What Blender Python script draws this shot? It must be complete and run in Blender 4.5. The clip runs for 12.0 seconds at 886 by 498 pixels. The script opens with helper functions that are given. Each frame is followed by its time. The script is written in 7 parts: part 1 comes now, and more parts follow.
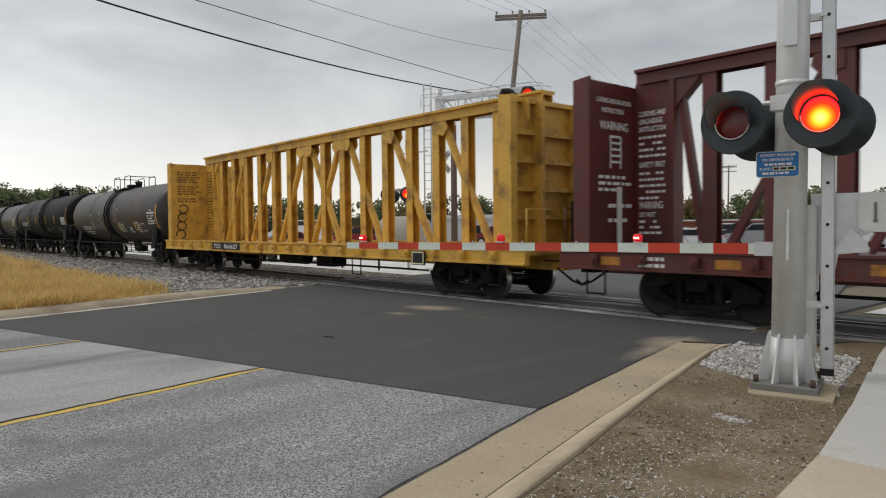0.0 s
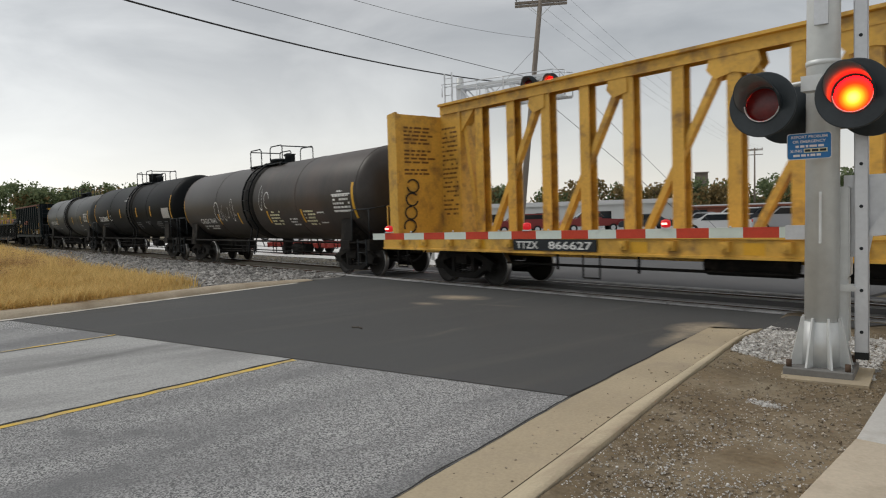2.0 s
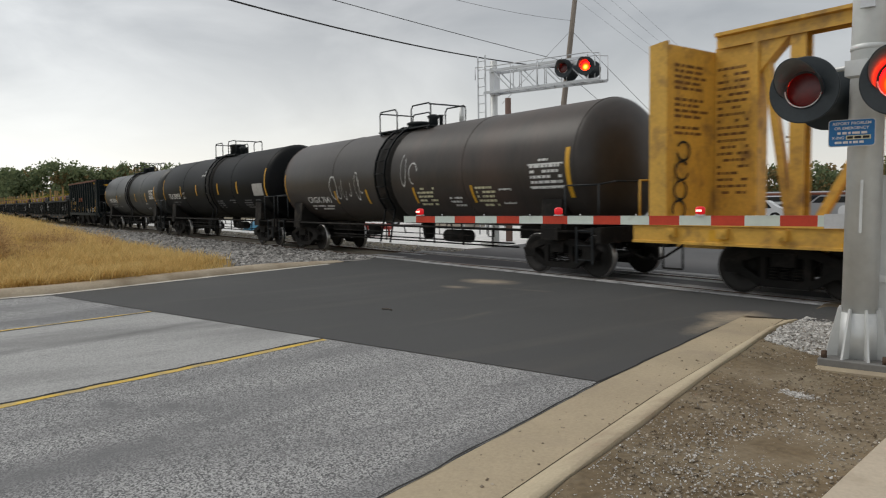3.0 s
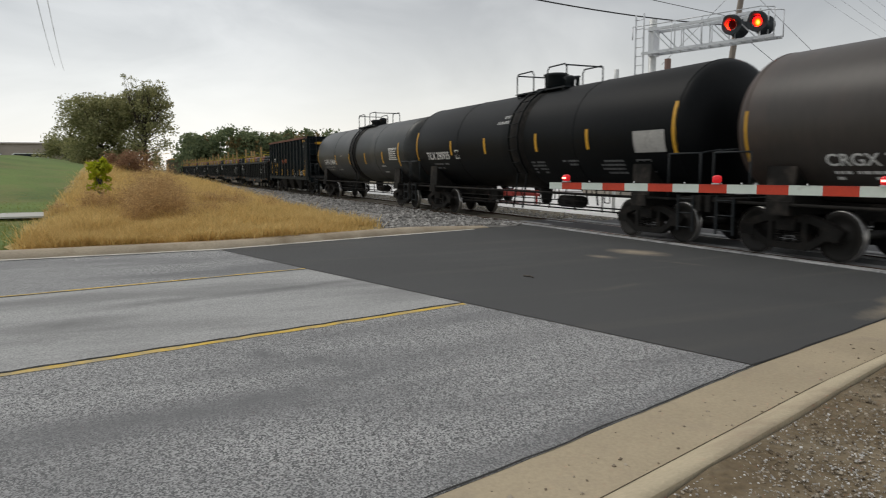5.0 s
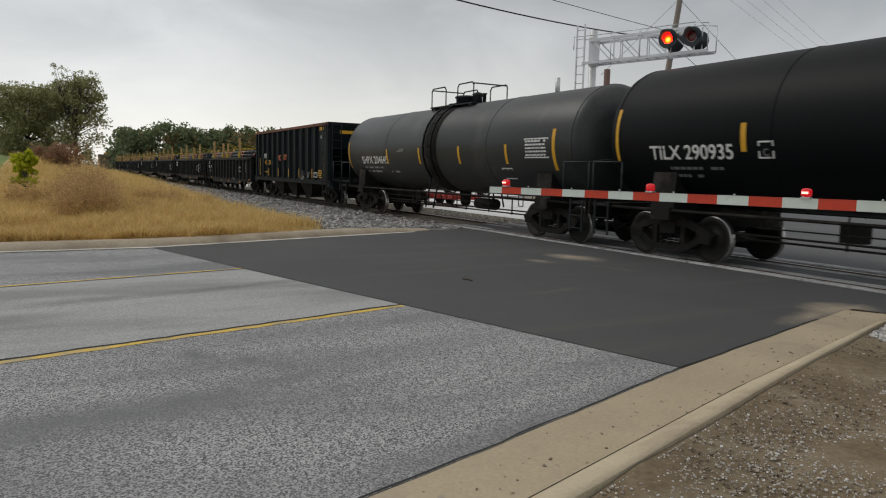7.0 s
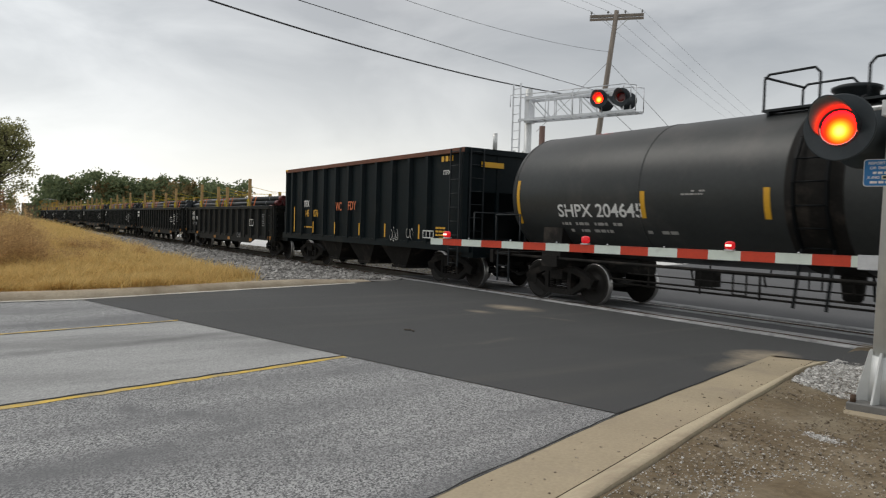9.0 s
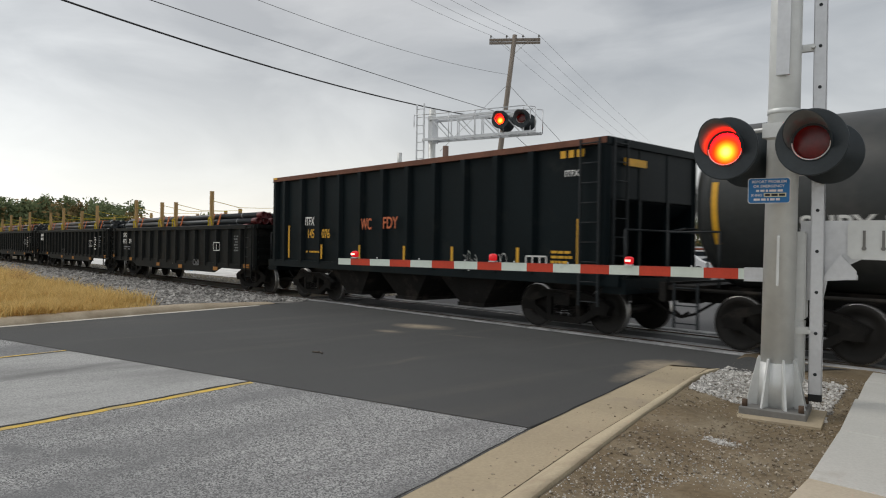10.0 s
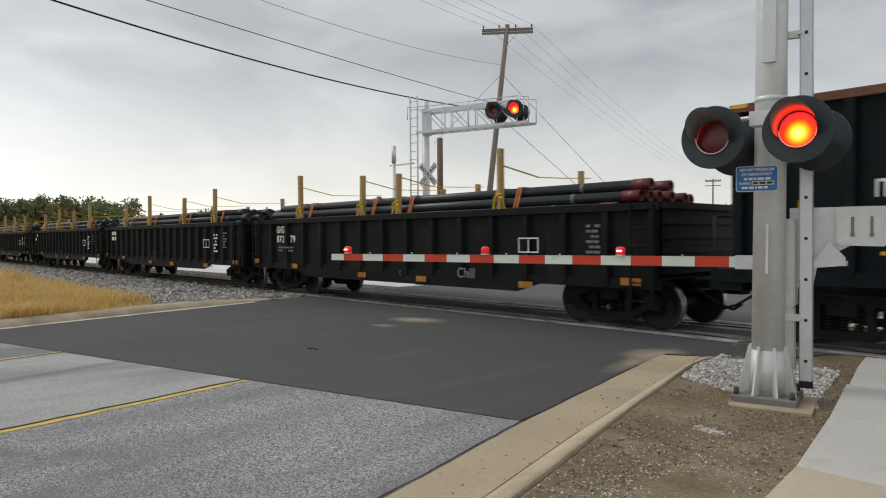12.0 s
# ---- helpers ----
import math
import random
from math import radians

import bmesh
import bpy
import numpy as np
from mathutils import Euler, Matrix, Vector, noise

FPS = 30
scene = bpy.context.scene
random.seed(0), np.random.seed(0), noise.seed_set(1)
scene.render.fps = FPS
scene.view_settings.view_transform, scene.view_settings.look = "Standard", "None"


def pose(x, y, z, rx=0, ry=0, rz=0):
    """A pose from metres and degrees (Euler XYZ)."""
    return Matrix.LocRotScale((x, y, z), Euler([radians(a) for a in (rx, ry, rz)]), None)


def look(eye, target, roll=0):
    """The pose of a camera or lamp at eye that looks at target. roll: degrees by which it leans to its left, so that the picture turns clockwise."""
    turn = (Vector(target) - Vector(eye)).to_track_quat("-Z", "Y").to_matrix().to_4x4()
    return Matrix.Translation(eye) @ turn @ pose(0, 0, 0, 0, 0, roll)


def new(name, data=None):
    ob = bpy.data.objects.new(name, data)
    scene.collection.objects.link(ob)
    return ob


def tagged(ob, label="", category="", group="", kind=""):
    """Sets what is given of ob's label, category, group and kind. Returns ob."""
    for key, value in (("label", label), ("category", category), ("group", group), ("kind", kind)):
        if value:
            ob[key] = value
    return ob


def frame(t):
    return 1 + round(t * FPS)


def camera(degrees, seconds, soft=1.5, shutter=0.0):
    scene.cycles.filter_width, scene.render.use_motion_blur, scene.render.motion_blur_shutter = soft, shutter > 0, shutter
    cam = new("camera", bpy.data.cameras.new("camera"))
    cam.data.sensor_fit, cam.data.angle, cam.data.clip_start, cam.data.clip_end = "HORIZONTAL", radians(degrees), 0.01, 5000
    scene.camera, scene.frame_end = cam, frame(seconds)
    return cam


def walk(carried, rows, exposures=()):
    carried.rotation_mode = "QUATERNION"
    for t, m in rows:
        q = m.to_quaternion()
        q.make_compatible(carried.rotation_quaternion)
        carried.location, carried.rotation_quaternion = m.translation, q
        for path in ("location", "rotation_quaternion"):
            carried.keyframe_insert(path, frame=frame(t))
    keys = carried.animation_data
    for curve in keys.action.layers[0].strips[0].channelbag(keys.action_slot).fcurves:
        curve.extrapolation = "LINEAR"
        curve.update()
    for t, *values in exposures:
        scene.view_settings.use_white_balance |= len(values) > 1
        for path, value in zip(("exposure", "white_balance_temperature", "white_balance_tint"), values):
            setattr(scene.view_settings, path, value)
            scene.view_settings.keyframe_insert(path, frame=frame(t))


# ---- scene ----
cam = camera(64.81, 12.0, soft=1.1, shutter=0.25)
PATH = [
    (0.0, pose(0.000, 0.000, 1.700, 88.087, 0.624, 49.000)),
    (0.5, pose(-0.001, -0.017, 1.703, 87.723, 0.498, 48.023)),
    (1.0, pose(-0.014, -0.026, 1.707, 88.511, 0.769, 49.054)),
    (1.5, pose(-0.021, -0.036, 1.704, 87.396, 1.800, 49.586)),
    (2.0, pose(-0.016, -0.054, 1.699, 87.301, 1.757, 50.816)),
    (2.5, pose(-0.012, -0.081, 1.696, 87.442, 2.087, 51.250)),
    (3.0, pose(-0.010, -0.066, 1.692, 86.038, 0.927, 53.339)),
    (3.5, pose(-0.029, -0.059, 1.688, 85.385, 0.440, 54.101)),
    (5.5, pose(-0.079, 0.086, 1.672, 84.794, 0.122, 68.882)),
    (6.0, pose(-0.073, 0.088, 1.680, 88.752, -0.778, 68.207)),
    (6.5, pose(-0.045, 0.098, 1.665, 86.471, -0.334, 65.337)),
    (7.0, pose(-0.053, 0.087, 1.665, 83.697, -1.264, 60.922)),
    (9.0, pose(0.030, -0.018, 1.665, 88.049, -1.640, 55.902)),
    (9.5, pose(0.010, -0.009, 1.672, 89.162, -1.323, 50.150)),
    (10.0, pose(-0.023, -0.061, 1.665, 89.781, -0.857, 48.042)),
    (10.5, pose(0.016, 0.018, 1.692, 89.645, -0.338, 51.492)),
    (11.0, pose(0.033, -0.005, 1.695, 90.134, -0.330, 48.851)),
    (11.5, pose(0.027, -0.005, 1.694, 89.320, -0.479, 48.660)),
    (12.0, pose(0.039, 0.011, 1.699, 89.073, 0.342, 47.928)),
]
walk(cam, PATH, exposures=[(0, -0.03, 6700, 10), (3.5, -0.03, 6700, 10), (5.5, -0.1, 6700, 10), (6, -0.1, 6700, 10), (6.5, -0.25, 6700, 10), (7, -0.22, 6700, 10), (9, 0.02, 6700, 10), (12, 0.04, 6700, 10)])

# ---- world, sun ----
world = bpy.data.worlds.new("overcast_sky")
scene.world = world
world.use_nodes = True
wn, wl = world.node_tree.nodes, world.node_tree.links
wn.clear()
w_out = wn.new("ShaderNodeOutputWorld")
w_bg = wn.new("ShaderNodeBackground")
w_sky = wn.new("ShaderNodeTexSky")
w_sky.sky_type, w_sky.sun_disc = "NISHITA", False
w_sky.sun_elevation, w_sky.sun_rotation = radians(42), radians(-60)
w_co = wn.new("ShaderNodeTexCoord")
w_map = wn.new("ShaderNodeMapping")
w_map.inputs["Scale"].default_value = (2.0, 2.0, 5.5)
w_map.inputs["Rotation"].default_value = (0.0, 0.12, 0.3)
w_noise = wn.new("ShaderNodeTexNoise")
w_noise.inputs["Scale"].default_value, w_noise.inputs["Detail"].default_value = 1.5, 7.0
w_noise.inputs["Roughness"].default_value = 0.52
w_noise.inputs["Distortion"].default_value = 0.6
w_ramp = wn.new("ShaderNodeValToRGB")
w_ramp.color_ramp.elements[0].position, w_ramp.color_ramp.elements[0].color = 0.36, (0.39, 0.408, 0.42, 1)
w_ramp.color_ramp.elements[1].position, w_ramp.color_ramp.elements[1].color = 0.64, (0.63, 0.65, 0.658, 1)
w_sep = wn.new("ShaderNodeSeparateXYZ")
w_hz = wn.new("ShaderNodeMapRange")
w_hz.inputs["From Min"].default_value, w_hz.inputs["From Max"].default_value = 0.0, 0.25
w_hz.inputs["To Min"].default_value, w_hz.inputs["To Max"].default_value = 0.85, 0.0
w_glow = wn.new("ShaderNodeMix")
w_glow.data_type = "RGBA"
w_glow.inputs["B"].default_value = (0.95, 0.96, 0.965, 1)
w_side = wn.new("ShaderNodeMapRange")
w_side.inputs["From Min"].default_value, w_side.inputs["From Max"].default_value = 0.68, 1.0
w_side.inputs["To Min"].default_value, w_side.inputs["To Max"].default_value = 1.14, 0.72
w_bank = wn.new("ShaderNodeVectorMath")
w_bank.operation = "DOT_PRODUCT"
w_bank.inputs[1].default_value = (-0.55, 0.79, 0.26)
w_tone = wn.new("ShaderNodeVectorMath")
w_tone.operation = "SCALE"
w_mix = wn.new("ShaderNodeMix")
w_mix.data_type, w_mix.blend_type = "RGBA", "ADD"
w_mix.inputs["Factor"].default_value = 0.02
wl.new(w_co.outputs["Generated"], w_map.inputs["Vector"])
wl.new(w_map.outputs["Vector"], w_noise.inputs["Vector"])
wl.new(w_noise.outputs["Fac"], w_ramp.inputs["Fac"])
wl.new(w_co.outputs["Generated"], w_sep.inputs["Vector"])
wl.new(w_sep.outputs["Z"], w_hz.inputs["Value"])
wl.new(w_hz.outputs["Result"], w_glow.inputs["Factor"])
wl.new(w_ramp.outputs["Color"], w_glow.inputs["A"])
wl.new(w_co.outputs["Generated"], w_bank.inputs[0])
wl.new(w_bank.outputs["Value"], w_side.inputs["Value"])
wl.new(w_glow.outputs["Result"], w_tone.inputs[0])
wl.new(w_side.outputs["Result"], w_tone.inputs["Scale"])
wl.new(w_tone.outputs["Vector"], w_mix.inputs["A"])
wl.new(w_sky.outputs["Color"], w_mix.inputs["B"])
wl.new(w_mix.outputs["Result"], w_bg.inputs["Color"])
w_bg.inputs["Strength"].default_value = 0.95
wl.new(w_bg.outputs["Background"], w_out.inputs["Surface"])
sun_data = bpy.data.lights.new("sun", "SUN")
sun_data.energy, sun_data.angle, sun_data.color = 1.0, radians(25), (1.0, 0.97, 0.92)
sun = new("sun", sun_data)
sun.matrix_world = look((-30, -10, 40), (0, 10, 0))


# ---- materials ----
def material(name, color, rough=0.7, metal=0.0, vary=0.25, big=0.6, fine=25.0, bump=0.15, dirt=None, dirt_amount=0.35,
             dirt_scale=1.2, glow=None, spec=0.5, stretch=(1, 1, 1)):
    """Colour broken up at two scales, grain bump and patches of dirt."""
    m = bpy.data.materials.new(name)
    m.use_nodes = True
    n, l = m.node_tree.nodes, m.node_tree.links
    p = n["Principled BSDF"]
    co = n.new("ShaderNodeTexCoord")
    mp = n.new("ShaderNodeMapping")
    mp.inputs["Scale"].default_value = stretch
    l.new(co.outputs["Object"], mp.inputs["Vector"])
    n1 = n.new("ShaderNodeTexNoise")
    n1.inputs["Scale"].default_value, n1.inputs["Detail"].default_value = big, 5
    n2 = n.new("ShaderNodeTexNoise")
    n2.inputs["Scale"].default_value, n2.inputs["Detail"].default_value = fine, 3
    for q in (n1, n2):
        l.new(mp.outputs["Vector"], q.inputs["Vector"])
    add = n.new("ShaderNodeMath")
    add.operation = "MULTIPLY_ADD"
    l.new(n1.outputs["Fac"], add.inputs[0])
    add.inputs[1].default_value = 0.6
    half = n.new("ShaderNodeMath")
    half.operation = "MULTIPLY"
    l.new(n2.outputs["Fac"], half.inputs[0])
    half.inputs[1].default_value = 0.4
    l.new(half.outputs[0], add.inputs[2])
    ramp = n.new("ShaderNodeValToRGB")
    lo = [c * (1 - vary) for c in color]
    hi = [min(1, c * (1 + vary)) for c in color]
    ramp.color_ramp.elements[0].position, ramp.color_ramp.elements[0].color = 0.32, (*lo, 1)
    ramp.color_ramp.elements[1].position, ramp.color_ramp.elements[1].color = 0.68, (*hi, 1)
    l.new(add.outputs[0], ramp.inputs["Fac"])
    out = ramp.outputs["Color"]
    if dirt:
        n3 = n.new("ShaderNodeTexNoise")
        n3.inputs["Scale"].default_value, n3.inputs["Detail"].default_value = dirt_scale, 8
        n3.inputs["Roughness"].default_value = 0.65
        l.new(mp.outputs["Vector"], n3.inputs["Vector"])
        r3 = n.new("ShaderNodeMapRange")
        r3.inputs["From Min"].default_value = 0.75 - dirt_amount * 0.7
        r3.inputs["From Max"].default_value = 0.9 - dirt_amount * 0.5
        l.new(n3.outputs["Fac"], r3.inputs["Value"])
        mix = n.new("ShaderNodeMix")
        mix.data_type = "RGBA"
        mix.inputs["B"].default_value = (*dirt, 1)
        l.new(r3.outputs["Result"], mix.inputs["Factor"])
        l.new(out, mix.inputs["A"])
        out = mix.outputs["Result"]
    l.new(out, p.inputs["Base Color"])
    p.inputs["Roughness"].default_value, p.inputs["Metallic"].default_value = rough, metal
    p.inputs["Specular IOR Level"].default_value = spec
    if bump:
        b = n.new("ShaderNodeBump")
        b.inputs["Strength"].default_value, b.inputs["Distance"].default_value = bump, 0.02
        l.new(n2.outputs["Fac"], b.inputs["Height"])
        l.new(b.outputs["Normal"], p.inputs["Normal"])
    if glow:
        p.inputs["Emission Color"].default_value, p.inputs["Emission Strength"].default_value = (*glow[:3], 1), glow[3]
    return m


def leaf_material(name, a, b, through_light=0.45):
    m = bpy.data.materials.new(name)
    m.use_nodes = True
    n, l = m.node_tree.nodes, m.node_tree.links
    p = n["Principled BSDF"]
    geo = n.new("ShaderNodeNewGeometry")
    ramp = n.new("ShaderNodeValToRGB")
    ramp.color_ramp.elements[0].color, ramp.color_ramp.elements[1].color = (*a, 1), (*b, 1)
    l.new(geo.outputs["Random Per Island"], ramp.inputs["Fac"])
    l.new(ramp.outputs["Color"], p.inputs["Base Color"])
    p.inputs["Roughness"].default_value = 0.85
    p.inputs["Specular IOR Level"].default_value = 0.2
    if through_light:
        tr = n.new("ShaderNodeBsdfTranslucent")
        mix = n.new("ShaderNodeMixShader")
        mix.inputs[0].default_value = through_light
        l.new(ramp.outputs["Color"], tr.inputs["Color"])
        l.new(p.outputs["BSDF"], mix.inputs[1])
        l.new(tr.outputs["BSDF"], mix.inputs[2])
        l.new(mix.outputs["Shader"], n["Material Output"].inputs["Surface"])
    return m


def stone_material(name, a, b, rough=0.9):
    m = leaf_material(name, a, b, 0.0)
    m.node_tree.nodes["Principled BSDF"].inputs["Roughness"].default_value = rough
    return m



def aggregate(name, low, high, scale, stain, amount, marks=()):
    """Exposed stone chips in a dark binder, with worn wheel tracks and stains."""
    m = bpy.data.materials.new(name)
    m.use_nodes = True
    n, l = m.node_tree.nodes, m.node_tree.links
    p = n["Principled BSDF"]
    co = n.new("ShaderNodeTexCoord")
    chips = n.new("ShaderNodeTexVoronoi")
    chips.inputs["Scale"].default_value = scale
    tone = n.new("ShaderNodeSeparateColor")
    l.new(chips.outputs["Color"], tone.inputs["Color"])
    worn = n.new("ShaderNodeTexNoise")
    worn.inputs["Scale"].default_value, worn.inputs["Detail"].default_value = 0.7, 6
    mp = n.new("ShaderNodeMapping")
    mp.inputs["Scale"].default_value = (1.4, 0.4, 1)
    mp.inputs["Rotation"].default_value = (0, 0, 0.27)
    l.new(co.outputs["Object"], mp.inputs["Vector"])
    l.new(mp.outputs["Vector"], worn.inputs["Vector"])
    l.new(co.outputs["Object"], chips.inputs["Vector"])
    ramp = n.new("ShaderNodeValToRGB")
    ramp.color_ramp.elements[0].position, ramp.color_ramp.elements[0].color = 0.2, (*low, 1)
    ramp.color_ramp.elements[1].position, ramp.color_ramp.elements[1].color = 0.85, (*high, 1)
    l.new(tone.outputs["Red"], ramp.inputs["Fac"])
    rng_ = n.new("ShaderNodeMapRange")
    rng_.inputs["From Min"].default_value, rng_.inputs["From Max"].default_value = 0.46, 0.66
    rng_.inputs["To Max"].default_value = amount
    l.new(worn.outputs["Fac"], rng_.inputs["Value"])
    mix = n.new("ShaderNodeMix")
    mix.data_type = "RGBA"
    mix.inputs["B"].default_value = (*stain, 1)
    l.new(rng_.outputs["Result"], mix.inputs["Factor"])
    l.new(ramp.outputs["Color"], mix.inputs["A"])
    base = mix.outputs["Result"]
    grain = n.new("ShaderNodeTexNoise")
    grain.inputs["Scale"].default_value, grain.inputs["Detail"].default_value = 4.0, 8
    l.new(co.outputs["Object"], grain.inputs["Vector"])
    for x, y, rx, ry, turn, strength in marks:
        at = n.new("ShaderNodeMapping")
        at.vector_type = "TEXTURE"
        at.inputs["Location"].default_value, at.inputs["Rotation"].default_value, at.inputs["Scale"].default_value = (x, y, 0), (0, 0, turn), (rx, ry, 1)
        l.new(co.outputs["Object"], at.inputs["Vector"])
        far = n.new("ShaderNodeVectorMath")
        far.operation = "LENGTH"
        l.new(at.outputs["Vector"], far.inputs[0])
        near = n.new("ShaderNodeMapRange")
        near.inputs["From Min"].default_value, near.inputs["From Max"].default_value = 1.2, 0.1
        near.inputs["To Max"].default_value = strength * 1.7
        l.new(far.outputs["Value"], near.inputs["Value"])
        k = n.new("ShaderNodeMath")
        k.operation, k.use_clamp = "MULTIPLY", True
        l.new(near.outputs["Result"], k.inputs[0])
        l.new(grain.outputs["Fac"], k.inputs[1])
        mark = n.new("ShaderNodeMix")
        mark.data_type = "RGBA"
        mark.inputs["B"].default_value = (*stain, 1)
        l.new(k.outputs[0], mark.inputs["Factor"])
        l.new(base, mark.inputs["A"])
        base = mark.outputs["Result"]
    l.new(base, p.inputs["Base Color"])
    p.inputs["Roughness"].default_value = 0.85
    b = n.new("ShaderNodeBump")
    b.inputs["Strength"].default_value, b.inputs["Distance"].default_value = 0.3, 0.006
    l.new(chips.outputs["Distance"], b.inputs["Height"])
    l.new(b.outputs["Normal"], p.inputs["Normal"])
    return m



def smeared_asphalt(name):
    """Fresh asphalt with tyre-dusted streaks along the road and a few smears of sand."""
    m = material(name, (0.064, 0.0645, 0.0645), 0.88, vary=0.14, big=0.35, fine=110, bump=0.3)
    n, l = m.node_tree.nodes, m.node_tree.links
    p = n["Principled BSDF"]
    base = p.inputs["Base Color"].links[0].from_socket
    co = n.new("ShaderNodeTexCoord")
    grain = n.new("ShaderNodeTexNoise")
    grain.inputs["Scale"].default_value, grain.inputs["Detail"].default_value = 3.2, 9
    grain.inputs["Roughness"].default_value = 0.7
    l.new(co.outputs["Object"], grain.inputs["Vector"])
    for x, y, rx, ry, strength in ((-11.0, 9.25, 0.75, 0.42, 1.0), (-10.75, 8.2, 0.42, 0.22, 0.7), (-5.35, 8.95, 0.45, 0.6, 1.1), (-9.4, 8.9, 1.5, 0.2, 0.28), (-7.9, 6.4, 0.25, 2.0, 0.24), (-5.2, 8.1, 0.25, 0.9, 0.7)):
        mp = n.new("ShaderNodeMapping")
        mp.vector_type = "TEXTURE"
        mp.inputs["Location"].default_value = (x, y, 0)
        mp.inputs["Rotation"].default_value = (0, 0, 0.25)
        mp.inputs["Scale"].default_value = (rx, ry, 1)
        l.new(co.outputs["Object"], mp.inputs["Vector"])
        d = n.new("ShaderNodeVectorMath")
        d.operation = "LENGTH"
        l.new(mp.outputs["Vector"], d.inputs[0])
        r = n.new("ShaderNodeMapRange")
        r.inputs["From Min"].default_value, r.inputs["From Max"].default_value = 1.3, 0.0
        r.inputs["To Max"].default_value = strength * 2.6
        l.new(d.outputs["Value"], r.inputs["Value"])
        k = n.new("ShaderNodeMath")
        k.operation = "MULTIPLY"
        l.new(r.outputs["Result"], k.inputs[0])
        l.new(grain.outputs["Fac"], k.inputs[1])
        k2 = n.new("ShaderNodeMath")
        k2.operation, k2.use_clamp = "SUBTRACT", True
        l.new(k.outputs[0], k2.inputs[0])
        k2.inputs[1].default_value = 0.22
        mix = n.new("ShaderNodeMix")
        mix.data_type = "RGBA"
        mix.inputs["B"].default_value = (0.36, 0.30, 0.22, 1)
        l.new(k2.outputs[0], mix.inputs["Factor"])
        l.new(base, mix.inputs["A"])
        base = mix.outputs["Result"]
    streak = n.new("ShaderNodeTexNoise")
    streak.inputs["Scale"].default_value, streak.inputs["Detail"].default_value = 1.0, 5
    sm = n.new("ShaderNodeMapping")
    sm.inputs["Rotation"].default_value = (0, 0, -0.27)
    sm.inputs["Scale"].default_value = (2.2, 0.18, 1)
    l.new(co.outputs["Object"], sm.inputs["Vector"])
    l.new(sm.outputs["Vector"], streak.inputs["Vector"])
    sr = n.new("ShaderNodeMapRange")
    sr.inputs["From Min"].default_value, sr.inputs["From Max"].default_value = 0.52, 0.72
    sr.inputs["To Max"].default_value = 0.45
    l.new(streak.outputs["Fac"], sr.inputs["Value"])
    mix = n.new("ShaderNodeMix")
    mix.data_type = "RGBA"
    mix.inputs["B"].default_value = (0.105, 0.098, 0.088, 1)
    l.new(sr.outputs["Result"], mix.inputs["Factor"])
    l.new(base, mix.inputs["A"])
    l.new(mix.outputs["Result"], p.inputs["Base Color"])
    return m



def graded_lens(name):
    """A lit red lens: pale hot middle, orange, then deep red at the rim."""
    m = bpy.data.materials.new(name)
    m.use_nodes = True
    n, l = m.node_tree.nodes, m.node_tree.links
    p = n["Principled BSDF"]
    co = n.new("ShaderNodeTexCoord")
    mp = n.new("ShaderNodeMapping")
    mp.inputs["Location"].default_value = (0.0, 0.0, 0.03)
    d = n.new("ShaderNodeVectorMath")
    d.operation = "LENGTH"
    r = n.new("ShaderNodeMapRange")
    r.inputs["From Max"].default_value = 0.185
    ramp = n.new("ShaderNodeValToRGB")
    e = ramp.color_ramp.elements
    e[0].position, e[0].color = 0.14, (0.5, 0.050, 0.010, 1)
    e[1].position, e[1].color = 0.95, (0.6, 0.001, 0.002, 1)
    for pos, c in ((0.34, (0.5, 0.028, 0.0012, 1)), (0.52, (0.5, 0.009, 0.0004, 1)), (0.66, (0.5, 0.002, 0.0004, 1))):
        q = e.new(pos)
        q.color = c
    l.new(co.outputs["Object"], mp.inputs["Vector"])
    l.new(mp.outputs["Vector"], d.inputs[0])
    l.new(d.outputs["Value"], r.inputs["Value"])
    l.new(r.outputs["Result"], ramp.inputs["Fac"])
    l.new(ramp.outputs["Color"], p.inputs["Emission Color"])
    p.inputs["Emission Strength"].default_value = 32.0
    p.inputs["Base Color"].default_value = (0.3, 0.01, 0.01, 1)
    return m


M = {}
M["new_asphalt"] = smeared_asphalt("new_asphalt")
M["far_asphalt"] = material("far_asphalt", (0.10, 0.10, 0.102), 0.85, vary=0.2, big=0.4, fine=40, bump=0.3)
MARKS_A = ((-6.35, 1.15, 0.28, 0.16, 0.3, 0.9), (-6.05, 1.5, 0.16, 0.14, 0.3, 0.9), (-5.75, 1.75, 0.2, 0.12, 0.3, 0.7), (-5.2, 1.0, 0.35, 3.4, 0.28, 0.75), (-6.9, 2.2, 0.3, 3.4, 0.27, 0.4), (-4.6, -1.0, 0.3, 0.12, 0.2, 0.8), (-3.6, 3.2, 0.4, 3.0, 0.29, 0.8))
MARKS_B = ((-9.9, 2.2, 0.2, 1.5, 0.26, 1.0), (-9.55, 0.4, 0.24, 1.2, 0.24, 0.8), (-8.6, -0.6, 0.3, 0.8, 0.24, 0.7), (-10.2, -1.6, 0.25, 1.4, 0.22, 0.6))
M["chip_seal"] = aggregate("chip_seal", (0.085, 0.086, 0.088), (0.48, 0.48, 0.475), 98, (0.145, 0.146, 0.15), 0.7, MARKS_A)
M["lane_concrete"] = aggregate("lane_concrete", (0.29, 0.29, 0.285), (0.44, 0.44, 0.43), 75, (0.16, 0.16, 0.158), 0.6, MARKS_B)
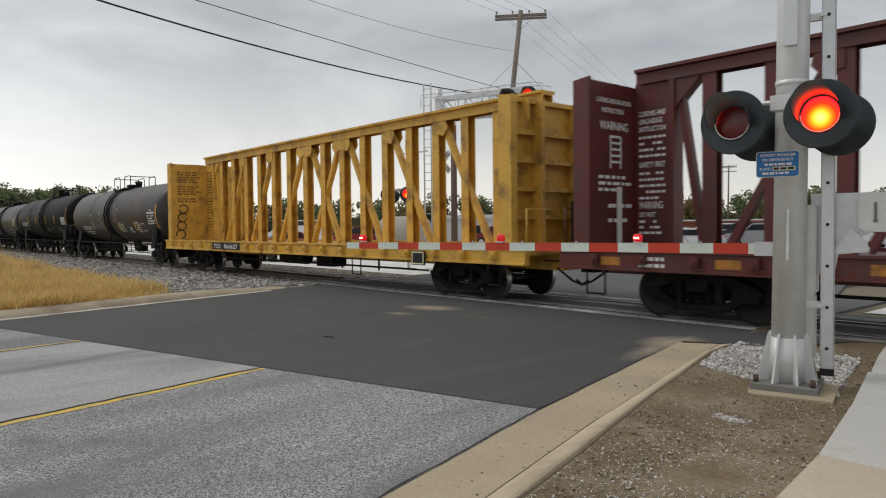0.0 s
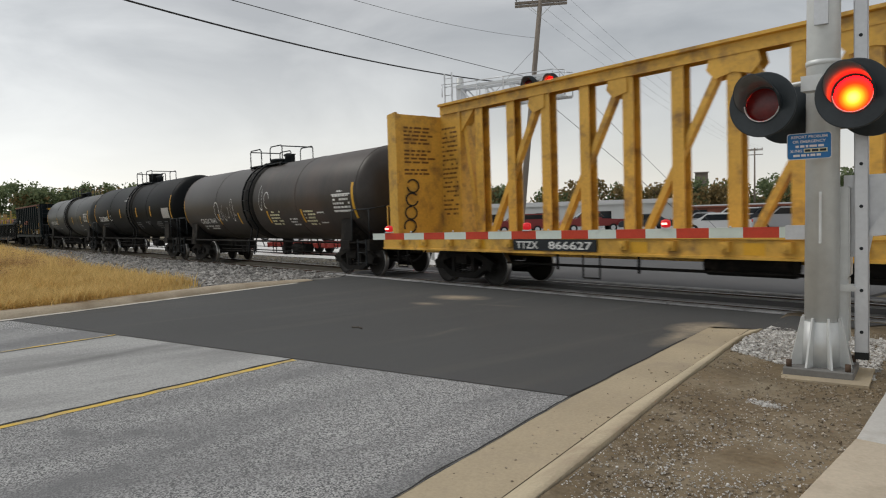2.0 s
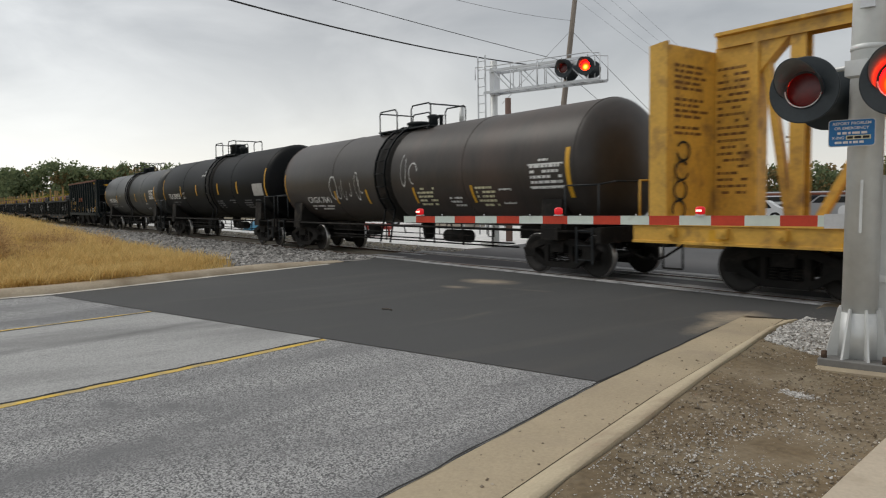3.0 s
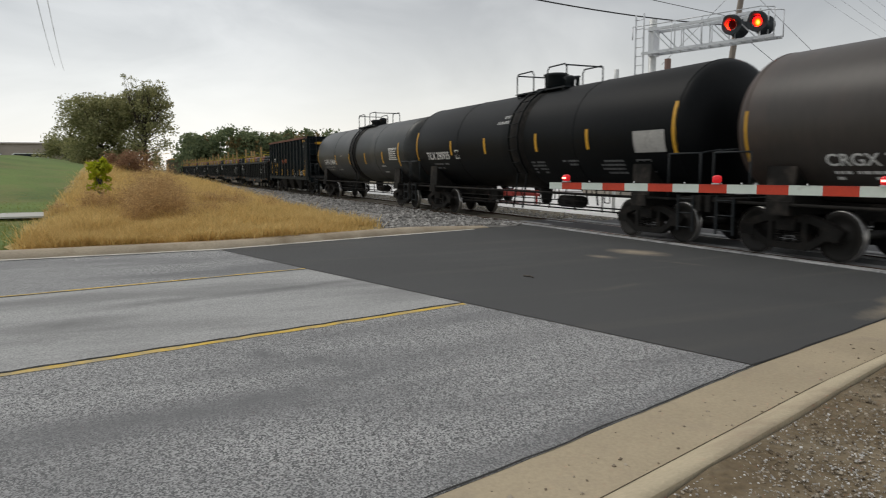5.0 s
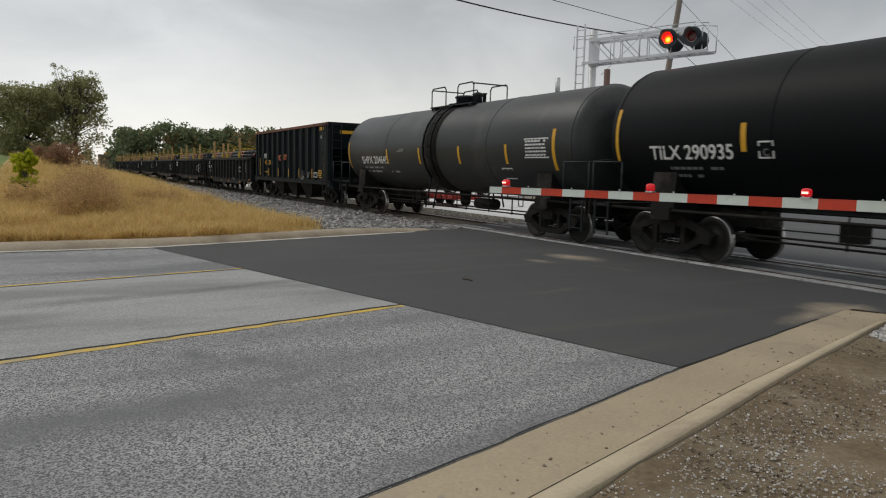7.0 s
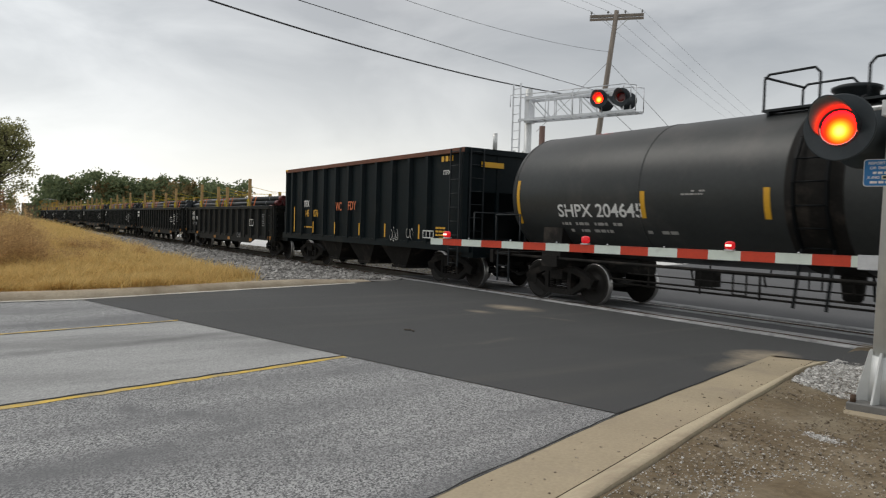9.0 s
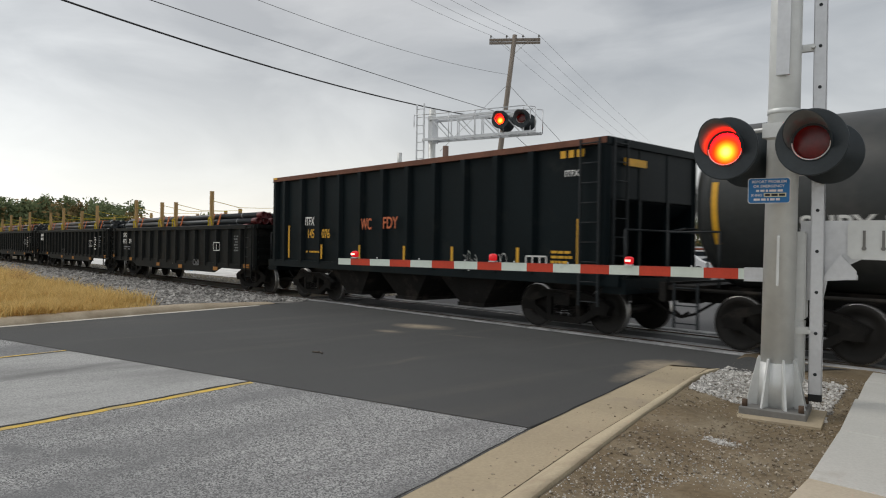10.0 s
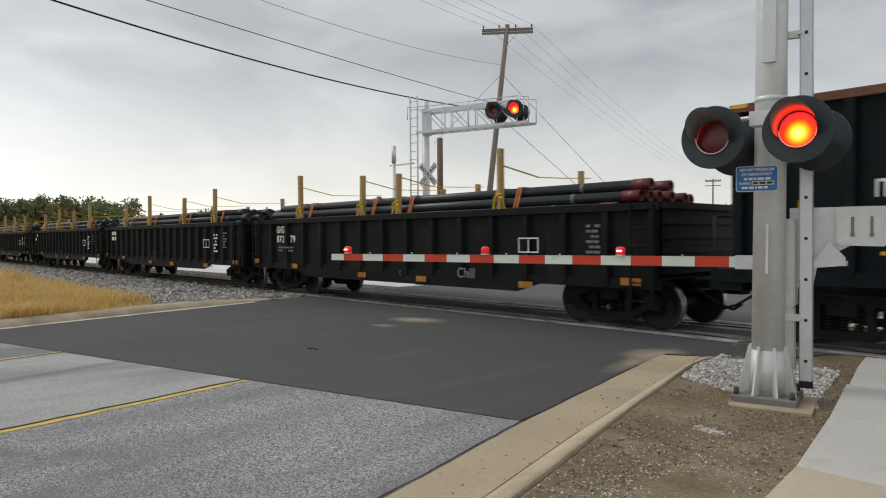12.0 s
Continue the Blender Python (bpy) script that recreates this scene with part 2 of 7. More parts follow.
M["gutter"] = material("gutter", (0.42, 0.345, 0.235), 0.85, vary=0.16, big=0.9, fine=40, bump=0.25, dirt=(0.33, 0.27, 0.2), dirt_amount=0.35, dirt_scale=1.0)
M["sidewalk"] = material("sidewalk", (0.52, 0.51, 0.475), 0.85, vary=0.12, big=0.8, fine=45, bump=0.2, dirt=(0.36, 0.33, 0.28), dirt_amount=0.25, dirt_scale=1.2)
M["kerb_near"] = material("kerb_near", (0.52, 0.44, 0.305), 0.88, vary=0.16, big=1.2, fine=40, bump=0.3, dirt=(0.38, 0.30, 0.21), dirt_amount=0.35, dirt_scale=2.0)
# inner side of the black hood, colour lifted to strengthen the red lens glow
M["hood_lining"] = material("hood_lining", (0.13, 0.13, 0.13), 0.4, vary=0.15, big=8, fine=40, bump=0.02)
M["crack"] = material("crack", (0.025, 0.024, 0.022), 0.95, bump=0)
M["yellow_paint"] = material("yellow_paint", (0.72, 0.48, 0.08), 0.75, vary=0.2, big=3, fine=40, bump=0.3, dirt=(0.32, 0.29, 0.22), dirt_amount=0.42, dirt_scale=2.6)
M["white_strip"] = material("white_strip", (0.42, 0.42, 0.42), 0.85, vary=0.25, big=1.5, fine=35, bump=0.3, dirt=(0.16, 0.16, 0.16), dirt_amount=0.42, dirt_scale=2.2)
M["dirt"] = material("dirt", (0.165, 0.122, 0.070), 0.95, vary=0.4, big=0.9, fine=22, bump=0.9, dirt=(0.28, 0.23, 0.155), dirt_amount=0.42, dirt_scale=1.4)
M["kerb_far"] = material("kerb_far", (0.42, 0.35, 0.26), 0.9, vary=0.2, big=0.8, fine=30, bump=0.3, dirt=(0.27, 0.21, 0.14), dirt_amount=0.4, dirt_scale=1.0)
M["pan_edge"] = material("pan_edge", (0.56, 0.53, 0.47), 0.9, vary=0.2, big=1.5, fine=30, bump=0.3, dirt=(0.3, 0.27, 0.22), dirt_amount=0.35, dirt_scale=2)
M["sidewalk_tan"] = material("sidewalk_tan", (0.50, 0.43, 0.33), 0.9, vary=0.14, big=0.9, fine=35, bump=0.3, dirt=(0.36, 0.30, 0.22), dirt_amount=0.3, dirt_scale=1.5)
M["rust_edge"] = material("rust_edge", (0.16, 0.065, 0.04), 0.85, vary=0.3, big=2, fine=20, bump=0.2)
M["tarp_blue"] = material("tarp_blue", (0.03, 0.22, 0.38), 0.6, vary=0.2, big=1.5, fine=10, bump=0.3)
M["soil"] = material("soil", (0.16, 0.135, 0.09), 0.95, vary=0.3, big=0.2, fine=6, bump=0.6)
M["lawn"] = material("lawn", (0.12, 0.18, 0.036), 0.95, vary=0.35, big=0.25, fine=9, bump=0.8, dirt=(0.2, 0.18, 0.06), dirt_amount=0.36, dirt_scale=0.3)
M["ballast_base"] = material("ballast_base", (0.25, 0.238, 0.222), 0.95, vary=0.5, big=1.5, fine=14, bump=1.0)
M["pale_gravel"] = material("pale_gravel", (0.72, 0.71, 0.69), 0.95, vary=0.2, big=0.5, fine=9, bump=0.7, dirt=(0.4, 0.38, 0.35), dirt_amount=0.3, dirt_scale=0.5)
M["rail_steel"] = material("rail_steel", (0.30, 0.27, 0.25), 0.35, 0.9, vary=0.2, bump=0.05)
M["rail_rust"] = material("rail_rust", (0.10, 0.065, 0.045), 0.85, 0.2, vary=0.3)
M["tie"] = material("tie", (0.075, 0.06, 0.05), 0.9, vary=0.35, big=3, fine=30, bump=0.5)
M["galvanised"] = material("galvanised", (0.66, 0.67, 0.66), 0.45, 0.3, vary=0.1, big=2.5, fine=12, bump=0.05, dirt=(0.5, 0.5, 0.48), dirt_amount=0.25, dirt_scale=3)
M["aluminium"] = material("aluminium", (0.62, 0.63, 0.65), 0.4, 0.5, vary=0.1, big=3, fine=20, bump=0.05)
M["grey_cast"] = material("grey_cast", (0.20, 0.195, 0.185), 0.7, 0.2, vary=0.15, big=4, fine=30, bump=0.1)
M["black_paint"] = material("black_paint", (0.018, 0.022, 0.025), 0.55, vary=0.3, big=3, fine=30, bump=0.05, spec=0.3)
M["signal_black"] = material("signal_black", (0.022, 0.03, 0.036), 0.5, vary=0.2, big=5, fine=40, bump=0.03)
M["lit_lens"] = graded_lens("lit_lens")
M["dark_lens"] = material("dark_lens", (0.13, 0.008, 0.008), 0.2, vary=0.3, big=20, fine=120, bump=0.1)
M["white_trim"] = material("white_trim", (0.75, 0.72, 0.7), 0.4, bump=0)
M["gate_white"] = material("gate_white", (0.70, 0.77, 0.70), 0.5, vary=0.06, big=2, fine=20, bump=0.02, dirt=(0.5, 0.52, 0.48), dirt_amount=0.2, dirt_scale=4)
M["gate_red"] = material("gate_red", (0.62, 0.05, 0.016), 0.45, vary=0.12, big=3, fine=30, bump=0.02)
M["small_red"] = material("small_red", (0.45, 0.01, 0.015), 0.25, bump=0, glow=(1.0, 0.02, 0.03, 0.35))
M["small_lit"] = material("small_lit", (0.6, 0.1, 0.1), 0.3, bump=0, glow=(1.0, 0.25, 0.2, 5.0))
M["faded_panel"] = material("faded_panel", (0.42, 0.41, 0.39), 0.7, vary=0.2, big=2, fine=20, bump=0.05, dirt=(0.2, 0.19, 0.18), dirt_amount=0.35, dirt_scale=2)
M["sign_blue"] = material("sign_blue", (0.01, 0.16, 0.42), 0.45, vary=0.08, bump=0)
M["white_paint"] = material("white_paint", (0.72, 0.72, 0.70), 0.6, vary=0.12, big=8, fine=40, bump=0)
M["cream"] = material("cream", (0.72, 0.68, 0.45), 0.6, vary=0.08, bump=0)
M["car_yellow"] = material("car_yellow", (0.64, 0.365, 0.06), 0.55, vary=0.18, big=1.0, fine=16, bump=0.08, dirt=(0.22, 0.12, 0.045), dirt_amount=0.36, dirt_scale=2.2)
M["car_red"] = material("car_red", (0.105, 0.019, 0.015), 0.5, vary=0.2, big=1.0, fine=16, bump=0.08, dirt=(0.06, 0.03, 0.025), dirt_amount=0.35, dirt_scale=1.6)
M["tank_brown"] = material("tank_brown", (0.043, 0.037, 0.033), 0.42, vary=0.22, big=0.5, fine=10, bump=0.04, dirt=(0.085, 0.058, 0.047), dirt_amount=0.36, dirt_scale=0.35, stretch=(1, 0.4, 0.4), spec=0.35)
M["tank_black"] = material("tank_black", (0.004, 0.005, 0.006), 0.5, vary=0.25, big=0.5, fine=10, bump=0.03, dirt=(0.010, 0.0095, 0.009), dirt_amount=0.25, dirt_scale=0.6, spec=0.12)
M["tank_grey"] = material("tank_grey", (0.033, 0.036, 0.036), 0.42, vary=0.2, big=0.5, fine=10, bump=0.04, dirt=(0.075, 0.07, 0.066), dirt_amount=0.33, dirt_scale=0.6, spec=0.35)
M["hopper_black"] = material("hopper_black", (0.0035, 0.008, 0.010), 0.5, vary=0.25, big=0.8, fine=14, bump=0.06, dirt=(0.018, 0.021, 0.02), dirt_amount=0.26, dirt_scale=1.0, spec=0.13)
M["gondola_black"] = material("gondola_black", (0.0042, 0.0056, 0.0056), 0.55, vary=0.3, big=0.8, fine=14, bump=0.08, dirt=(0.024, 0.022, 0.019), dirt_amount=0.3, dirt_scale=1.3, spec=0.18)
M["undergear"] = material("undergear", (0.012, 0.011, 0.010), 0.75, 0.1, vary=0.35, big=2.5, fine=20, bump=0.2, dirt=(0.06, 0.05, 0.042), dirt_amount=0.3, dirt_scale=2, spec=0.2)
M["wheel_steel"] = material("wheel_steel", (0.02, 0.018, 0.016), 0.6, 0.4, vary=0.3, big=3, fine=30, bump=0.1)
M["tread"] = material("tread", (0.45, 0.44, 0.43), 0.3, 0.9, vary=0.1, bump=0)
M["reflector"] = material("reflector", (0.68, 0.36, 0.02), 0.5, vary=0.12, big=4, bump=0)
M["orange_reflector"] = material("orange_reflector", (0.42, 0.17, 0.02), 0.55, vary=0.25, big=4, bump=0, dirt=(0.12, 0.07, 0.03), dirt_amount=0.35, dirt_scale=5)
M["orange_paint"] = material("orange_paint", (0.55, 0.14, 0.05), 0.6, vary=0.15, big=4, bump=0)
M["pipe_black"] = material("pipe_black", (0.035, 0.04, 0.044), 0.35, 0.2, vary=0.25, big=1, fine=12, bump=0.04)
M["stencil_brown"] = material("stencil_brown", (0.16, 0.075, 0.02), 0.7, vary=0.25, big=6, bump=0)
M["pipe_red"] = material("pipe_red", (0.12, 0.018, 0.018), 0.4, vary=0.2, big=4, bump=0.03)
M["stake_wood"] = material("stake_wood", (0.40, 0.26, 0.11), 0.8, vary=0.3, big=3, fine=25, bump=0.3, stretch=(3, 3, 0.4))
M["strap_yellow"] = material("strap_yellow", (0.72, 0.55, 0.03), 0.6, vary=0.1, bump=0)
M["strap_orange"] = material("strap_orange", (0.65, 0.18, 0.06), 0.6, vary=0.1, bump=0)
M["pole_wood"] = material("pole_wood", (0.22, 0.185, 0.155), 0.85, vary=0.25, big=1.5, fine=20, bump=0.3, stretch=(4, 4, 0.3))
M["pole_brown"] = material("pole_brown", (0.17, 0.105, 0.085), 0.85, vary=0.25, big=1.5, fine=20, bump=0.3, stretch=(4, 4, 0.3))
M["cable"] = material("cable", (0.02, 0.02, 0.022), 0.6, bump=0)
M["cable_thin"] = material("cable_thin", (0.16, 0.165, 0.17), 0.6, bump=0)
M["bark"] = material("bark", (0.10, 0.085, 0.07), 0.9, vary=0.3, big=4, fine=25, bump=0.6)
# olive leaves with distance haze put into the colour as a grey lift
M["leaf_olive"] = leaf_material("leaf_olive", (0.20, 0.21, 0.10), (0.46, 0.44, 0.22))
M["leaf_autumn"] = leaf_material("leaf_autumn", (0.14, 0.12, 0.06), (0.34, 0.24, 0.11))
M["leaf_far"] = leaf_material("leaf_far", (0.11, 0.15, 0.08), (0.25, 0.29, 0.15))
M["leaf_lime"] = leaf_material("leaf_lime", (0.30, 0.36, 0.02), (0.55, 0.55, 0.04))
M["leaf_russet"] = leaf_material("leaf_russet", (0.24, 0.14, 0.085), (0.42, 0.26, 0.16))
M["grass_gold"] = leaf_material("grass_gold", (0.50, 0.34, 0.12), (0.86, 0.65, 0.29))
M["grass_tan"] = leaf_material("grass_tan", (0.34, 0.21, 0.10), (0.76, 0.54, 0.27))
M["grass_green"] = leaf_material("grass_green", (0.15, 0.19, 0.04), (0.33, 0.32, 0.10))
M["ballast_stone"] = stone_material("ballast_stone", (0.14, 0.134, 0.126), (0.50, 0.48, 0.455))
M["white_stone"] = stone_material("white_stone", (0.30, 0.285, 0.26), (0.72, 0.70, 0.67))
M["brown_stone"] = stone_material("brown_stone", (0.12, 0.09, 0.06), (0.44, 0.38, 0.30))
M["blue_siding"] = material("blue_siding", (0.16, 0.36, 0.50), 0.6, vary=0.1, big=0.5, bump=0.05)
M["tan_siding"] = material("tan_siding", (0.36, 0.32, 0.27), 0.7, vary=0.1, big=0.3, bump=0.05)
M["pale_siding"] = material("pale_siding", (0.62, 0.62, 0.60), 0.7, vary=0.08, big=0.3, bump=0.05)
M["brick"] = material("brick", (0.26, 0.09, 0.06), 0.85, vary=0.25, big=0.6, fine=8, bump=0.2)
M["roof_grey"] = material("roof_grey", (0.30, 0.30, 0.30), 0.7, vary=0.15, bump=0.05)
M["glass_dark"] = material("glass_dark", (0.02, 0.025, 0.03), 0.08, bump=0)
M["car_white"] = material("car_white", (0.75, 0.75, 0.75), 0.3, vary=0.05, bump=0)
M["car_silver"] = material("car_silver", (0.42, 0.43, 0.45), 0.3, 0.5, vary=0.05, bump=0)
M["car_maroon"] = material("car_maroon", (0.22, 0.02, 0.02), 0.3, vary=0.05, bump=0)
M["car_dark"] = material("car_dark", (0.03, 0.035, 0.045), 0.3, vary=0.05, bump=0)
M["rubber"] = material("rubber", (0.015, 0.015, 0.015), 0.85, bump=0.1)
M["puddle"] = material("puddle", (0.36, 0.365, 0.36), 0.35, vary=0.15, big=6, bump=0.05)


# ---- mesh helpers ----
def box(bm, x0, x1, y0, y1, z0, z1, m=None):
    vs = [Vector((x, y, z)) for x in (x0, x1) for y in (y0, y1) for z in (z0, z1)]
    v = [bm.verts.new(m @ p if m else p) for p in vs]
    for f in ((0, 1, 3, 2), (4, 6, 7, 5), (0, 4, 5, 1), (2, 3, 7, 6), (0, 2, 6, 4), (1, 5, 7, 3)):
        bm.faces.new([v[i] for i in f])


def bar(bm, a, b, w, h, up=(0, 0, 1)):
    """A square bar from a to b, w wide across and h high towards up."""
    a, b = Vector(a), Vector(b)
    d = (b - a).normalized()
    side = d.cross(Vector(up))
    if side.length < 1e-4:
        side = d.cross(Vector((1, 0, 0)))
    side.normalize()
    top = side.cross(d)
    v = [bm.verts.new(p + side * sx * w / 2 + top * sz * h / 2) for p in (a, b) for sx, sz in ((-1, -1), (1, -1), (1, 1), (-1, 1))]
    for f in ((0, 1, 2, 3), (7, 6, 5, 4), (0, 4, 5, 1), (1, 5, 6, 2), (2, 6, 7, 3), (3, 7, 4, 0)):
        bm.faces.new([v[i] for i in f])


def tube(bm, a, b, r0, r1=None, seg=12, caps=True):
    a, b = Vector(a), Vector(b)
    r1 = r0 if r1 is None else r1
    d = (b - a).normalized()
    s = d.cross(Vector((0, 0, 1)))
    if s.length < 1e-3:
        s = d.cross(Vector((1, 0, 0)))
    s.normalize()
    q = s.cross(d)
    rings = []
    for p, r in ((a, r0), (b, r1)):
        rings.append([bm.verts.new(p + (s * math.cos(k * 2 * math.pi / seg) + q * math.sin(k * 2 * math.pi / seg)) * r) for k in range(seg)])
    for k in range(seg):
        f = bm.faces.new((rings[0][k], rings[0][(k + 1) % seg], rings[1][(k + 1) % seg], rings[1][k]))
        f.smooth = True
    if caps:
        bm.faces.new(rings[0][::-1])
        bm.faces.new(rings[1])


def pipe_run(bm, points, r, seg=8):
    for a, b in zip(points, points[1:]):
        tube(bm, a, b, r, seg=seg)


def lathe(bm, profile, axis="x", seg=48, centre=(0, 0, 0), smooth=True, caps=True):
    """Turns (along, radius) pairs about an axis through centre."""
    c = Vector(centre)
    rings = []
    for s, r in profile:
        ring = []
        for k in range(seg):
            a = 2 * math.pi * k / seg
            o = {"x": (s, r * math.cos(a), r * math.sin(a)), "y": (r * math.sin(a), s, r * math.cos(a)), "z": (r * math.cos(a), r * math.sin(a), s)}[axis]
            ring.append(bm.verts.new(c + Vector(o)))
        rings.append(ring)
    for a, b in zip(rings, rings[1:]):
        for k in range(seg):
            bm.faces.new((a[k], a[(k + 1) % seg], b[(k + 1) % seg], b[k])).smooth = smooth
    if caps:
        bm.faces.new(rings[0][::-1])
        bm.faces.new(rings[-1])


def plate(bm, pts, thick, normal):
    """A flat outline of points given a thickness along normal."""
    n = Vector(normal).normalized() * thick
    a = [bm.verts.new(Vector(p)) for p in pts]
    b = [bm.verts.new(Vector(p) + n) for p in pts]
    bm.faces.new(a[::-1])
    bm.faces.new(b)
    for k in range(len(a)):
        bm.faces.new((a[k], a[(k + 1) % len(a)], b[(k + 1) % len(a)], b[k]))


def finish(bm, name, mats):
    bmesh.ops.recalc_face_normals(bm, faces=bm.faces)
    me = bpy.data.meshes.new(name)
    bm.to_mesh(me)
    bm.free()
    for m in mats if isinstance(mats, (list, tuple)) else [mats]:
        me.materials.append(M[m])
    return me


def thing(name, label, category, group="", at=(0, 0, 0), turn=0):
    ob = new(name)
    ob.empty_display_size = 0.2
    ob.matrix_basis = pose(*at, 0, 0, turn)
    return tagged(ob, label, category, group)


def part(name, bm, mats, parent, label=""):
    ob = new(name, finish(bm, name, mats))
    ob.parent = parent
    return tagged(ob, label)


def solo(name, bm, mats, label="", category="", group="", kind=""):
    return tagged(new(name, finish(bm, name, mats)), label, category, group, kind)


def from_arrays(name, verts, faces, mats):
    me = bpy.data.meshes.new(name)
    me.from_pydata([tuple(v) for v in verts], [], [tuple(f) for f in faces])
    for m in mats if isinstance(mats, (list, tuple)) else [mats]:
        me.materials.append(M[m])
    me.update()
    return me


def lettering(body, size, width=None):
    """Triangles of a line of text, starting at 0,0 and running along x."""
    cu = bpy.data.curves.new("text", "FONT")
    cu.body, cu.size, cu.offset = body, size / 0.72, 0.022 * size
    ob = new("text", cu)
    me = bpy.data.meshes.new_from_object(ob)
    bpy.data.objects.remove(ob)
    vs = [v.co.copy() for v in me.vertices]
    fs = [tuple(p.vertices) for p in me.polygons]
    bpy.data.meshes.remove(me)
    w = max(v.x for v in vs)
    if width:
        for v in vs:
            v.x *= width / w
    return vs, fs


def side_text(name, body, x, z, size, surface, parent, mat="white_paint", width=None, mirror=1):
    """Text on a side that faces -y; surface(x, z) gives the y of the skin."""
    vs, fs = lettering(body, size, width)
    pts = [(x + v.x, surface(x + v.x, z + v.y) - 0.005, z + v.y) for v in vs]
    ob = new(name, from_arrays(name, pts, fs, mat))
    ob.parent = parent
    return ob


def line_at(points, y):
    """x of a plan line given by (x, y) corners, at that y."""
    p = points
    for (xa, ya), (xb, yb) in zip(p, p[1:]):
        if y <= yb or (xb, yb) == p[-1]:
            return xa + (xb - xa) * (y - ya) / (yb - ya)


# ---- ground, road, track ----
GUTTER = [(0.6, -12.0), (-3.3, 1.81), (-4.23, 4.86), (-5.29, 9.03), (-5.8, 11.0), (-18.5, 58.0)]
KERB_IN = [(1.24, -12.0), (-2.69, 1.81), (-3.63, 4.86), (-4.65, 8.75), (-5.25, 11.0), (-18.0, 58.0)]
KERB_OUT = [(1.35, -12.0), (-2.5, 2.2), (-3.45, 5.2), (-4.48, 8.75), (-5.1, 11.0), (-17.8, 58.0)]
LINE_A = [(-4.2, -12.0), (-6.65, -1.3), (-7.83, 3.9), (-9.1, 9.0), (-9.7, 11.0), (-22.5, 58.0)]
LINE_B = [(-8.7, -12.0), (-10.68, -2.1), (-11.63, 2.74), (-13.3, 9.0), (-13.9, 11.0), (-26.5, 58.0)]
FAR_EDGE = [(-14.6, -12.0), (-15.34, -3.0), (-15.38, 1.8), (-16.35, 5.2), (-17.35, 9.0), (-17.9, 11.0), (-30.5, 58.0)]
FAR_TOP = [(x - 0.42, y) for x, y in FAR_EDGE]


def station(points, s):
    """The point of a plan line at a station counted square to the road."""
    x = points[0][0]
    y = s
    for _ in range(30):
        y = s + 0.277 * (x + 4.2)
        x = line_at(points, y)
    return x, y


def strip(name, left, right, s0, s1, z, mat, label, end_y=None, cols=4, rows=24, thick=0.0, rise=0.0):
    """A sheet of ground between two plan lines; it ends at a station or, along the track, at end_y."""
    vs, fs = [], []
    for i in range(rows + 1):
        k = i / rows
        a = station(left, s0), station(right, s0)
        if end_y is None:
            p, q = station(left, s0 + (s1 - s0) * k), station(right, s0 + (s1 - s0) * k)
        else:
            ya, yb = a[0][1] + (end_y - a[0][1]) * k, a[1][1] + (end_y - a[1][1]) * k
            p, q = (line_at(left, ya), ya), (line_at(right, yb), yb)
        for j in range(cols + 1):
            w = j / cols
            vs.append((p[0] + (q[0] - p[0]) * w, p[1] + (q[1] - p[1]) * w, z + rise * w))
    for i in range(rows):
        for j in range(cols):
            a = i * (cols + 1) + j
            fs.append((a, a + 1, a + cols + 2, a + cols + 1))
    ob = new(name, from_arrays(name, vs, fs, mat))
    return tagged(ob, label, "road", kind="structure")


def build_ground():
    def height(x, y):
        h = -0.05
        if x < -17 and y < 9.3:
            h += min(1.0, (-17 - x) / 30) ** 1.3 * 1.7 * max(0.0, min(1.0, (8.5 - y) / 10))
        if x < -25 and y < -2:
            h += 0.85 * min(1.0, (-25 - x) / 35) * min(1.0, (-2 - y) / 5)
        if y > 20:
            h -= 0.15
        return h
    xs = [-3000, -1200, -600, -300, -200, -150, -110] + [-90 + 2.5 * k for k in range(30)] + [-15 + 1.5 * k for k in range(16)] + [12, 20, 40, 80, 200, 600, 1500, 3000]
    ys = [-3000, -1000, -400, -150, -80, -50, -35] + [-25 + 1.5 * k for k in range(23)] + [9.3, 9.8, 15, 20, 22, 40, 80, 160, 400, 1000, 3000]
    vs = [(x, y, height(x, y)) for y in ys for x in xs]
    nx = len(xs)
    fs = [(j * nx + i, j * nx + i + 1, (j + 1) * nx + i + 1, (j + 1) * nx + i) for j in range(len(ys) - 1) for i in range(nx - 1)]
    ob = new("ground", from_arrays("ground", vs, fs, "soil"))
    for p in ob.data.polygons:
        p.use_smooth = True
    tagged(ob, "bare brown soil and thin grass", "ground", kind="structure")
    # mown lawn that climbs away beyond the verge
    lx = [-120, -100, -85, -70, -60, -50, -42, -36, -31, -27, -24, -21, -19, -17.2, -16]
    ly = [-60, -40, -28, -20, -14, -10, -7, -5, -3.6, -2.4, -1, 0.5, 2, 3.5]
    vs = [(x + (0.8 if y < -5 else 0), y, height(x, y) + 0.03 + 0.006 * max(0, -20 - x)) for y in ly for x in lx]
    n = len(lx)
    fs = [(j * n + i, j * n + i + 1, (j + 1) * n + i + 1, (j + 1) * n + i) for j in range(len(ly) - 1) for i in range(n - 1)]
    ob = new("lawn", from_arrays("lawn", vs, fs, "lawn"))
    for p in ob.data.polygons:
        p.use_smooth = True
    tagged(ob, "mown green lawn rising from the road", "lawn", kind="structure")
    return height


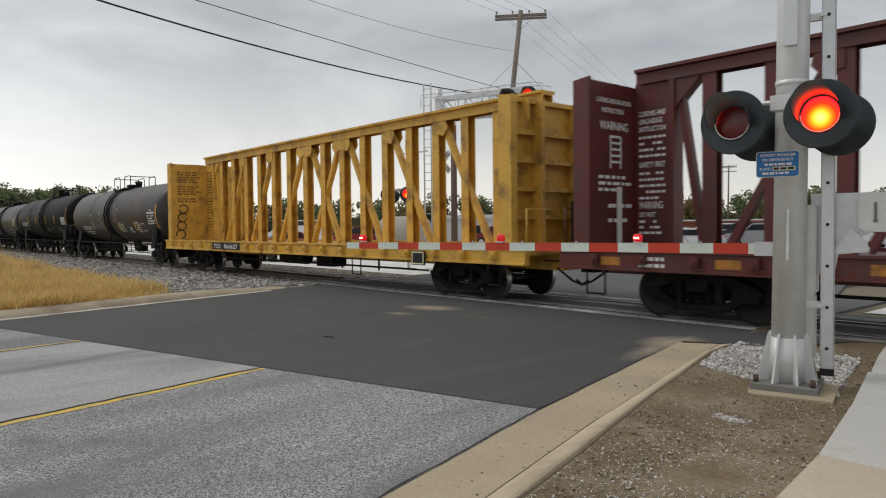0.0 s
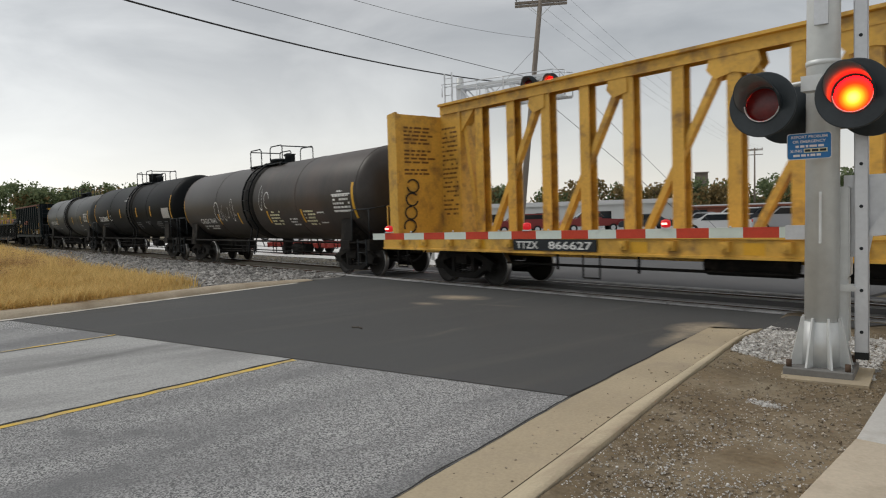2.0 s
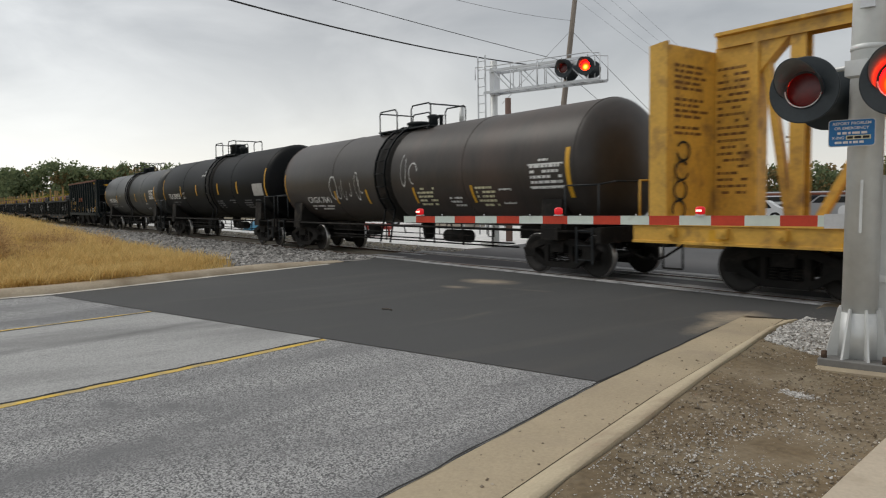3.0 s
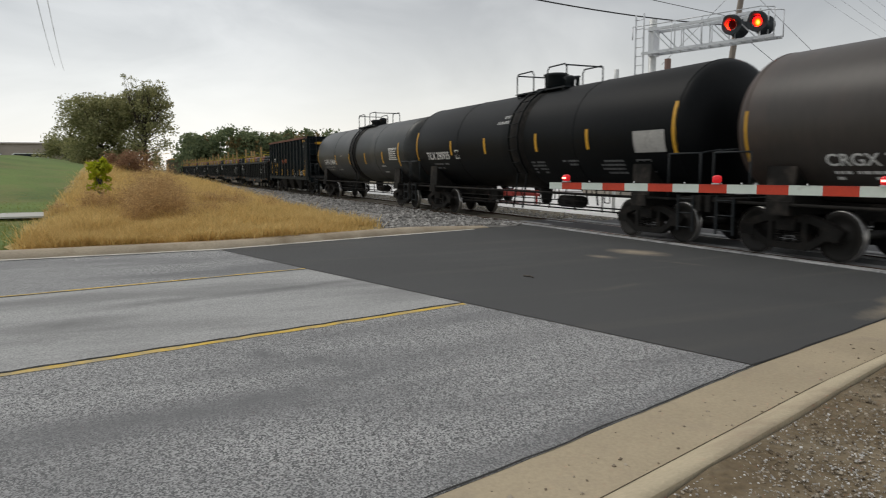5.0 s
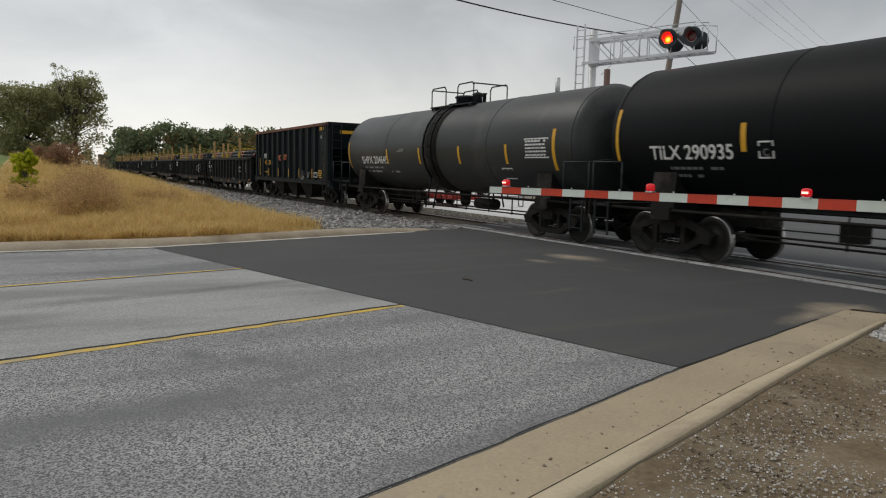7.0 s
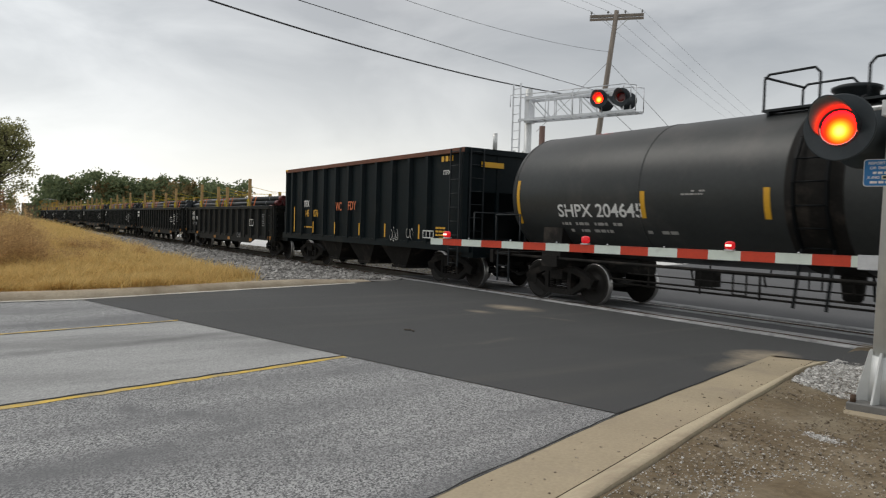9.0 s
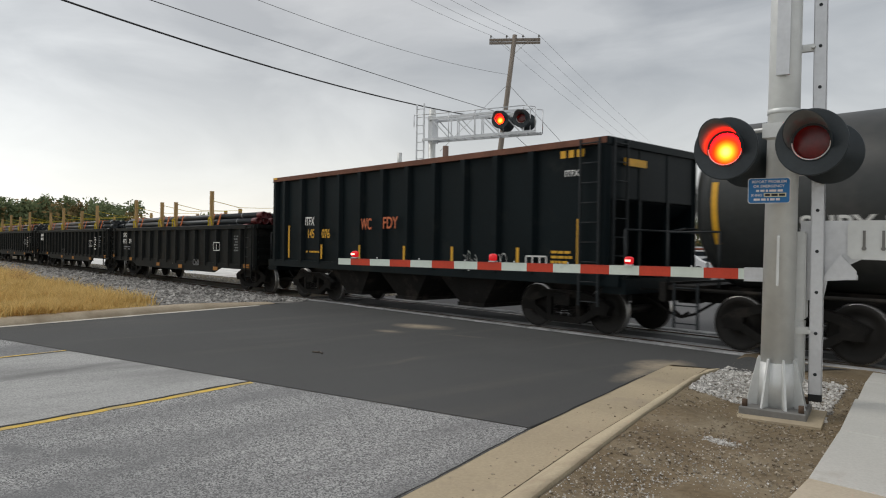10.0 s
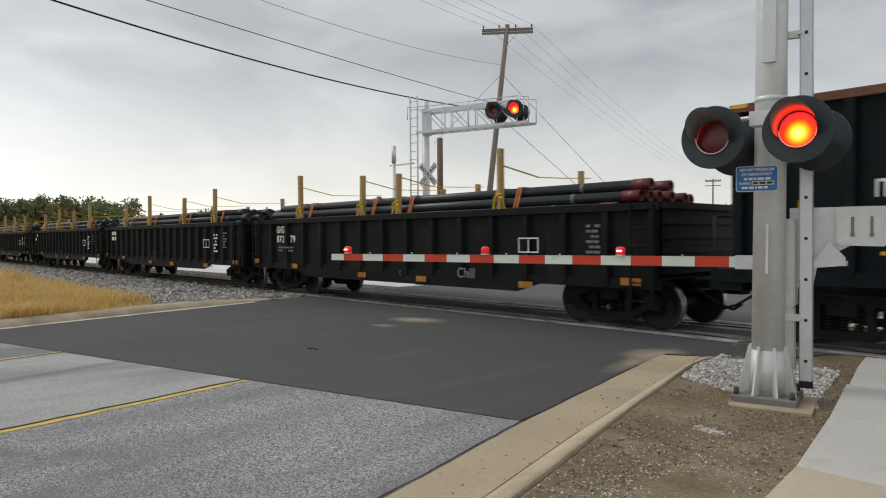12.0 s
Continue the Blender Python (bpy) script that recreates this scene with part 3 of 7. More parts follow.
ground_height = build_ground()
strip("road", GUTTER, LINE_A, -14, 4.86, 0.0, "chip_seal", "worn grey chip-sealed traffic lane")
strip("road_centre", LINE_A, LINE_B, -14, 4.86, 0.0, "lane_concrete", "pale smooth worn centre lane")
strip("road_far", LINE_B, FAR_EDGE, -14, 4.86, 0.0, "chip_seal", "worn grey chip-sealed far lane")
strip("road_patch", GUTTER, FAR_EDGE, 4.86, 0, 0.006, "new_asphalt", "fresh dark asphalt before the rails", end_y=10.85, cols=10)
strip("gutter_near", GUTTER, KERB_IN, -14, 0, 0.004, "gutter", "tan concrete gutter apron", end_y=9.25, cols=2, rise=0.02)


def kerb(name, inner, outer, y0, y1, face, label, z0=0.0, mat="gutter", fall=2.5, soft=0.2):
    """A kerb with a rounded nose, in cast lengths with open joints between them."""
    bm = bmesh.new()
    y, step = y0, 0.5
    while y < y1 - 1e-6:
        e = min(y + step, y1)
        rings = []
        for yy in (y, e):
            a, b = line_at(inner, yy), line_at(outer, yy)
            s = 1 if b > a else -1
            w = abs(b - a)
            drop = max(0.0, min(1.0, (y1 - yy) / fall))
            h = 0.03 + (face - 0.03) * drop
            pts = [(a - s * 0.01, z0 - 0.05), (a, z0 + 0.018), (a + s * w * soft, h * 0.62), (a + s * w * 2 * soft, h * 0.96), (b, h + 0.005), (b + s * 0.02, -0.15)]
            rings.append([bm.verts.new((x, yy, z)) for x, z in pts])
        for k in range(5):
            bm.faces.new((rings[0][k], rings[1][k], rings[1][k + 1], rings[0][k + 1])).smooth = k in (1, 2, 3)
        y = e
    bmesh.ops.remove_doubles(bm, verts=bm.verts, dist=0.001)
    return solo(name, bm, mat, label, "kerb", kind="structure")


kerb("kerb_near", KERB_IN, KERB_OUT, -12, 9.25, 0.13, "tan concrete kerb with rounded nose", 0.0, "kerb_near", 1.2, 0.34)
kerb("kerb_far", FAR_EDGE, FAR_TOP, -12, 9.4, 0.14, "weathered tan concrete kerb along the verge", 0.0, "kerb_far")


def ribbon(name, line, offset, width, s0, s1, z, mat, label, wander=0.0, kind="structure", category="marking"):
    rng = random.Random(name)
    vs, fs = [], []
    n = max(8, int((s1 - s0) * 5))
    for i in range(n + 1):
        x, y = station(line, s0 + (s1 - s0) * i / n)
        x += offset + rng.uniform(-wander, wander)
        w = width * rng.uniform(0.75, 1.1)
        vs += [(x - w / 2, y, z), (x + w / 2, y, z)]
    for i in range(n):
        a = 2 * i
        fs.append((a, a + 1, a + 3, a + 2))
    return tagged(new(name, from_arrays(name, vs, fs, mat)), label, category, kind=kind)


ribbon("lane_line_a", LINE_A, 0.065, 0.12, -14, 4.84, 0.004, "yellow_paint", "worn yellow lane line", 0.006)
ribbon("lane_line_b", LINE_B, -0.05, 0.09, -14, 4.84, 0.004, "yellow_paint", "worn yellow lane line", 0.006)
ribbon("joint_a", LINE_A, -0.01, 0.05, -14, 4.84, 0.007, "crack", "open dark joint between lanes", 0.02, category="joint")
ribbon("joint_b", LINE_B, 0.01, 0.032, -14, 4.84, 0.007, "crack", "open dark joint between lanes", 0.012, category="joint")
ribbon("gutter_far", FAR_EDGE, 0.11, 0.24, -12, 12.4, 0.012, "pan_edge", "pale concrete pan edge below the kerb", 0.01, category="gutter")
ribbon("joint_gutter", GUTTER, -0.01, 0.02, -14, 8.3, 0.011, "crack", "dark joint along the gutter", 0.012, category="joint")


def build_crossing():
    bm = bmesh.new()
    box(bm, -19.5, -3.2, 10.85, 14.0, -0.2, -0.012)
    solo("crossing_bed", bm, "far_asphalt", "dark asphalt between the rails at the crossing", "road", kind="structure")
    for name, ya, yb in (("crossing_strip_near", 10.96, 11.18), ("crossing_strip_far", 13.15, 13.5)):
        holder = tagged(new(name), "pale worn concrete edge panels beside the rail", "panel", kind="structure")
        x = -19.4
        while x < -3.6:
            bm = bmesh.new()
            box(bm, x, x + 2.42, ya, yb, -0.15, 0.014)
            bmesh.ops.bevel(bm, geom=bm.edges, offset=0.012, segments=1, affect="EDGES")
            part("panel", bm, "white_strip", holder)
            x += 2.44
    bm = bmesh.new()
    box(bm, -19.5, -3.2, 11.52, 11.75, -0.1, -0.004)
    box(bm, -19.5, -3.2, 12.45, 12.68, -0.1, -0.004)
    solo("crossing_filler", bm, "white_strip", "worn grey filler along the inner rail sides", "panel", kind="structure")
    # beyond the rails
    strip("road_beyond", [(-5.1, 13.5), (-18.0, 60)], [(-18.2, 13.5), (-31, 60)], 14.2, 0, 0.0, "far_asphalt", "grey asphalt road beyond the rails", end_y=58, cols=6)
    bm = bmesh.new()
    box(bm, -18.3, -5.0, 13.5, 17.5, -0.2, -0.003)
    solo("road_apron", bm, "far_asphalt", "dark asphalt apron beyond the rails", "road", kind="structure")
    for name, x0, x1, y0, y1 in (("gravel_lot", -75, -19.4, 15.4, 34), ("gravel_verge", -4.7, 26, 14.6, 22)):
        n = 14
        vs = [(x0 + (x1 - x0) * i / n, y0 + (y1 - y0) * j / n, -0.03 + 0.025 * noise.noise((i * 0.7, j * 0.7, 1))) for j in range(n + 1) for i in range(n + 1)]
        fs = [(j * (n + 1) + i, j * (n + 1) + i + 1, (j + 1) * (n + 1) + i + 1, (j + 1) * (n + 1) + i) for j in range(n) for i in range(n)]
        tagged(new(name, from_arrays(name, vs, fs, "pale_gravel")), "pale crushed limestone lot beside the rails", "gravel", kind="structure")
    bm = bmesh.new()
    box(bm, -80, 40, 34.5, 70, -0.4, -0.06)
    solo("parking_lot", bm, "chip_seal", "grey parking lot beyond the road", "parking lot", kind="structure")


build_crossing()


def asphalt_skirt():
    """Ragged asphalt between the end of the gutter and the rails."""
    rng = random.Random(17)
    left = [(line_at(GUTTER, 9.0 + 0.2 * k) + 0.02, 9.0 + 0.2 * k) for k in range(10)]
    right = [(-4.35 + 0.1 * k + rng.uniform(-0.09, 0.09), 9.3 + 0.165 * k) for k in range(10)]
    vs = [(x, y, 0.03 - 0.002 * k) for k, (x, y) in enumerate(left)] + [(x, y, 0.032 - 0.002 * k) for k, (x, y) in enumerate(right)]
    fs = [(k, k + 10, k + 11, k + 1) for k in range(9)]
    tagged(new("asphalt_skirt", from_arrays("asphalt_skirt", vs, fs, "new_asphalt")), "ragged dark asphalt skirt at the end of the gutter", "road", kind="structure")


asphalt_skirt()


def build_track():
    # ballast bank under the sleepers
    for name, x0, x1 in (("ballast_bank", -330, -17.6), ("ballast_bank_far", -4.6, 90)):
        prof = [(9.4, -0.12), (10.75, -0.07), (13.45, -0.07), (14.1, -0.05), (15.6, -0.2)] if x1 > 0 else [(5.4, -0.12), (6.2, 0.03), (8.0, 0.05), (9.6, 0.02), (10.3, -0.02), (10.75, -0.07), (13.45, -0.07), (14.1, -0.05), (15.6, -0.2)]
        n = 60
        vs, fs = [], []
        for i in range(n + 1):
            k = i / n
            x = x1 + (x0 - x1) * (k ** 2 if x0 < -100 else k)
            for y, z in prof:
                vs.append((x, y + 0.12 * noise.noise((x * 0.5, y, 3)), z + 0.03 * noise.noise((x * 0.8, y * 2, 5))))
        m = len(prof)
        for i in range(n):
            for j in range(m - 1):
                a = i * m + j
                fs.append((a, a + 1, a + m + 1, a + m))
        tagged(new(name, from_arrays(name, vs, fs, "ballast_base")), "grey crushed-stone ballast bank", "ballast", kind="structure")
    prof = [(-0.07, -0.17), (0.07, -0.17), (0.07, -0.155), (0.012, -0.13), (0.012, -0.045), (0.036, -0.035), (0.036, -0.004), (0.028, 0.0), (-0.028, 0.0), (-0.036, -0.004), (-0.036, -0.035), (-0.012, -0.045), (-0.012, -0.13), (-0.07, -0.155)]
    for k, y in enumerate((12.1 - 0.755, 12.1 + 0.755)):
        bm = bmesh.new()
        ends = [[bm.verts.new((x, y + a, b + 0.012)) for a, b in prof] for x in (-330, 90)]
        for i in range(len(prof)):
            f = bm.faces.new((ends[0][i], ends[1][i], ends[1][(i + 1) % len(prof)], ends[0][(i + 1) % len(prof)]))
            f.material_index = 1 if i in (6, 7, 8) else 0
        solo("rail", bm, ["rail_rust", "rail_steel"], "rusty steel rail with a polished head", "rail", "track rails")
    tie = None
    for i in range(150):
        x = -18.6 - i * 0.55 if i < 120 else -4.0 + (i - 120) * 0.55
        if tie is None:
            bm = bmesh.new()
            box(bm, -0.115, 0.115, -1.3, 1.3, -0.09, 0.09)
            bmesh.ops.bevel(bm, geom=bm.edges, offset=0.012, segments=1, affect="EDGES")
            tie = finish(bm, "sleeper", "tie")
        ob = new("sleeper", tie)
        ob.matrix_basis = pose(x, 12.1, -0.145, 0, 0, random.uniform(-1, 1))
        tagged(ob, "dark creosoted wooden railway sleeper", "sleeper", "track sleepers")


build_track()


def scatter_stones(name, count, area, size, mat, label, seed):
    """Loose broken stones; area(rng) gives x, y, z."""
    rng = random.Random(seed)
    base = np.array([(-1, -1, -1), (1, -1, -1), (1, 1, -1), (-1, 1, -1), (-1, -1, 1), (1, -1, 1), (1, 1, 1), (-1, 1, 1)], float)
    quad = [(0, 3, 2, 1), (4, 5, 6, 7), (0, 1, 5, 4), (1, 2, 6, 5), (2, 3, 7, 6), (3, 0, 4, 7)]
    vs, fs = [], []
    for i in range(count):
        x, y, z = area(rng)
        s = size[0] + (size[1] - size[0]) * rng.random() ** 1.8
        sc = np.array([rng.uniform(0.6, 1.3), rng.uniform(0.6, 1.3), rng.uniform(0.4, 0.8)]) * s
        p = base * sc * np.array([[rng.uniform(0.45, 1.0) for _ in range(3)] for _ in range(8)])
        e = np.array(Euler((rng.uniform(-0.5, 0.5), rng.uniform(-0.5, 0.5), rng.uniform(0, 6.3))).to_matrix())
        p = p @ e.T + (x, y, z)
        vs += p.tolist()
        fs += [tuple(8 * i + k for k in f) for f in quad]
    return tagged(new(name, from_arrays(name, vs, fs, mat)), label, "stones", kind="stuff")


def near_bank(rng):
    y = 5.6 + 5.6 * rng.random()
    x = line_at(FAR_TOP, min(y, 10.5)) - 0.1 - 46 * rng.random() ** 1.8
    z = {True: 0.03, False: -0.04}[y < 10.1] + rng.uniform(-0.02, 0.03)
    return x, y, z


def far_bank(rng):
    x = -19 - 46 * rng.random() ** 1.4
    return x, rng.uniform(13.0, 15.4), -0.05


scatter_stones("ballast_stones", 14000, near_bank, (0.025, 0.075), "ballast_stone", "grey broken ballast stones", 1)
scatter_stones("ballast_stones_far", 1500, far_bank, (0.03, 0.06), "ballast_stone", "grey broken ballast stones", 2)


def soil_drop(x, y):
    """The earth is flush with the kerb and sinks towards the signal and the track."""
    edge = 0.1 * (1 - max(0, min(1, (9.25 - y) / 1.2)))
    away = max(0, min(1, (x - line_at(KERB_OUT, y)) / 0.8))
    return edge + (0.115 * max(0, min(1, (y - 4.8) / 2.2)) - edge) * away


def verge_soil():
    """Bare earth between the kerb and the footway."""
    n, m = 40, 16
    vs, fs = [], []
    for i in range(n + 1):
        y = -6 + i * 17.5 / n
        a = line_at(KERB_OUT, y) + 0.02
        b = line_at([(0.5, -12), (-1.76, 4.5), (-3.05, 10.15), (-3.2, 11.5)], y) + 0.05
        for j in range(m + 1):
            x = a + (b - a) * j / m
            vs.append((x, y, 0.115 - soil_drop(x, y) + 0.022 * noise.noise((x * 1.6, y * 1.6, 0)) + 0.008 * noise.noise((x * 7, y * 7, 2))))
    for i in range(n):
        for j in range(m):
            a = i * (m + 1) + j
            fs.append((a, a + 1, a + m + 2, a + m + 1))
    ob = new("dirt_verge", from_arrays("dirt_verge", vs, fs, "dirt"))
    for p in ob.data.polygons:
        p.use_smooth = True
    tagged(ob, "bare brown dirt strewn with pebbles", "ground", kind="structure")


verge_soil()
FOOTWAY = [(0.5, -12), (-1.93, 5.43), (-3.05, 10.15), (-3.2, 11.5)]


def footway():
    y = -9.0
    holder = tagged(new("sidewalk"), "pale concrete footway slabs beside the dirt verge", "sidewalk", kind="structure")
    while y < 10.4:
        e = min(y + 1.55, 10.4)
        bm = bmesh.new()
        pts = [(line_at(FOOTWAY, y), y, 0.0), (line_at(FOOTWAY, y) + 1.75, y, 0.0), (line_at(FOOTWAY, e) + 1.75, e - 0.012, 0.0), (line_at(FOOTWAY, e), e - 0.012, 0.0)]
        plate(bm, pts, 0.14 - (0.06 if y > 8 else 0), (0, 0, 1))
        bmesh.ops.bevel(bm, geom=bm.edges, offset=0.01, segments=1, affect="EDGES")
        part("slab", bm, "sidewalk" if y > 4.9 else "sidewalk_tan", holder)
        y = e


footway()


def dirt_spot(rng):
    y = rng.uniform(1.0, 10)
    a, b = line_at(KERB_OUT, y) + 0.05, line_at(FOOTWAY, y)
    x = rng.uniform(a, b)
    return x, y, 0.12 - soil_drop(x, y)


def white_spot(rng):
    y = rng.uniform(7.25, 9.5)
    a, b = line_at(KERB_OUT, y) + 0.05, line_at(FOOTWAY, y) - 0.2
    x = a + (b - a) * rng.random() ** 1.3
    return x, y, 0.122 - soil_drop(x, y)


scatter_stones("verge_pebbles", 9000, dirt_spot, (0.002, 0.013), "brown_stone", "small tan pebbles on the dirt", 3)
scatter_stones("white_gravel", 5200, white_spot, (0.008, 0.027), "white_stone", "white crushed limestone round the signal mast", 4)


def pale_spot(rng):
    y = rng.gauss(3.6, 0.75)
    x = line_at(FOOTWAY, y) - 0.55 + rng.gauss(0, 0.35)
    return max(x, line_at(KERB_OUT, y) + 0.05), y, 0.125


scatter_stones("pale_pebbles", 2600, pale_spot, (0.002, 0.008), "white_stone", "pale pebbles strewn over the dirt", 6)


def wash_spot(rng):
    return -2.76 + rng.gauss(0, 0.075), 5.48 + rng.gauss(0, 0.055), 0.085 + rng.uniform(-0.004, 0.006)


scatter_stones("spilled_grit", 420, wash_spot, (0.004, 0.011), "white_stone", "small spill of pale grit on the dirt", 7)


def pan_spot(rng):
    y = rng.uniform(1.5, 9.2)
    a, b = line_at(GUTTER, y) + 0.05, line_at(KERB_IN, y)
    w = rng.random() ** 0.6
    return a + (b - a) * w, y, 0.006 + 0.02 * w


scatter_stones("gutter_grit", 130, pan_spot, (0.003, 0.014), "brown_stone", "loose grit in the gutter apron", 8)


# ---- train ----
SPEED = 7.19
TRACK_Y = 12.1
RAIL_Z = 0.012
MOVING, WHEELS = [], []


def wheelset(parent, x, spin):
    bm = bmesh.new()
    tube(bm, (0, -0.95, 0), (0, 0.95, 0), 0.08, seg=10)
    for s in (-1, 1):
        y = 0.755 * s
        lathe(bm, [(y - 0.068, 0.30), (y - 0.068, 0.425), (y - 0.055, 0.45), (y + 0.055, 0.455), (y + 0.068, 0.44), (y + 0.068, 0.36), (y + 0.02, 0.30), (y + 0.02, 0.16), (y + 0.07, 0.14), (y + 0.09, 0.10)] if s > 0 else
              [(y - 0.09, 0.10), (y - 0.07, 0.14), (y - 0.02, 0.16), (y - 0.02, 0.30), (y - 0.068, 0.36), (y - 0.068, 0.44), (y - 0.055, 0.455), (y + 0.055, 0.45), (y + 0.068, 0.425), (y + 0.068, 0.30)], "y", 28)
        lathe(bm, [(y * 1.19 - 0.09, 0.10), (y * 1.19 - 0.05, 0.125), (y * 1.19 + 0.05, 0.125), (y * 1.19 + 0.09, 0.10)], "y", 12)
    bm.faces.ensure_lookup_table()
    for f in bm.faces:
        c = f.calc_center_median()
        if 0.44 < math.hypot(c.x, c.z) < 0.47:
            f.material_index = 1
    ob = part("wheelset", bm, ["wheel_steel", "tread"], parent, "dark wheels with bright worn treads")
    ob.location = (x, 0, 0.455)
    if spin:
        WHEELS.append((ob, x))
    return ob


def truck(car, x, base=1.75, spin=True):
    bm = bmesh.new()
    for s in (-1, 1):
        y = 0.985 * s
        # cast side frame: arched top member, sagging bottom member, columns and boxes
        h = base / 2
        top = [(-h - 0.2, 0.50), (-h, 0.60), (-0.45, 0.74), (0.45, 0.74), (h, 0.60), (h + 0.2, 0.50)]
        bot = [(-h + 0.08, 0.46), (-0.42, 0.24), (0.42, 0.24), (h - 0.08, 0.46)]
        for line, w in ((top, 0.14), (bot, 0.13)):
            for a, b in zip(line, line[1:]):
                bar(bm, (a[0], y, a[1]), (b[0], y, b[1]), 0.16, w)
        for k in (-0.36, 0.36):
            bar(bm, (k, y, 0.22), (k, y, 0.76), 0.16, 0.11, (1, 0, 0))
        for k in (-h, h):
            box(bm, k - 0.16, k + 0.16, y - 0.09, y + 0.09, 0.38, 0.60)
        for a in (-0.2, 0.0, 0.2):
            for k in range(5):
                tube(bm, (a, y + 0.02 * s, 0.27 + k * 0.05), (a, y + 0.02 * s, 0.30 + k * 0.05), 0.075, seg=8)
    box(bm, -0.2, 0.2, -1.12, 1.12, 0.52, 0.74)
    tube(bm, (0, 0, 0.7), (0, 0, 0.9), 0.3, seg=16)
    for k in (-1, 1):
        bar(bm, (k * (base / 2 - 0.5), -0.8, 0.42), (k * (base / 2 - 0.5), 0.8, 0.42), 0.08, 0.1)
    ob = part("truck", bm, "undergear", car, "black cast-steel truck with coil springs")
    ob.location = (x, 0, 0)
    for k in (-base / 2, base / 2):
        wheelset(ob, k, spin)
    return ob


def coupler(car, x, s):
    bm = bmesh.new()
    box(bm, min(x, x - s * 0.7), max(x, x - s * 0.7), -0.09, 0.09, 0.74, 0.90)
    box(bm, min(x - s * 0.02, x + s * 0.24), max(x - s * 0.02, x + s * 0.24), -0.16, 0.13, 0.67, 0.97)
    bar(bm, (x - s * 0.1, -0.1, 0.9), (x - s * 0.15, -1.2, 0.95), 0.03, 0.03)
    pts = [(x - s * 0.5, -0.35, 0.75), (x - s * 0.1, -0.36, 0.5), (x + s * 0.15, -0.35, 0.42), (x + s * 0.3, -0.33, 0.52)]
    pipe_run(bm, pts, 0.025, 6)
    return part("coupler", bm, "undergear", car, "black coupler with hanging air hose")


def ladder(bm, x, y, z0, z1, width=0.42, rungs=6, along="x"):
    for k in (-width / 2, width / 2):
        a = (x + k, y, z0) if along == "x" else (x, y + k, z0)
        bar(bm, a, (a[0], a[1], z1), 0.035, 0.035)
    for i in range(rungs):
        z = z0 + 0.08 + (z1 - z0 - 0.16) * i / (rungs - 1)
        a, b = ((x - width / 2, y, z), (x + width / 2, y, z)) if along == "x" else ((x, y - width / 2, z), (x, y + width / 2, z))
        tube(bm, a, b, 0.012, seg=6)


def start_car(name, label, x, category="rail car", group=""):
    car = thing(name, label, category, group, (x, TRACK_Y, RAIL_Z))
    MOVING.append((car, x))
    return car


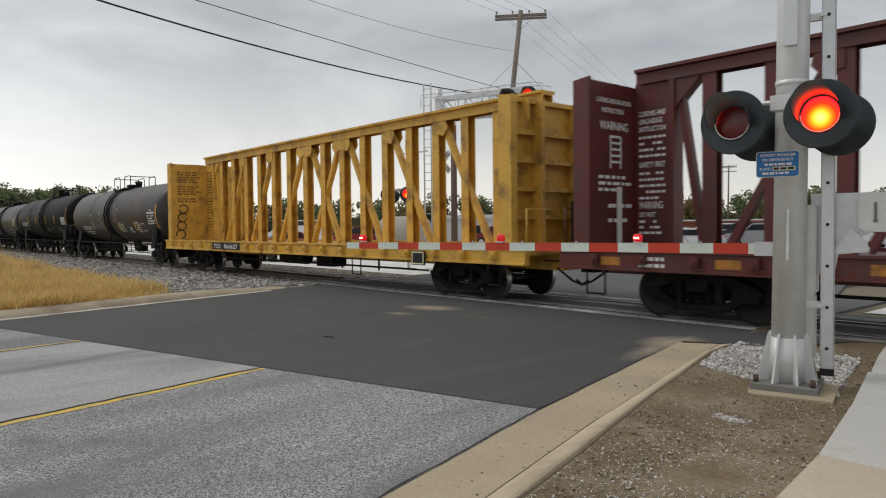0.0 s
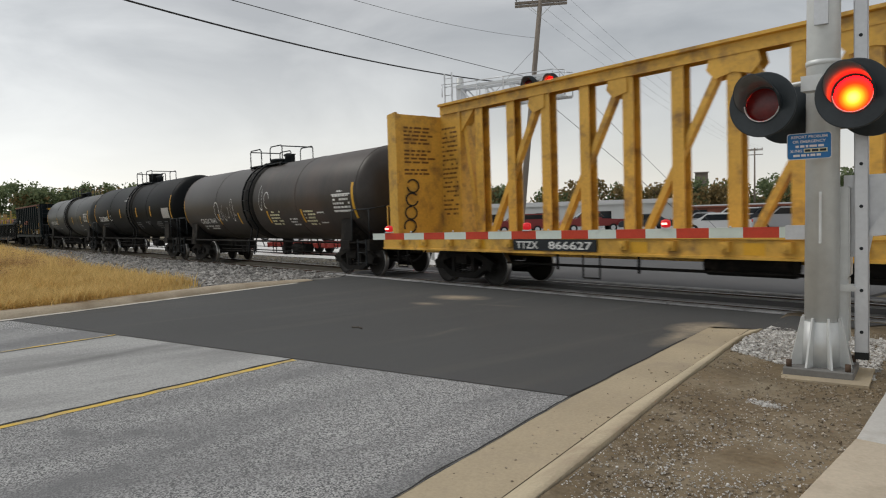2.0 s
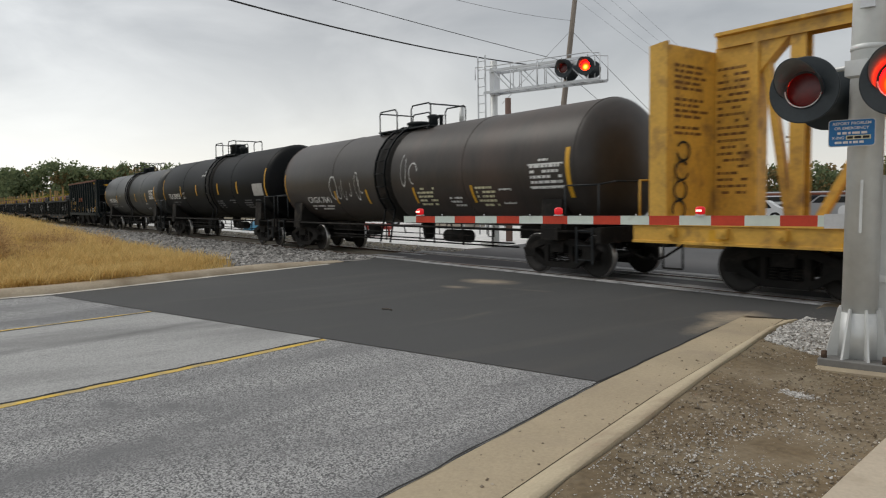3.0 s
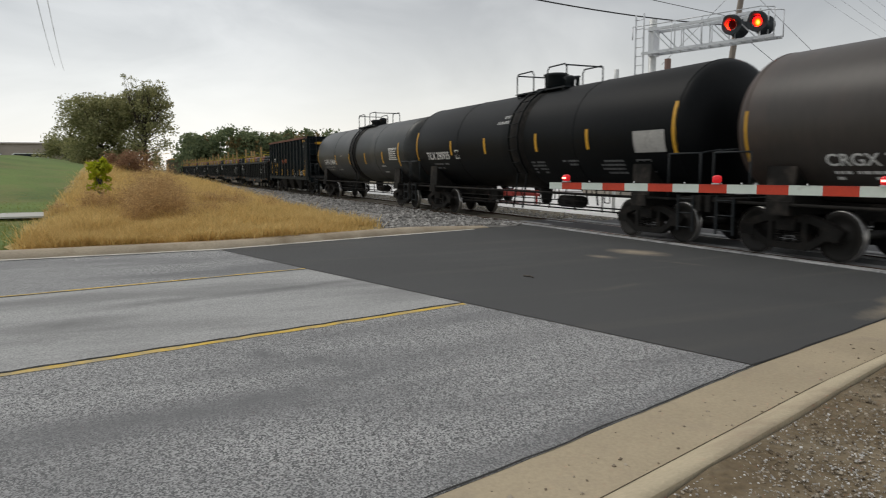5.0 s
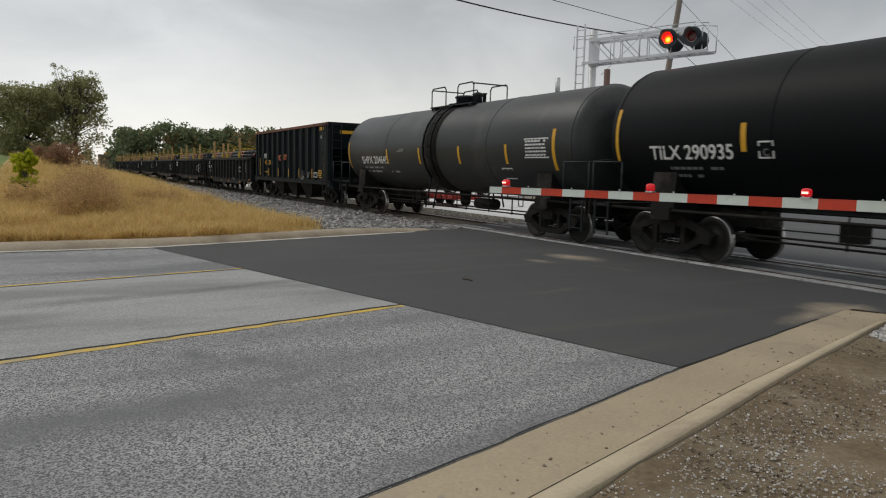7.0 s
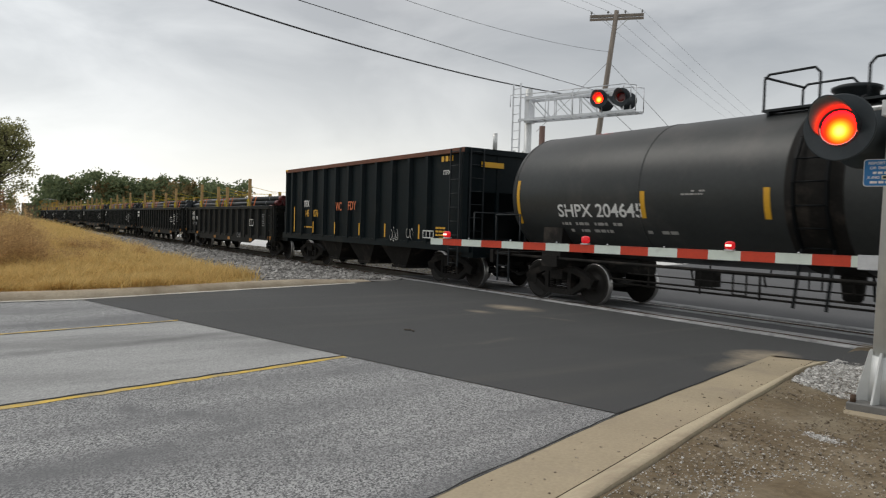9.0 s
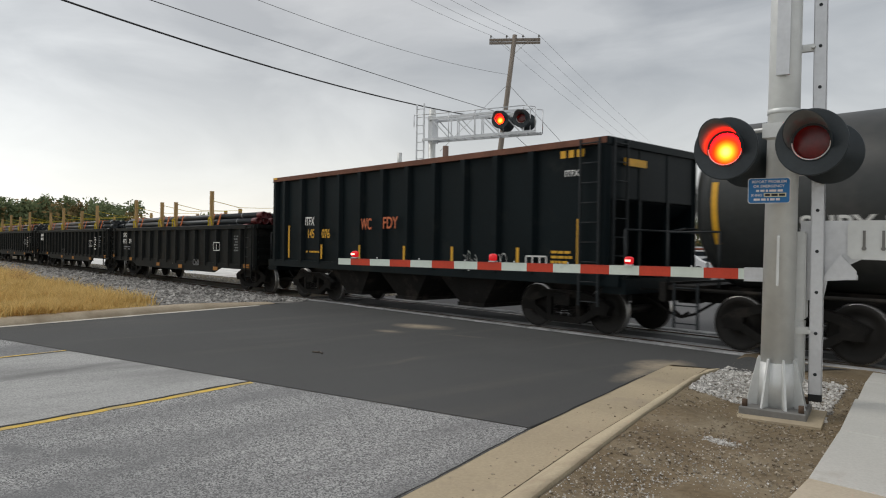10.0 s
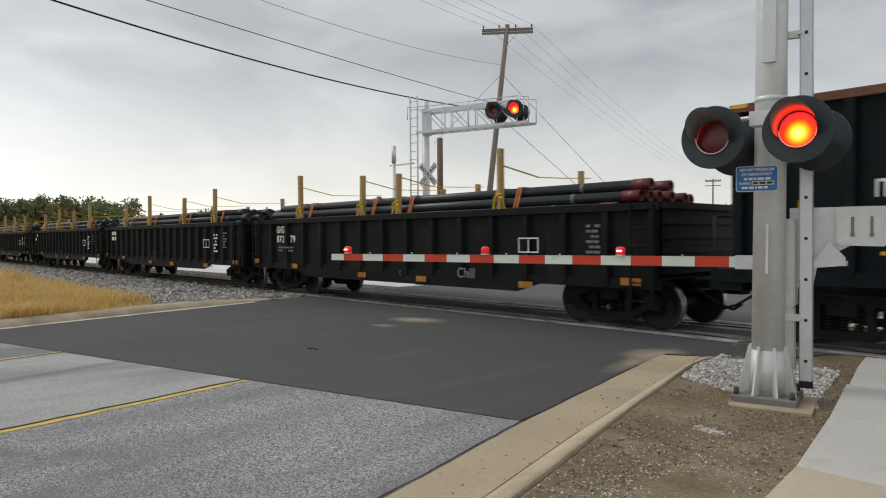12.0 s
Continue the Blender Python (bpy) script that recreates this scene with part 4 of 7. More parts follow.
def tank_car(label, x, skin, radius, zc, half, marks, dome=0.3, bonnet=0.2, base=5.9, spin=True):
    car = start_car("tank_car", label, x, group="tank cars of the train")
    bm = bmesh.new()
    prof = []
    for k in range(9):
        a = math.pi / 2 * k / 8
        prof.append((-half - 0.62 * math.cos(a), max(0.02, radius * math.sin(a))))
    prof += [(-half / 2, radius), (-0.42, radius), (-0.40, radius + 0.003), (0.40, radius + 0.003), (0.42, radius), (half / 2, radius)]
    for k in range(8, -1, -1):
        a = math.pi / 2 * k / 8
        prof.append((half + 0.62 * math.cos(a), max(0.02, radius * math.sin(a))))
    lathe(bm, prof, "x", 56, (0, 0, zc))
    tank = part("tank", bm, skin, car, "round-ended tank shell with dusty sides")
    # weld seams
    for k in (-half, -half * 0.48, half * 0.48, half):
        bm = bmesh.new()
        lathe(bm, [(k - 0.018, radius), (k - 0.012, radius + 0.009), (k + 0.012, radius + 0.009), (k + 0.018, radius)], "x", 56, (0, 0, zc))
        part("weld_seam", bm, skin, car)
    bm = bmesh.new()
    lathe(bm, [(dome - 0.46, radius + 0.002), (dome - 0.45, radius + 0.008), (dome + 0.45, radius + 0.008), (dome + 0.46, radius + 0.002)], "x", 56, (0, 0, zc))
    part("spill_band", bm, "undergear", car, "dark oily band below the manway")
    # stub sills, saddles and end platforms
    end = half + 0.75
    for s in (-1, 1):
        bm = bmesh.new()
        box(bm, min(s * (half - 2.8), s * end), max(s * (half - 2.8), s * end), -0.28, 0.28, 0.72, 1.02)
        box(bm, s * base - 0.25, s * base + 0.25, -1.35, 1.35, 0.80, 1.05)
        for q in (-1, 1):
            plate(bm, [(s * base - 0.3, q * 0.5, 1.0), (s * base - 0.3, q * 1.3, 1.0), (s * base - 0.3, q * 1.25, zc - 0.75), (s * base - 0.3, q * 0.9, zc - radius * 0.75)], 0.6, (1, 0, 0))
        part("bolster", bm, "undergear", car)
        bm = bmesh.new()
        box(bm, min(s * (end - 0.55), s * end), max(s * (end - 0.55), s * end), -1.45, 1.45, 0.98, 1.06)
        box(bm, s * end - 0.06, s * end + 0.06, -1.5, 1.5, 0.78, 1.10)
        part("end_platform", bm, "undergear", car)
        bm = bmesh.new()
        pipe_run(bm, [(s * (end - 0.05), -1.42, 1.05), (s * (end - 0.05), -1.42, 1.95), (s * (end - 0.05), -0.9, 2.02), (s * (end - 0.05), 0.9, 2.02), (s * (end - 0.05), 1.42, 1.95), (s * (end - 0.05), 1.42, 1.05)], 0.02, 6)
        pipe_run(bm, [(s * (end - 0.05), -1.42, 1.95), (s * (half - 0.2), -1.42, 1.95), (s * (half - 0.2), -1.42, 1.05)], 0.02, 6)
        tagged(part("end_rail", bm, "black_paint", car), kind="stuff")
        bm = bmesh.new()
        ladder(bm, s * (half + 0.35), -1.45, 0.35, 1.1, rungs=3)
        part("corner_step", bm, "black_paint", car)
        coupler(car, s * (end + 0.12), s)
        truck(car, s * base, spin=spin)
    # running sill pipes and brake gear
    bm = bmesh.new()
    for y in (-1.3, 1.3):
        tube(bm, (-end + 0.3, y, 0.99), (end - 0.3, y, 0.99), 0.03, seg=8)
        tube(bm, (-3.7, y * 0.95, 0.80), (3.7, y * 0.95, 0.80), 0.014, seg=6)
        for xx in (-3.6, -2.2, -0.8, 0.6, 2.0, 3.6):
            bar(bm, (xx, y, 0.99), (xx, y * 0.95, 0.78), 0.02, 0.03)
        for k in (-1.4, -1.15, 1.3, 1.55):
            bar(bm, (k, y * 0.95, 0.99), (k, y * 0.95, 0.6), 0.02, 0.025)
        for k in (-1.4, 1.3):
            bar(bm, (k, y * 0.95, 0.6), (k + 0.25, y * 0.95, 0.6), 0.02, 0.025)
    tagged(part("side_pipe", bm, "undergear", car, "thin black side pipe on drop brackets"), kind="stuff")
    bm = bmesh.new()
    for y, z in ((-0.75, 0.62), (-0.6, 0.52)):
        tube(bm, (-4.6, y, z), (4.6, y, z), 0.022, seg=6)
    for k in (-3.6, -2.4, -1.2, 1.3, 2.6, 3.8):
        bar(bm, (k, -0.75, 0.5), (k, -0.75, 0.95), 0.03, 0.03)
    tube(bm, (1.6, -0.5, 0.72), (2.6, -0.5, 0.72), 0.17, seg=12)
    box(bm, -2.7, -2.3, -0.5, -0.25, 0.62, 0.95)
    lathe(bm, [(0.55, 0.10), (0.62, 0.16), (0.95, 0.2), (1.1, 0.2)], "z", 14, (0, 0, 0))
    part("brake_gear", bm, "undergear", car)
    # ladder that wraps the shell and the walkway on top
    made = []
    skin_y = lambda xx, zz: -math.sqrt(max(0.01, radius ** 2 - (zz - zc) ** 2))
    for side in (-1, 1):
        bm = bmesh.new()
        pts = []
        for k in range(9):
            a = math.radians(-40 + k * 14)
            pts.append((side * (radius + 0.10) * math.cos(a), zc + (radius + 0.10) * math.sin(a)))
        for xx in (-0.26, 0.26):
            for (ya, za), (yb, zb) in zip(pts, pts[1:]):
                bar(bm, (xx, ya, za), (xx, yb, zb), 0.05, 0.05)
        for yy, zz in pts:
            tube(bm, (-0.26, yy, zz), (0.26, yy, zz), 0.016, seg=6)
        bar(bm, (-0.26, side * 1.36, 0.5), (-0.26, pts[0][0], pts[0][1]), 0.04, 0.04)
        bar(bm, (0.26, side * 1.36, 0.5), (0.26, pts[0][0], pts[0][1]), 0.04, 0.04)
        made.append(tagged(part("side_ladder", bm, "tank_black", car), kind="stuff"))
    top = zc + radius
    bm = bmesh.new()
    for s in (-1, 1):
        box(bm, -1.35, 1.35, min(s * 0.45, s * 0.68), max(s * 0.45, s * 0.68), top - 0.07, top - 0.03)
    for k in (-1.25, 0, 1.25):
        bar(bm, (k, -0.68, top - 0.08), (k, 0.68, top - 0.08), 0.05, 0.05)
        for s in (-1, 1):
            bar(bm, (k, s * 0.66, top - 0.06), (k, s * 0.62, top - 0.2), 0.04, 0.04)
    made.append(part("walkway", bm, "black_paint", car))
    bm = bmesh.new()
    rz = top + 0.58
    for s in (-1, 1):
        y = s * 0.62
        pipe_run(bm, [(-1.35, y, top - 0.05), (-1.35, y, rz - 0.08), (-1.27, y, rz), (-0.47, y, rz), (-0.38, y, rz - 0.1), (-0.38, y, top - 0.05)], 0.022, 6)
        pipe_run(bm, [(0.38, y, top - 0.05), (0.38, y, rz - 0.1), (0.47, y, rz), (1.27, y, rz), (1.35, y, rz - 0.08), (1.35, y, top - 0.05)], 0.022, 6)
    for k in (-1.35, 1.35):
        pipe_run(bm, [(k, -0.62, rz - 0.04), (k, 0.62, rz - 0.04)], 0.022, 6)
    made.append(tagged(part("guard_rail", bm, "black_paint", car), kind="stuff"))
    bm = bmesh.new()
    lathe(bm, [(top - 0.1, 0.34), (top + bonnet - 0.1, 0.34), (top + bonnet - 0.08, 0.38), (top + bonnet - 0.03, 0.38), (top + bonnet, 0.3)], "z", 24, (-0.1, 0, 0))
    lathe(bm, [(top - 0.1, 0.14), (top + 0.22, 0.14), (top + 0.3, 0.2), (top + 0.36, 0.08)], "z", 14, (0.62, 0, 0))
    lathe(bm, [(top - 0.1, 0.06), (top + 0.25, 0.06), (top + 0.3, 0.1)], "z", 10, (1.0, 0, 0))
    made.append(part("manway", bm, "black_paint", car))
    for ob in made:
        ob.location.x = dome
    marks(car, skin_y, half)
    return car


def reflector(car, x, z0, z1, surface, w=0.1, mat="reflector"):
    """A vertical strip of tape that follows the shell."""
    n = 8
    vs, fs = [], []
    for i in range(n + 1):
        z = z0 + (z1 - z0) * i / n
        vs += [(x, surface(x, z) - 0.006, z), (x + w, surface(x, z) - 0.006, z)]
    for i in range(n):
        fs.append((2 * i, 2 * i + 1, 2 * i + 3, 2 * i + 2))
    ob = new("reflector_strip", from_arrays("reflector_strip", vs, fs, mat))
    ob.parent = car
    return ob


def bars(name, car, x, z, w, rows, h, surface, mat="white_paint", gap=1.9, seed=1, fill=0.75):
    """Small unreadable stencilling as plain bars."""
    rng = random.Random(seed)
    vs, fs = [], []
    for r in range(rows):
        zz = z - r * h * gap
        xx = x
        while xx < x + w - h:
            l = min(rng.uniform(0.8, 3.0) * h, x + w - xx)
            if rng.random() < fill:
                k = len(vs)
                for a, b in ((xx, zz), (xx + l, zz), (xx + l, zz + h), (xx, zz + h)):
                    vs.append((a, surface(a, b) - 0.006, b))
                fs.append((k, k + 1, k + 2, k + 3))
            xx += l + 0.5 * h
    ob = new(name, from_arrays(name, vs, fs, mat))
    ob.parent = car
    return tagged(ob, kind="stuff")


def box_outline(name, car, x, z, w, h, t, surface, mat="white_paint", cells=1):
    vs, fs = [], []
    rects = [(x, z, w, t), (x, z + h - t, w, t), (x, z, t, h), (x + w - t, z, t, h)]
    rects += [(x + w * k / cells - t / 2, z, t, h) for k in range(1, cells)]
    for a, b, c, d in rects:
        k = len(vs)
        for p, q in ((a, b), (a + c, b), (a + c, b + d), (a, b + d)):
            vs.append((p, surface(p, q) - 0.006, q))
        fs.append((k, k + 1, k + 2, k + 3))
    ob = new(name, from_arrays(name, vs, fs, mat))
    ob.parent = car
    return ob


def scrawl(car, x, z, size, surface, seed, mat="white_paint", strokes=5):
    """Loose spray-painted loops."""
    rng = random.Random(seed)
    vs, fs = [], []
    for s in range(strokes):
        cx, cz = x + size * (s + rng.uniform(0, 0.4)) * 0.62, z + rng.uniform(-0.15, 0.15) * size
        a0, turn = rng.uniform(0, 6), rng.uniform(3, 6) * rng.choice((-1, 1))
        rx, rz = size * rng.uniform(0.15, 0.45), size * rng.uniform(0.35, 0.75)
        n = 16
        k0 = len(vs)
        for i in range(n + 1):
            a = a0 + turn * i / n
            for r in (1.0, 0.9):
                px, pz = cx + rx * r * math.cos(a), cz + rz * r * math.sin(a)
                vs.append((px, surface(px, pz) - 0.006, pz))
        for i in range(n):
            k = k0 + 2 * i
            fs.append((k, k + 1, k + 3, k + 2))
    ob = new("spray_scrawl", from_arrays("spray_scrawl", vs, fs, mat))
    ob.parent = car
    return ob


def marks_brown(car, sy, half):
    side_text("reporting_mark", "CRGX 7641", -5.5, 1.68, 0.2, sy, car, width=1.66)
    bars("stencil", car, -5.4, 1.54, 1.6, 2, 0.05, sy, seed=3)
    scrawl(car, -3.5, 2.1, 0.6, sy, 5, strokes=6)
    scrawl(car, 0.75, 2.45, 0.7, sy, 8, strokes=2)
    reflector(car, -7.1, 1.75, 2.7, sy, 0.07)
    reflector(car, 6.9, 1.7, 2.75, sy, 0.12)
    for x in (-3.4, -1.4, 1.15, 3.66):
        reflector(car, x, 1.62, 2.05, sy, 0.09)
    bars("stencil", car, 1.35, 1.98, 0.8, 5, 0.055, sy, "cream", seed=6)
    bars("stencil", car, 3.85, 1.95, 0.7, 5, 0.055, sy, "cream", seed=7)
    bars("stencil", car, 2.7, 1.72, 0.6, 3, 0.05, sy, seed=9)
    box_outline("test_box", car, 4.7, 1.58, 0.42, 0.36, 0.03, sy, cells=2)
    box_outline("data_panel", car, 5.78, 1.93, 1.05, 0.52, 0.03, sy, cells=6)
    bars("stencil", car, 5.83, 2.36, 0.95, 5, 0.06, sy, seed=11, fill=0.9)
    bars("stencil", car, 6.1, 2.5, 0.45, 1, 0.05, sy, seed=12)


def marks_black(car, sy, half):
    side_text("reporting_mark", "TILX 290935", -6.17, 2.0, 0.27, sy, car, width=1.98)
    bars("stencil", car, -5.9, 1.8, 1.5, 2, 0.055, sy, "cable_thin", gap=2.6, seed=2)
    reflector(car, -7.15, 1.95, 3.05, sy, 0.1)
    reflector(car, 7.05, 1.95, 3.05, sy, 0.12)
    for x in (-4.02, -1.48, 1.6, 4.0):
        reflector(car, x, 2.12, 2.62, sy, 0.11)
    box_outline("stencil_box", car, -3.68, 2.0, 0.3, 0.3, 0.03, sy)
    side_text("stencil_letter", "C", -3.59, 2.05, 0.12, sy, car, "cable_thin")
    side_text("notice", "DO NOT ENTER", -0.33, 3.16, 0.085, sy, car, width=0.66)
    side_text("notice", "CAUTION NITROGEN BLANKET", -0.68, 3.0, 0.085, sy, car, width=1.26)
    bm = bmesh.new()
    for k in range(6):
        a, b = 2.0 + k * 0.08, 2.0 + (k + 1) * 0.08
        v = [bm.verts.new((p, sy(p, q) - 0.008, q)) for p, q in ((5.8, a), (6.82, a), (6.82, b), (5.8, b))]
        bm.faces.new(v)
    part("blank_panel", bm, "faded_panel", car, "faded blank grey panel")
    bars("stencil", car, 1.2, 1.8, 0.7, 4, 0.05, sy, "cable_thin", seed=21)
    bars("stencil", car, 2.8, 1.82, 0.7, 2, 0.05, sy, "cable_thin", seed=22)
    bars("stencil", car, 4.4, 1.8, 0.9, 4, 0.05, sy, "cable_thin", seed=23)
    box_outline("test_box", car, 5.75, 1.55, 0.5, 0.3, 0.03, sy, "cable_thin", cells=2)


def marks_grey(car, sy, half):
    side_text("reporting_mark", "SHPX 204645", -5.65, 1.92, 0.27, sy, car, width=2.35)
    bars("stencil", car, -5.6, 1.74, 1.8, 2, 0.06, sy, "faded_panel", gap=2.4, seed=31)
    reflector(car, -7.0, 1.75, 2.75, sy, 0.1)
    reflector(car, 6.35, 1.75, 2.75, sy, 0.12)
    for x in (-3.34, -0.8, 1.8, 4.3):
        reflector(car, x, 1.9, 2.42, sy, 0.11)
    box_outline("data_panel", car, 5.2, 2.05, 1.0, 0.5, 0.03, sy, cells=6)
    bars("stencil", car, 5.25, 2.45, 0.9, 5, 0.045, sy, seed=33, fill=0.9)
    box_outline("test_box", car, 4.0, 1.5, 0.5, 0.3, 0.03, sy, cells=2)
    bars("stencil", car, -3.3, 1.6, 0.75, 1, 0.06, sy, "faded_panel", seed=34)
    bars("stencil", car, -2.4, 2.38, 0.5, 2, 0.03, sy, "faded_panel", seed=35)


tank_car("dusty brown-grey tank car with sprayed scrawls", -38.65, "tank_brown", 1.42, 2.43, 7.1, marks_brown, -0.3, 0.2, 6.35)
tank_car("glossy black tank car with yellow reflector strips", -54.65, "tank_black", 1.47, 2.52, 7.15, marks_black, 0.55, 0.5)
tank_car("dull grey tank car with white lettering", -70.4, "tank_grey", 1.42, 2.43, 7.05, marks_grey, 0.0, 0.3)


def centerbeam(x, paint, label, marks):
    car = start_car("centerbeam_flatcar", label, x, group="lumber flatcars of the train")
    hl = 9.8
    bm = bmesh.new()
    box(bm, -hl - 0.35, hl + 0.35, -1.45, 1.45, 1.06, 1.16)
    box(bm, -hl - 0.3, hl + 0.3, -0.35, 0.35, 0.70, 1.06)
    for k in range(17):
        xx = -hl + 0.4 + k * (2 * hl - 0.8) / 16
        box(bm, xx - 0.08, xx + 0.08, -1.4, 1.4, 0.88, 1.06)
    part("deck", bm, paint, car)
    for s in (-1, 1):
        bm = bmesh.new()
        plate(bm, [(-hl - 0.35, s * y, z) for y, z in ((1.48, 0.86), (1.65, 0.86), (1.65, 0.90), (1.62, 0.91), (1.62, 1.17), (1.66, 1.18), (1.66, 1.225), (1.48, 1.225))], 2 * hl + 0.7, (1, 0, 0))
        part("side_sill", bm, paint, car)
        bm = bmesh.new()
        box(bm, -0.09, 0.09, s * 1.66 - 0.06, s * 1.66 + 0.06, 0.98, 1.14)
        tube(bm, (0, s * 1.66 - 0.09, 1.06), (0, s * 1.66 + 0.09, 1.06), 0.05, seg=8)
        first = part("winch", bm, paint, car)
        for k in (j for j in range(20) if j not in (5, 6)):
            w = first if k == 0 else new("winch", first.data)
            w.parent = car
            w.location = (-hl + 0.5 + k * (2 * hl - 1.0) / 19, 0, 0)
    # end bulkheads with a smooth load face and a ribbed back
    for s in (-1, 1):
        bm = bmesh.new()
        xi, xo = s * (hl - 0.32), s * hl
        box(bm, min(xi, xi + s * 0.05), max(xi, xi + s * 0.05), -1.55, 1.55, 1.16, 4.36)
        part("bulkhead_face", bm, paint, car)
        for q in (-1, 1):
            bm = bmesh.new()
            plate(bm, [(s * (hl - 0.36), q * 1.56, 1.2), (xo, q * 1.56, 1.2), (xo, q * 1.56, 4.36), (s * (hl - 0.36), q * 1.56, 4.40)], 0.07 * q, (0, q, 0) if q > 0 else (0, 1, 0))
            part("bulkhead_side", bm, paint, car)
        bm = bmesh.new()
        for yy in (-1.5, -0.62, 0.62, 1.5):
            box(bm, min(xi + s * 0.05, xo), max(xi + s * 0.05, xo), yy - 0.06, yy + 0.06, 1.16, 4.38)
        for zz in (1.25, 1.85, 2.45, 3.05, 3.65, 4.32):
            box(bm, min(xi + s * 0.05, xo - s * 0.14), max(xi + s * 0.05, xo - s * 0.14), -1.5, 1.5, zz - 0.05, zz + 0.05)
        for yy in (-1.1, 1.1):
            plate(bm, [(xi, yy, 4.36), (xo, yy, 4.36), (xo, yy, 3.9)], 0.04, (0, 1, 0))
        part("bulkhead_ribs", bm, paint, car)
        bm = bmesh.new()
        ladder(bm, xo + s * 0.06, 1.25, 1.0, 4.2, rungs=9, along="y")
        pipe_run(bm, [(xo + s * 0.3, -1.5, 1.2), (xo + s * 0.3, -1.5, 2.0), (xo + s * 0.3, -0.7, 2.0)], 0.02, 6)
        part("end_ladder", bm, paint, car)
        bm = bmesh.new()
        tube(bm, (xo + s * 0.08, 0.5, 1.9), (xo + s * 0.16, 0.5, 1.9), 0.28, seg=20)
        box(bm, min(xo, xo + s * 0.1), max(xo, xo + s * 0.1), 0.3, 0.7, 1.3, 2.2)
        part("brake_wheel", bm, "black_paint", car)
        coupler(car, s * 10.45, s)
        truck(car, s * 7.6)
    # centre beam
    bm = bmesh.new()
    plate(bm, [(-hl + 0.4, y, z) for y, z in ((-0.17, 4.40), (-0.17, 4.60), (-0.25, 4.62), (-0.25, 4.68), (0.25, 4.68), (0.25, 4.62), (0.17, 4.60), (0.17, 4.40), (0.14, 4.40), (0.14, 4.58), (-0.14, 4.58), (-0.14, 4.40))], 2 * hl - 0.8, (1, 0, 0))
    part("top_chord", bm, paint, car)
    # solid web panels behind the bulkheads, then open posts and braces
    for s in (-1, 1):
        bm = bmesh.new()
        box(bm, min(s * (hl - 1.12), s * (hl - 0.33)), max(s * (hl - 1.12), s * (hl - 0.33)), -0.1, 0.1, 1.16, 4.42)
        part("web_panel", bm, paint, car)
        bm = bmesh.new()
        box(bm, s * (hl - 1.16) - 0.05, s * (hl - 1.16) + 0.05, -0.17, 0.17, 1.16, 4.42)
        part("end_post", bm, paint, car)
        bm = bmesh.new()
        plate(bm, [(s * (hl - 1.2), -0.13, 4.42), (s * (hl - 1.75), -0.13, 4.42), (s * (hl - 1.45), -0.13, 4.12), (s * (hl - 1.2), -0.13, 3.85)], 0.26, (0, 1, 0))
        part("gusset", bm, paint, car)
    for k in range(-7, 8):
        bm = bmesh.new()
        xx = k * 1.13
        plate(bm, [(xx - 0.13, -0.13, 1.16), (xx + 0.13, -0.13, 1.16), (xx + 0.13, -0.105, 1.16), (xx - 0.1, -0.105, 1.16), (xx - 0.1, 0.105, 1.16), (xx + 0.13, 0.105, 1.16), (xx + 0.13, 0.13, 1.16), (xx - 0.13, 0.13, 1.16)], 3.3, (0, 0, 1))
        part("post", bm, paint, car)
    for s in (-1, 1):
        for top_x, foot_x in ((5.9, 7.59), (3.64, 5.33), (1.38, 3.07), (-0.88, 0.81), (8.55, 8.05)):
            bm = bmesh.new()
            bar(bm, (s * top_x, 0, 4.3), (s * foot_x, 0, 1.2), 0.16, 0.13)
            if top_x < 8:
                for q in (-0.155, 0.135):
                    plate(bm, [(s * (top_x - 0.25), q, 4.45), (s * (top_x + 0.2), q, 4.45), (s * (top_x + 0.26), q, 4.2), (s * (top_x + 0.1), q, 4.02), (s * (top_x - 0.25), q, 4.1)], 0.02, (0, 1, 0))
            part("brace", bm, paint, car)
    # underframe gear
    bm = bmesh.new()
    tube(bm, (-1.2, -0.9, 0.72), (0.3, -0.9, 0.72), 0.2, seg=12)
    box(bm, 1.0, 1.9, -1.0, -0.5, 0.5, 0.85)
    tube(bm, (-6, -1.1, 0.6), (6, -1.1, 0.6), 0.025, seg=6)
    tube(bm, (-6, -0.7, 0.55), (6, -0.7, 0.55), 0.025, seg=6)
    for k in (-4.5, -2.5, 2.6, 4.4):
        bar(bm, (k, -1.1, 0.5), (k, -1.1, 0.9), 0.04, 0.04)
    part("brake_gear", bm, "undergear", car)
    bm = bmesh.new()
    for k in (-hl + 0.5, hl - 0.5, -3.2, 4.1):
        pipe_run(bm, [(k - 0.2, -1.62, 0.9), (k - 0.2, -1.62, 0.42), (k + 0.2, -1.62, 0.42), (k + 0.2, -1.62, 0.9)], 0.018, 6)
    part("stirrup", bm, "undergear", car)
    bm = bmesh.new()
    box(bm, 6.57, 7.05, -1.7, -1.66, 0.76, 1.10)
    holder = part("placard_board", bm, "black_paint", car)
    box_outline("placard_frame", car, 6.59, 0.78, 0.44, 0.30, 0.03, flat_side(-1.70), "cream")
    marks(car, hl)
    return car


def flat_side(y):
    return lambda xx, zz: y


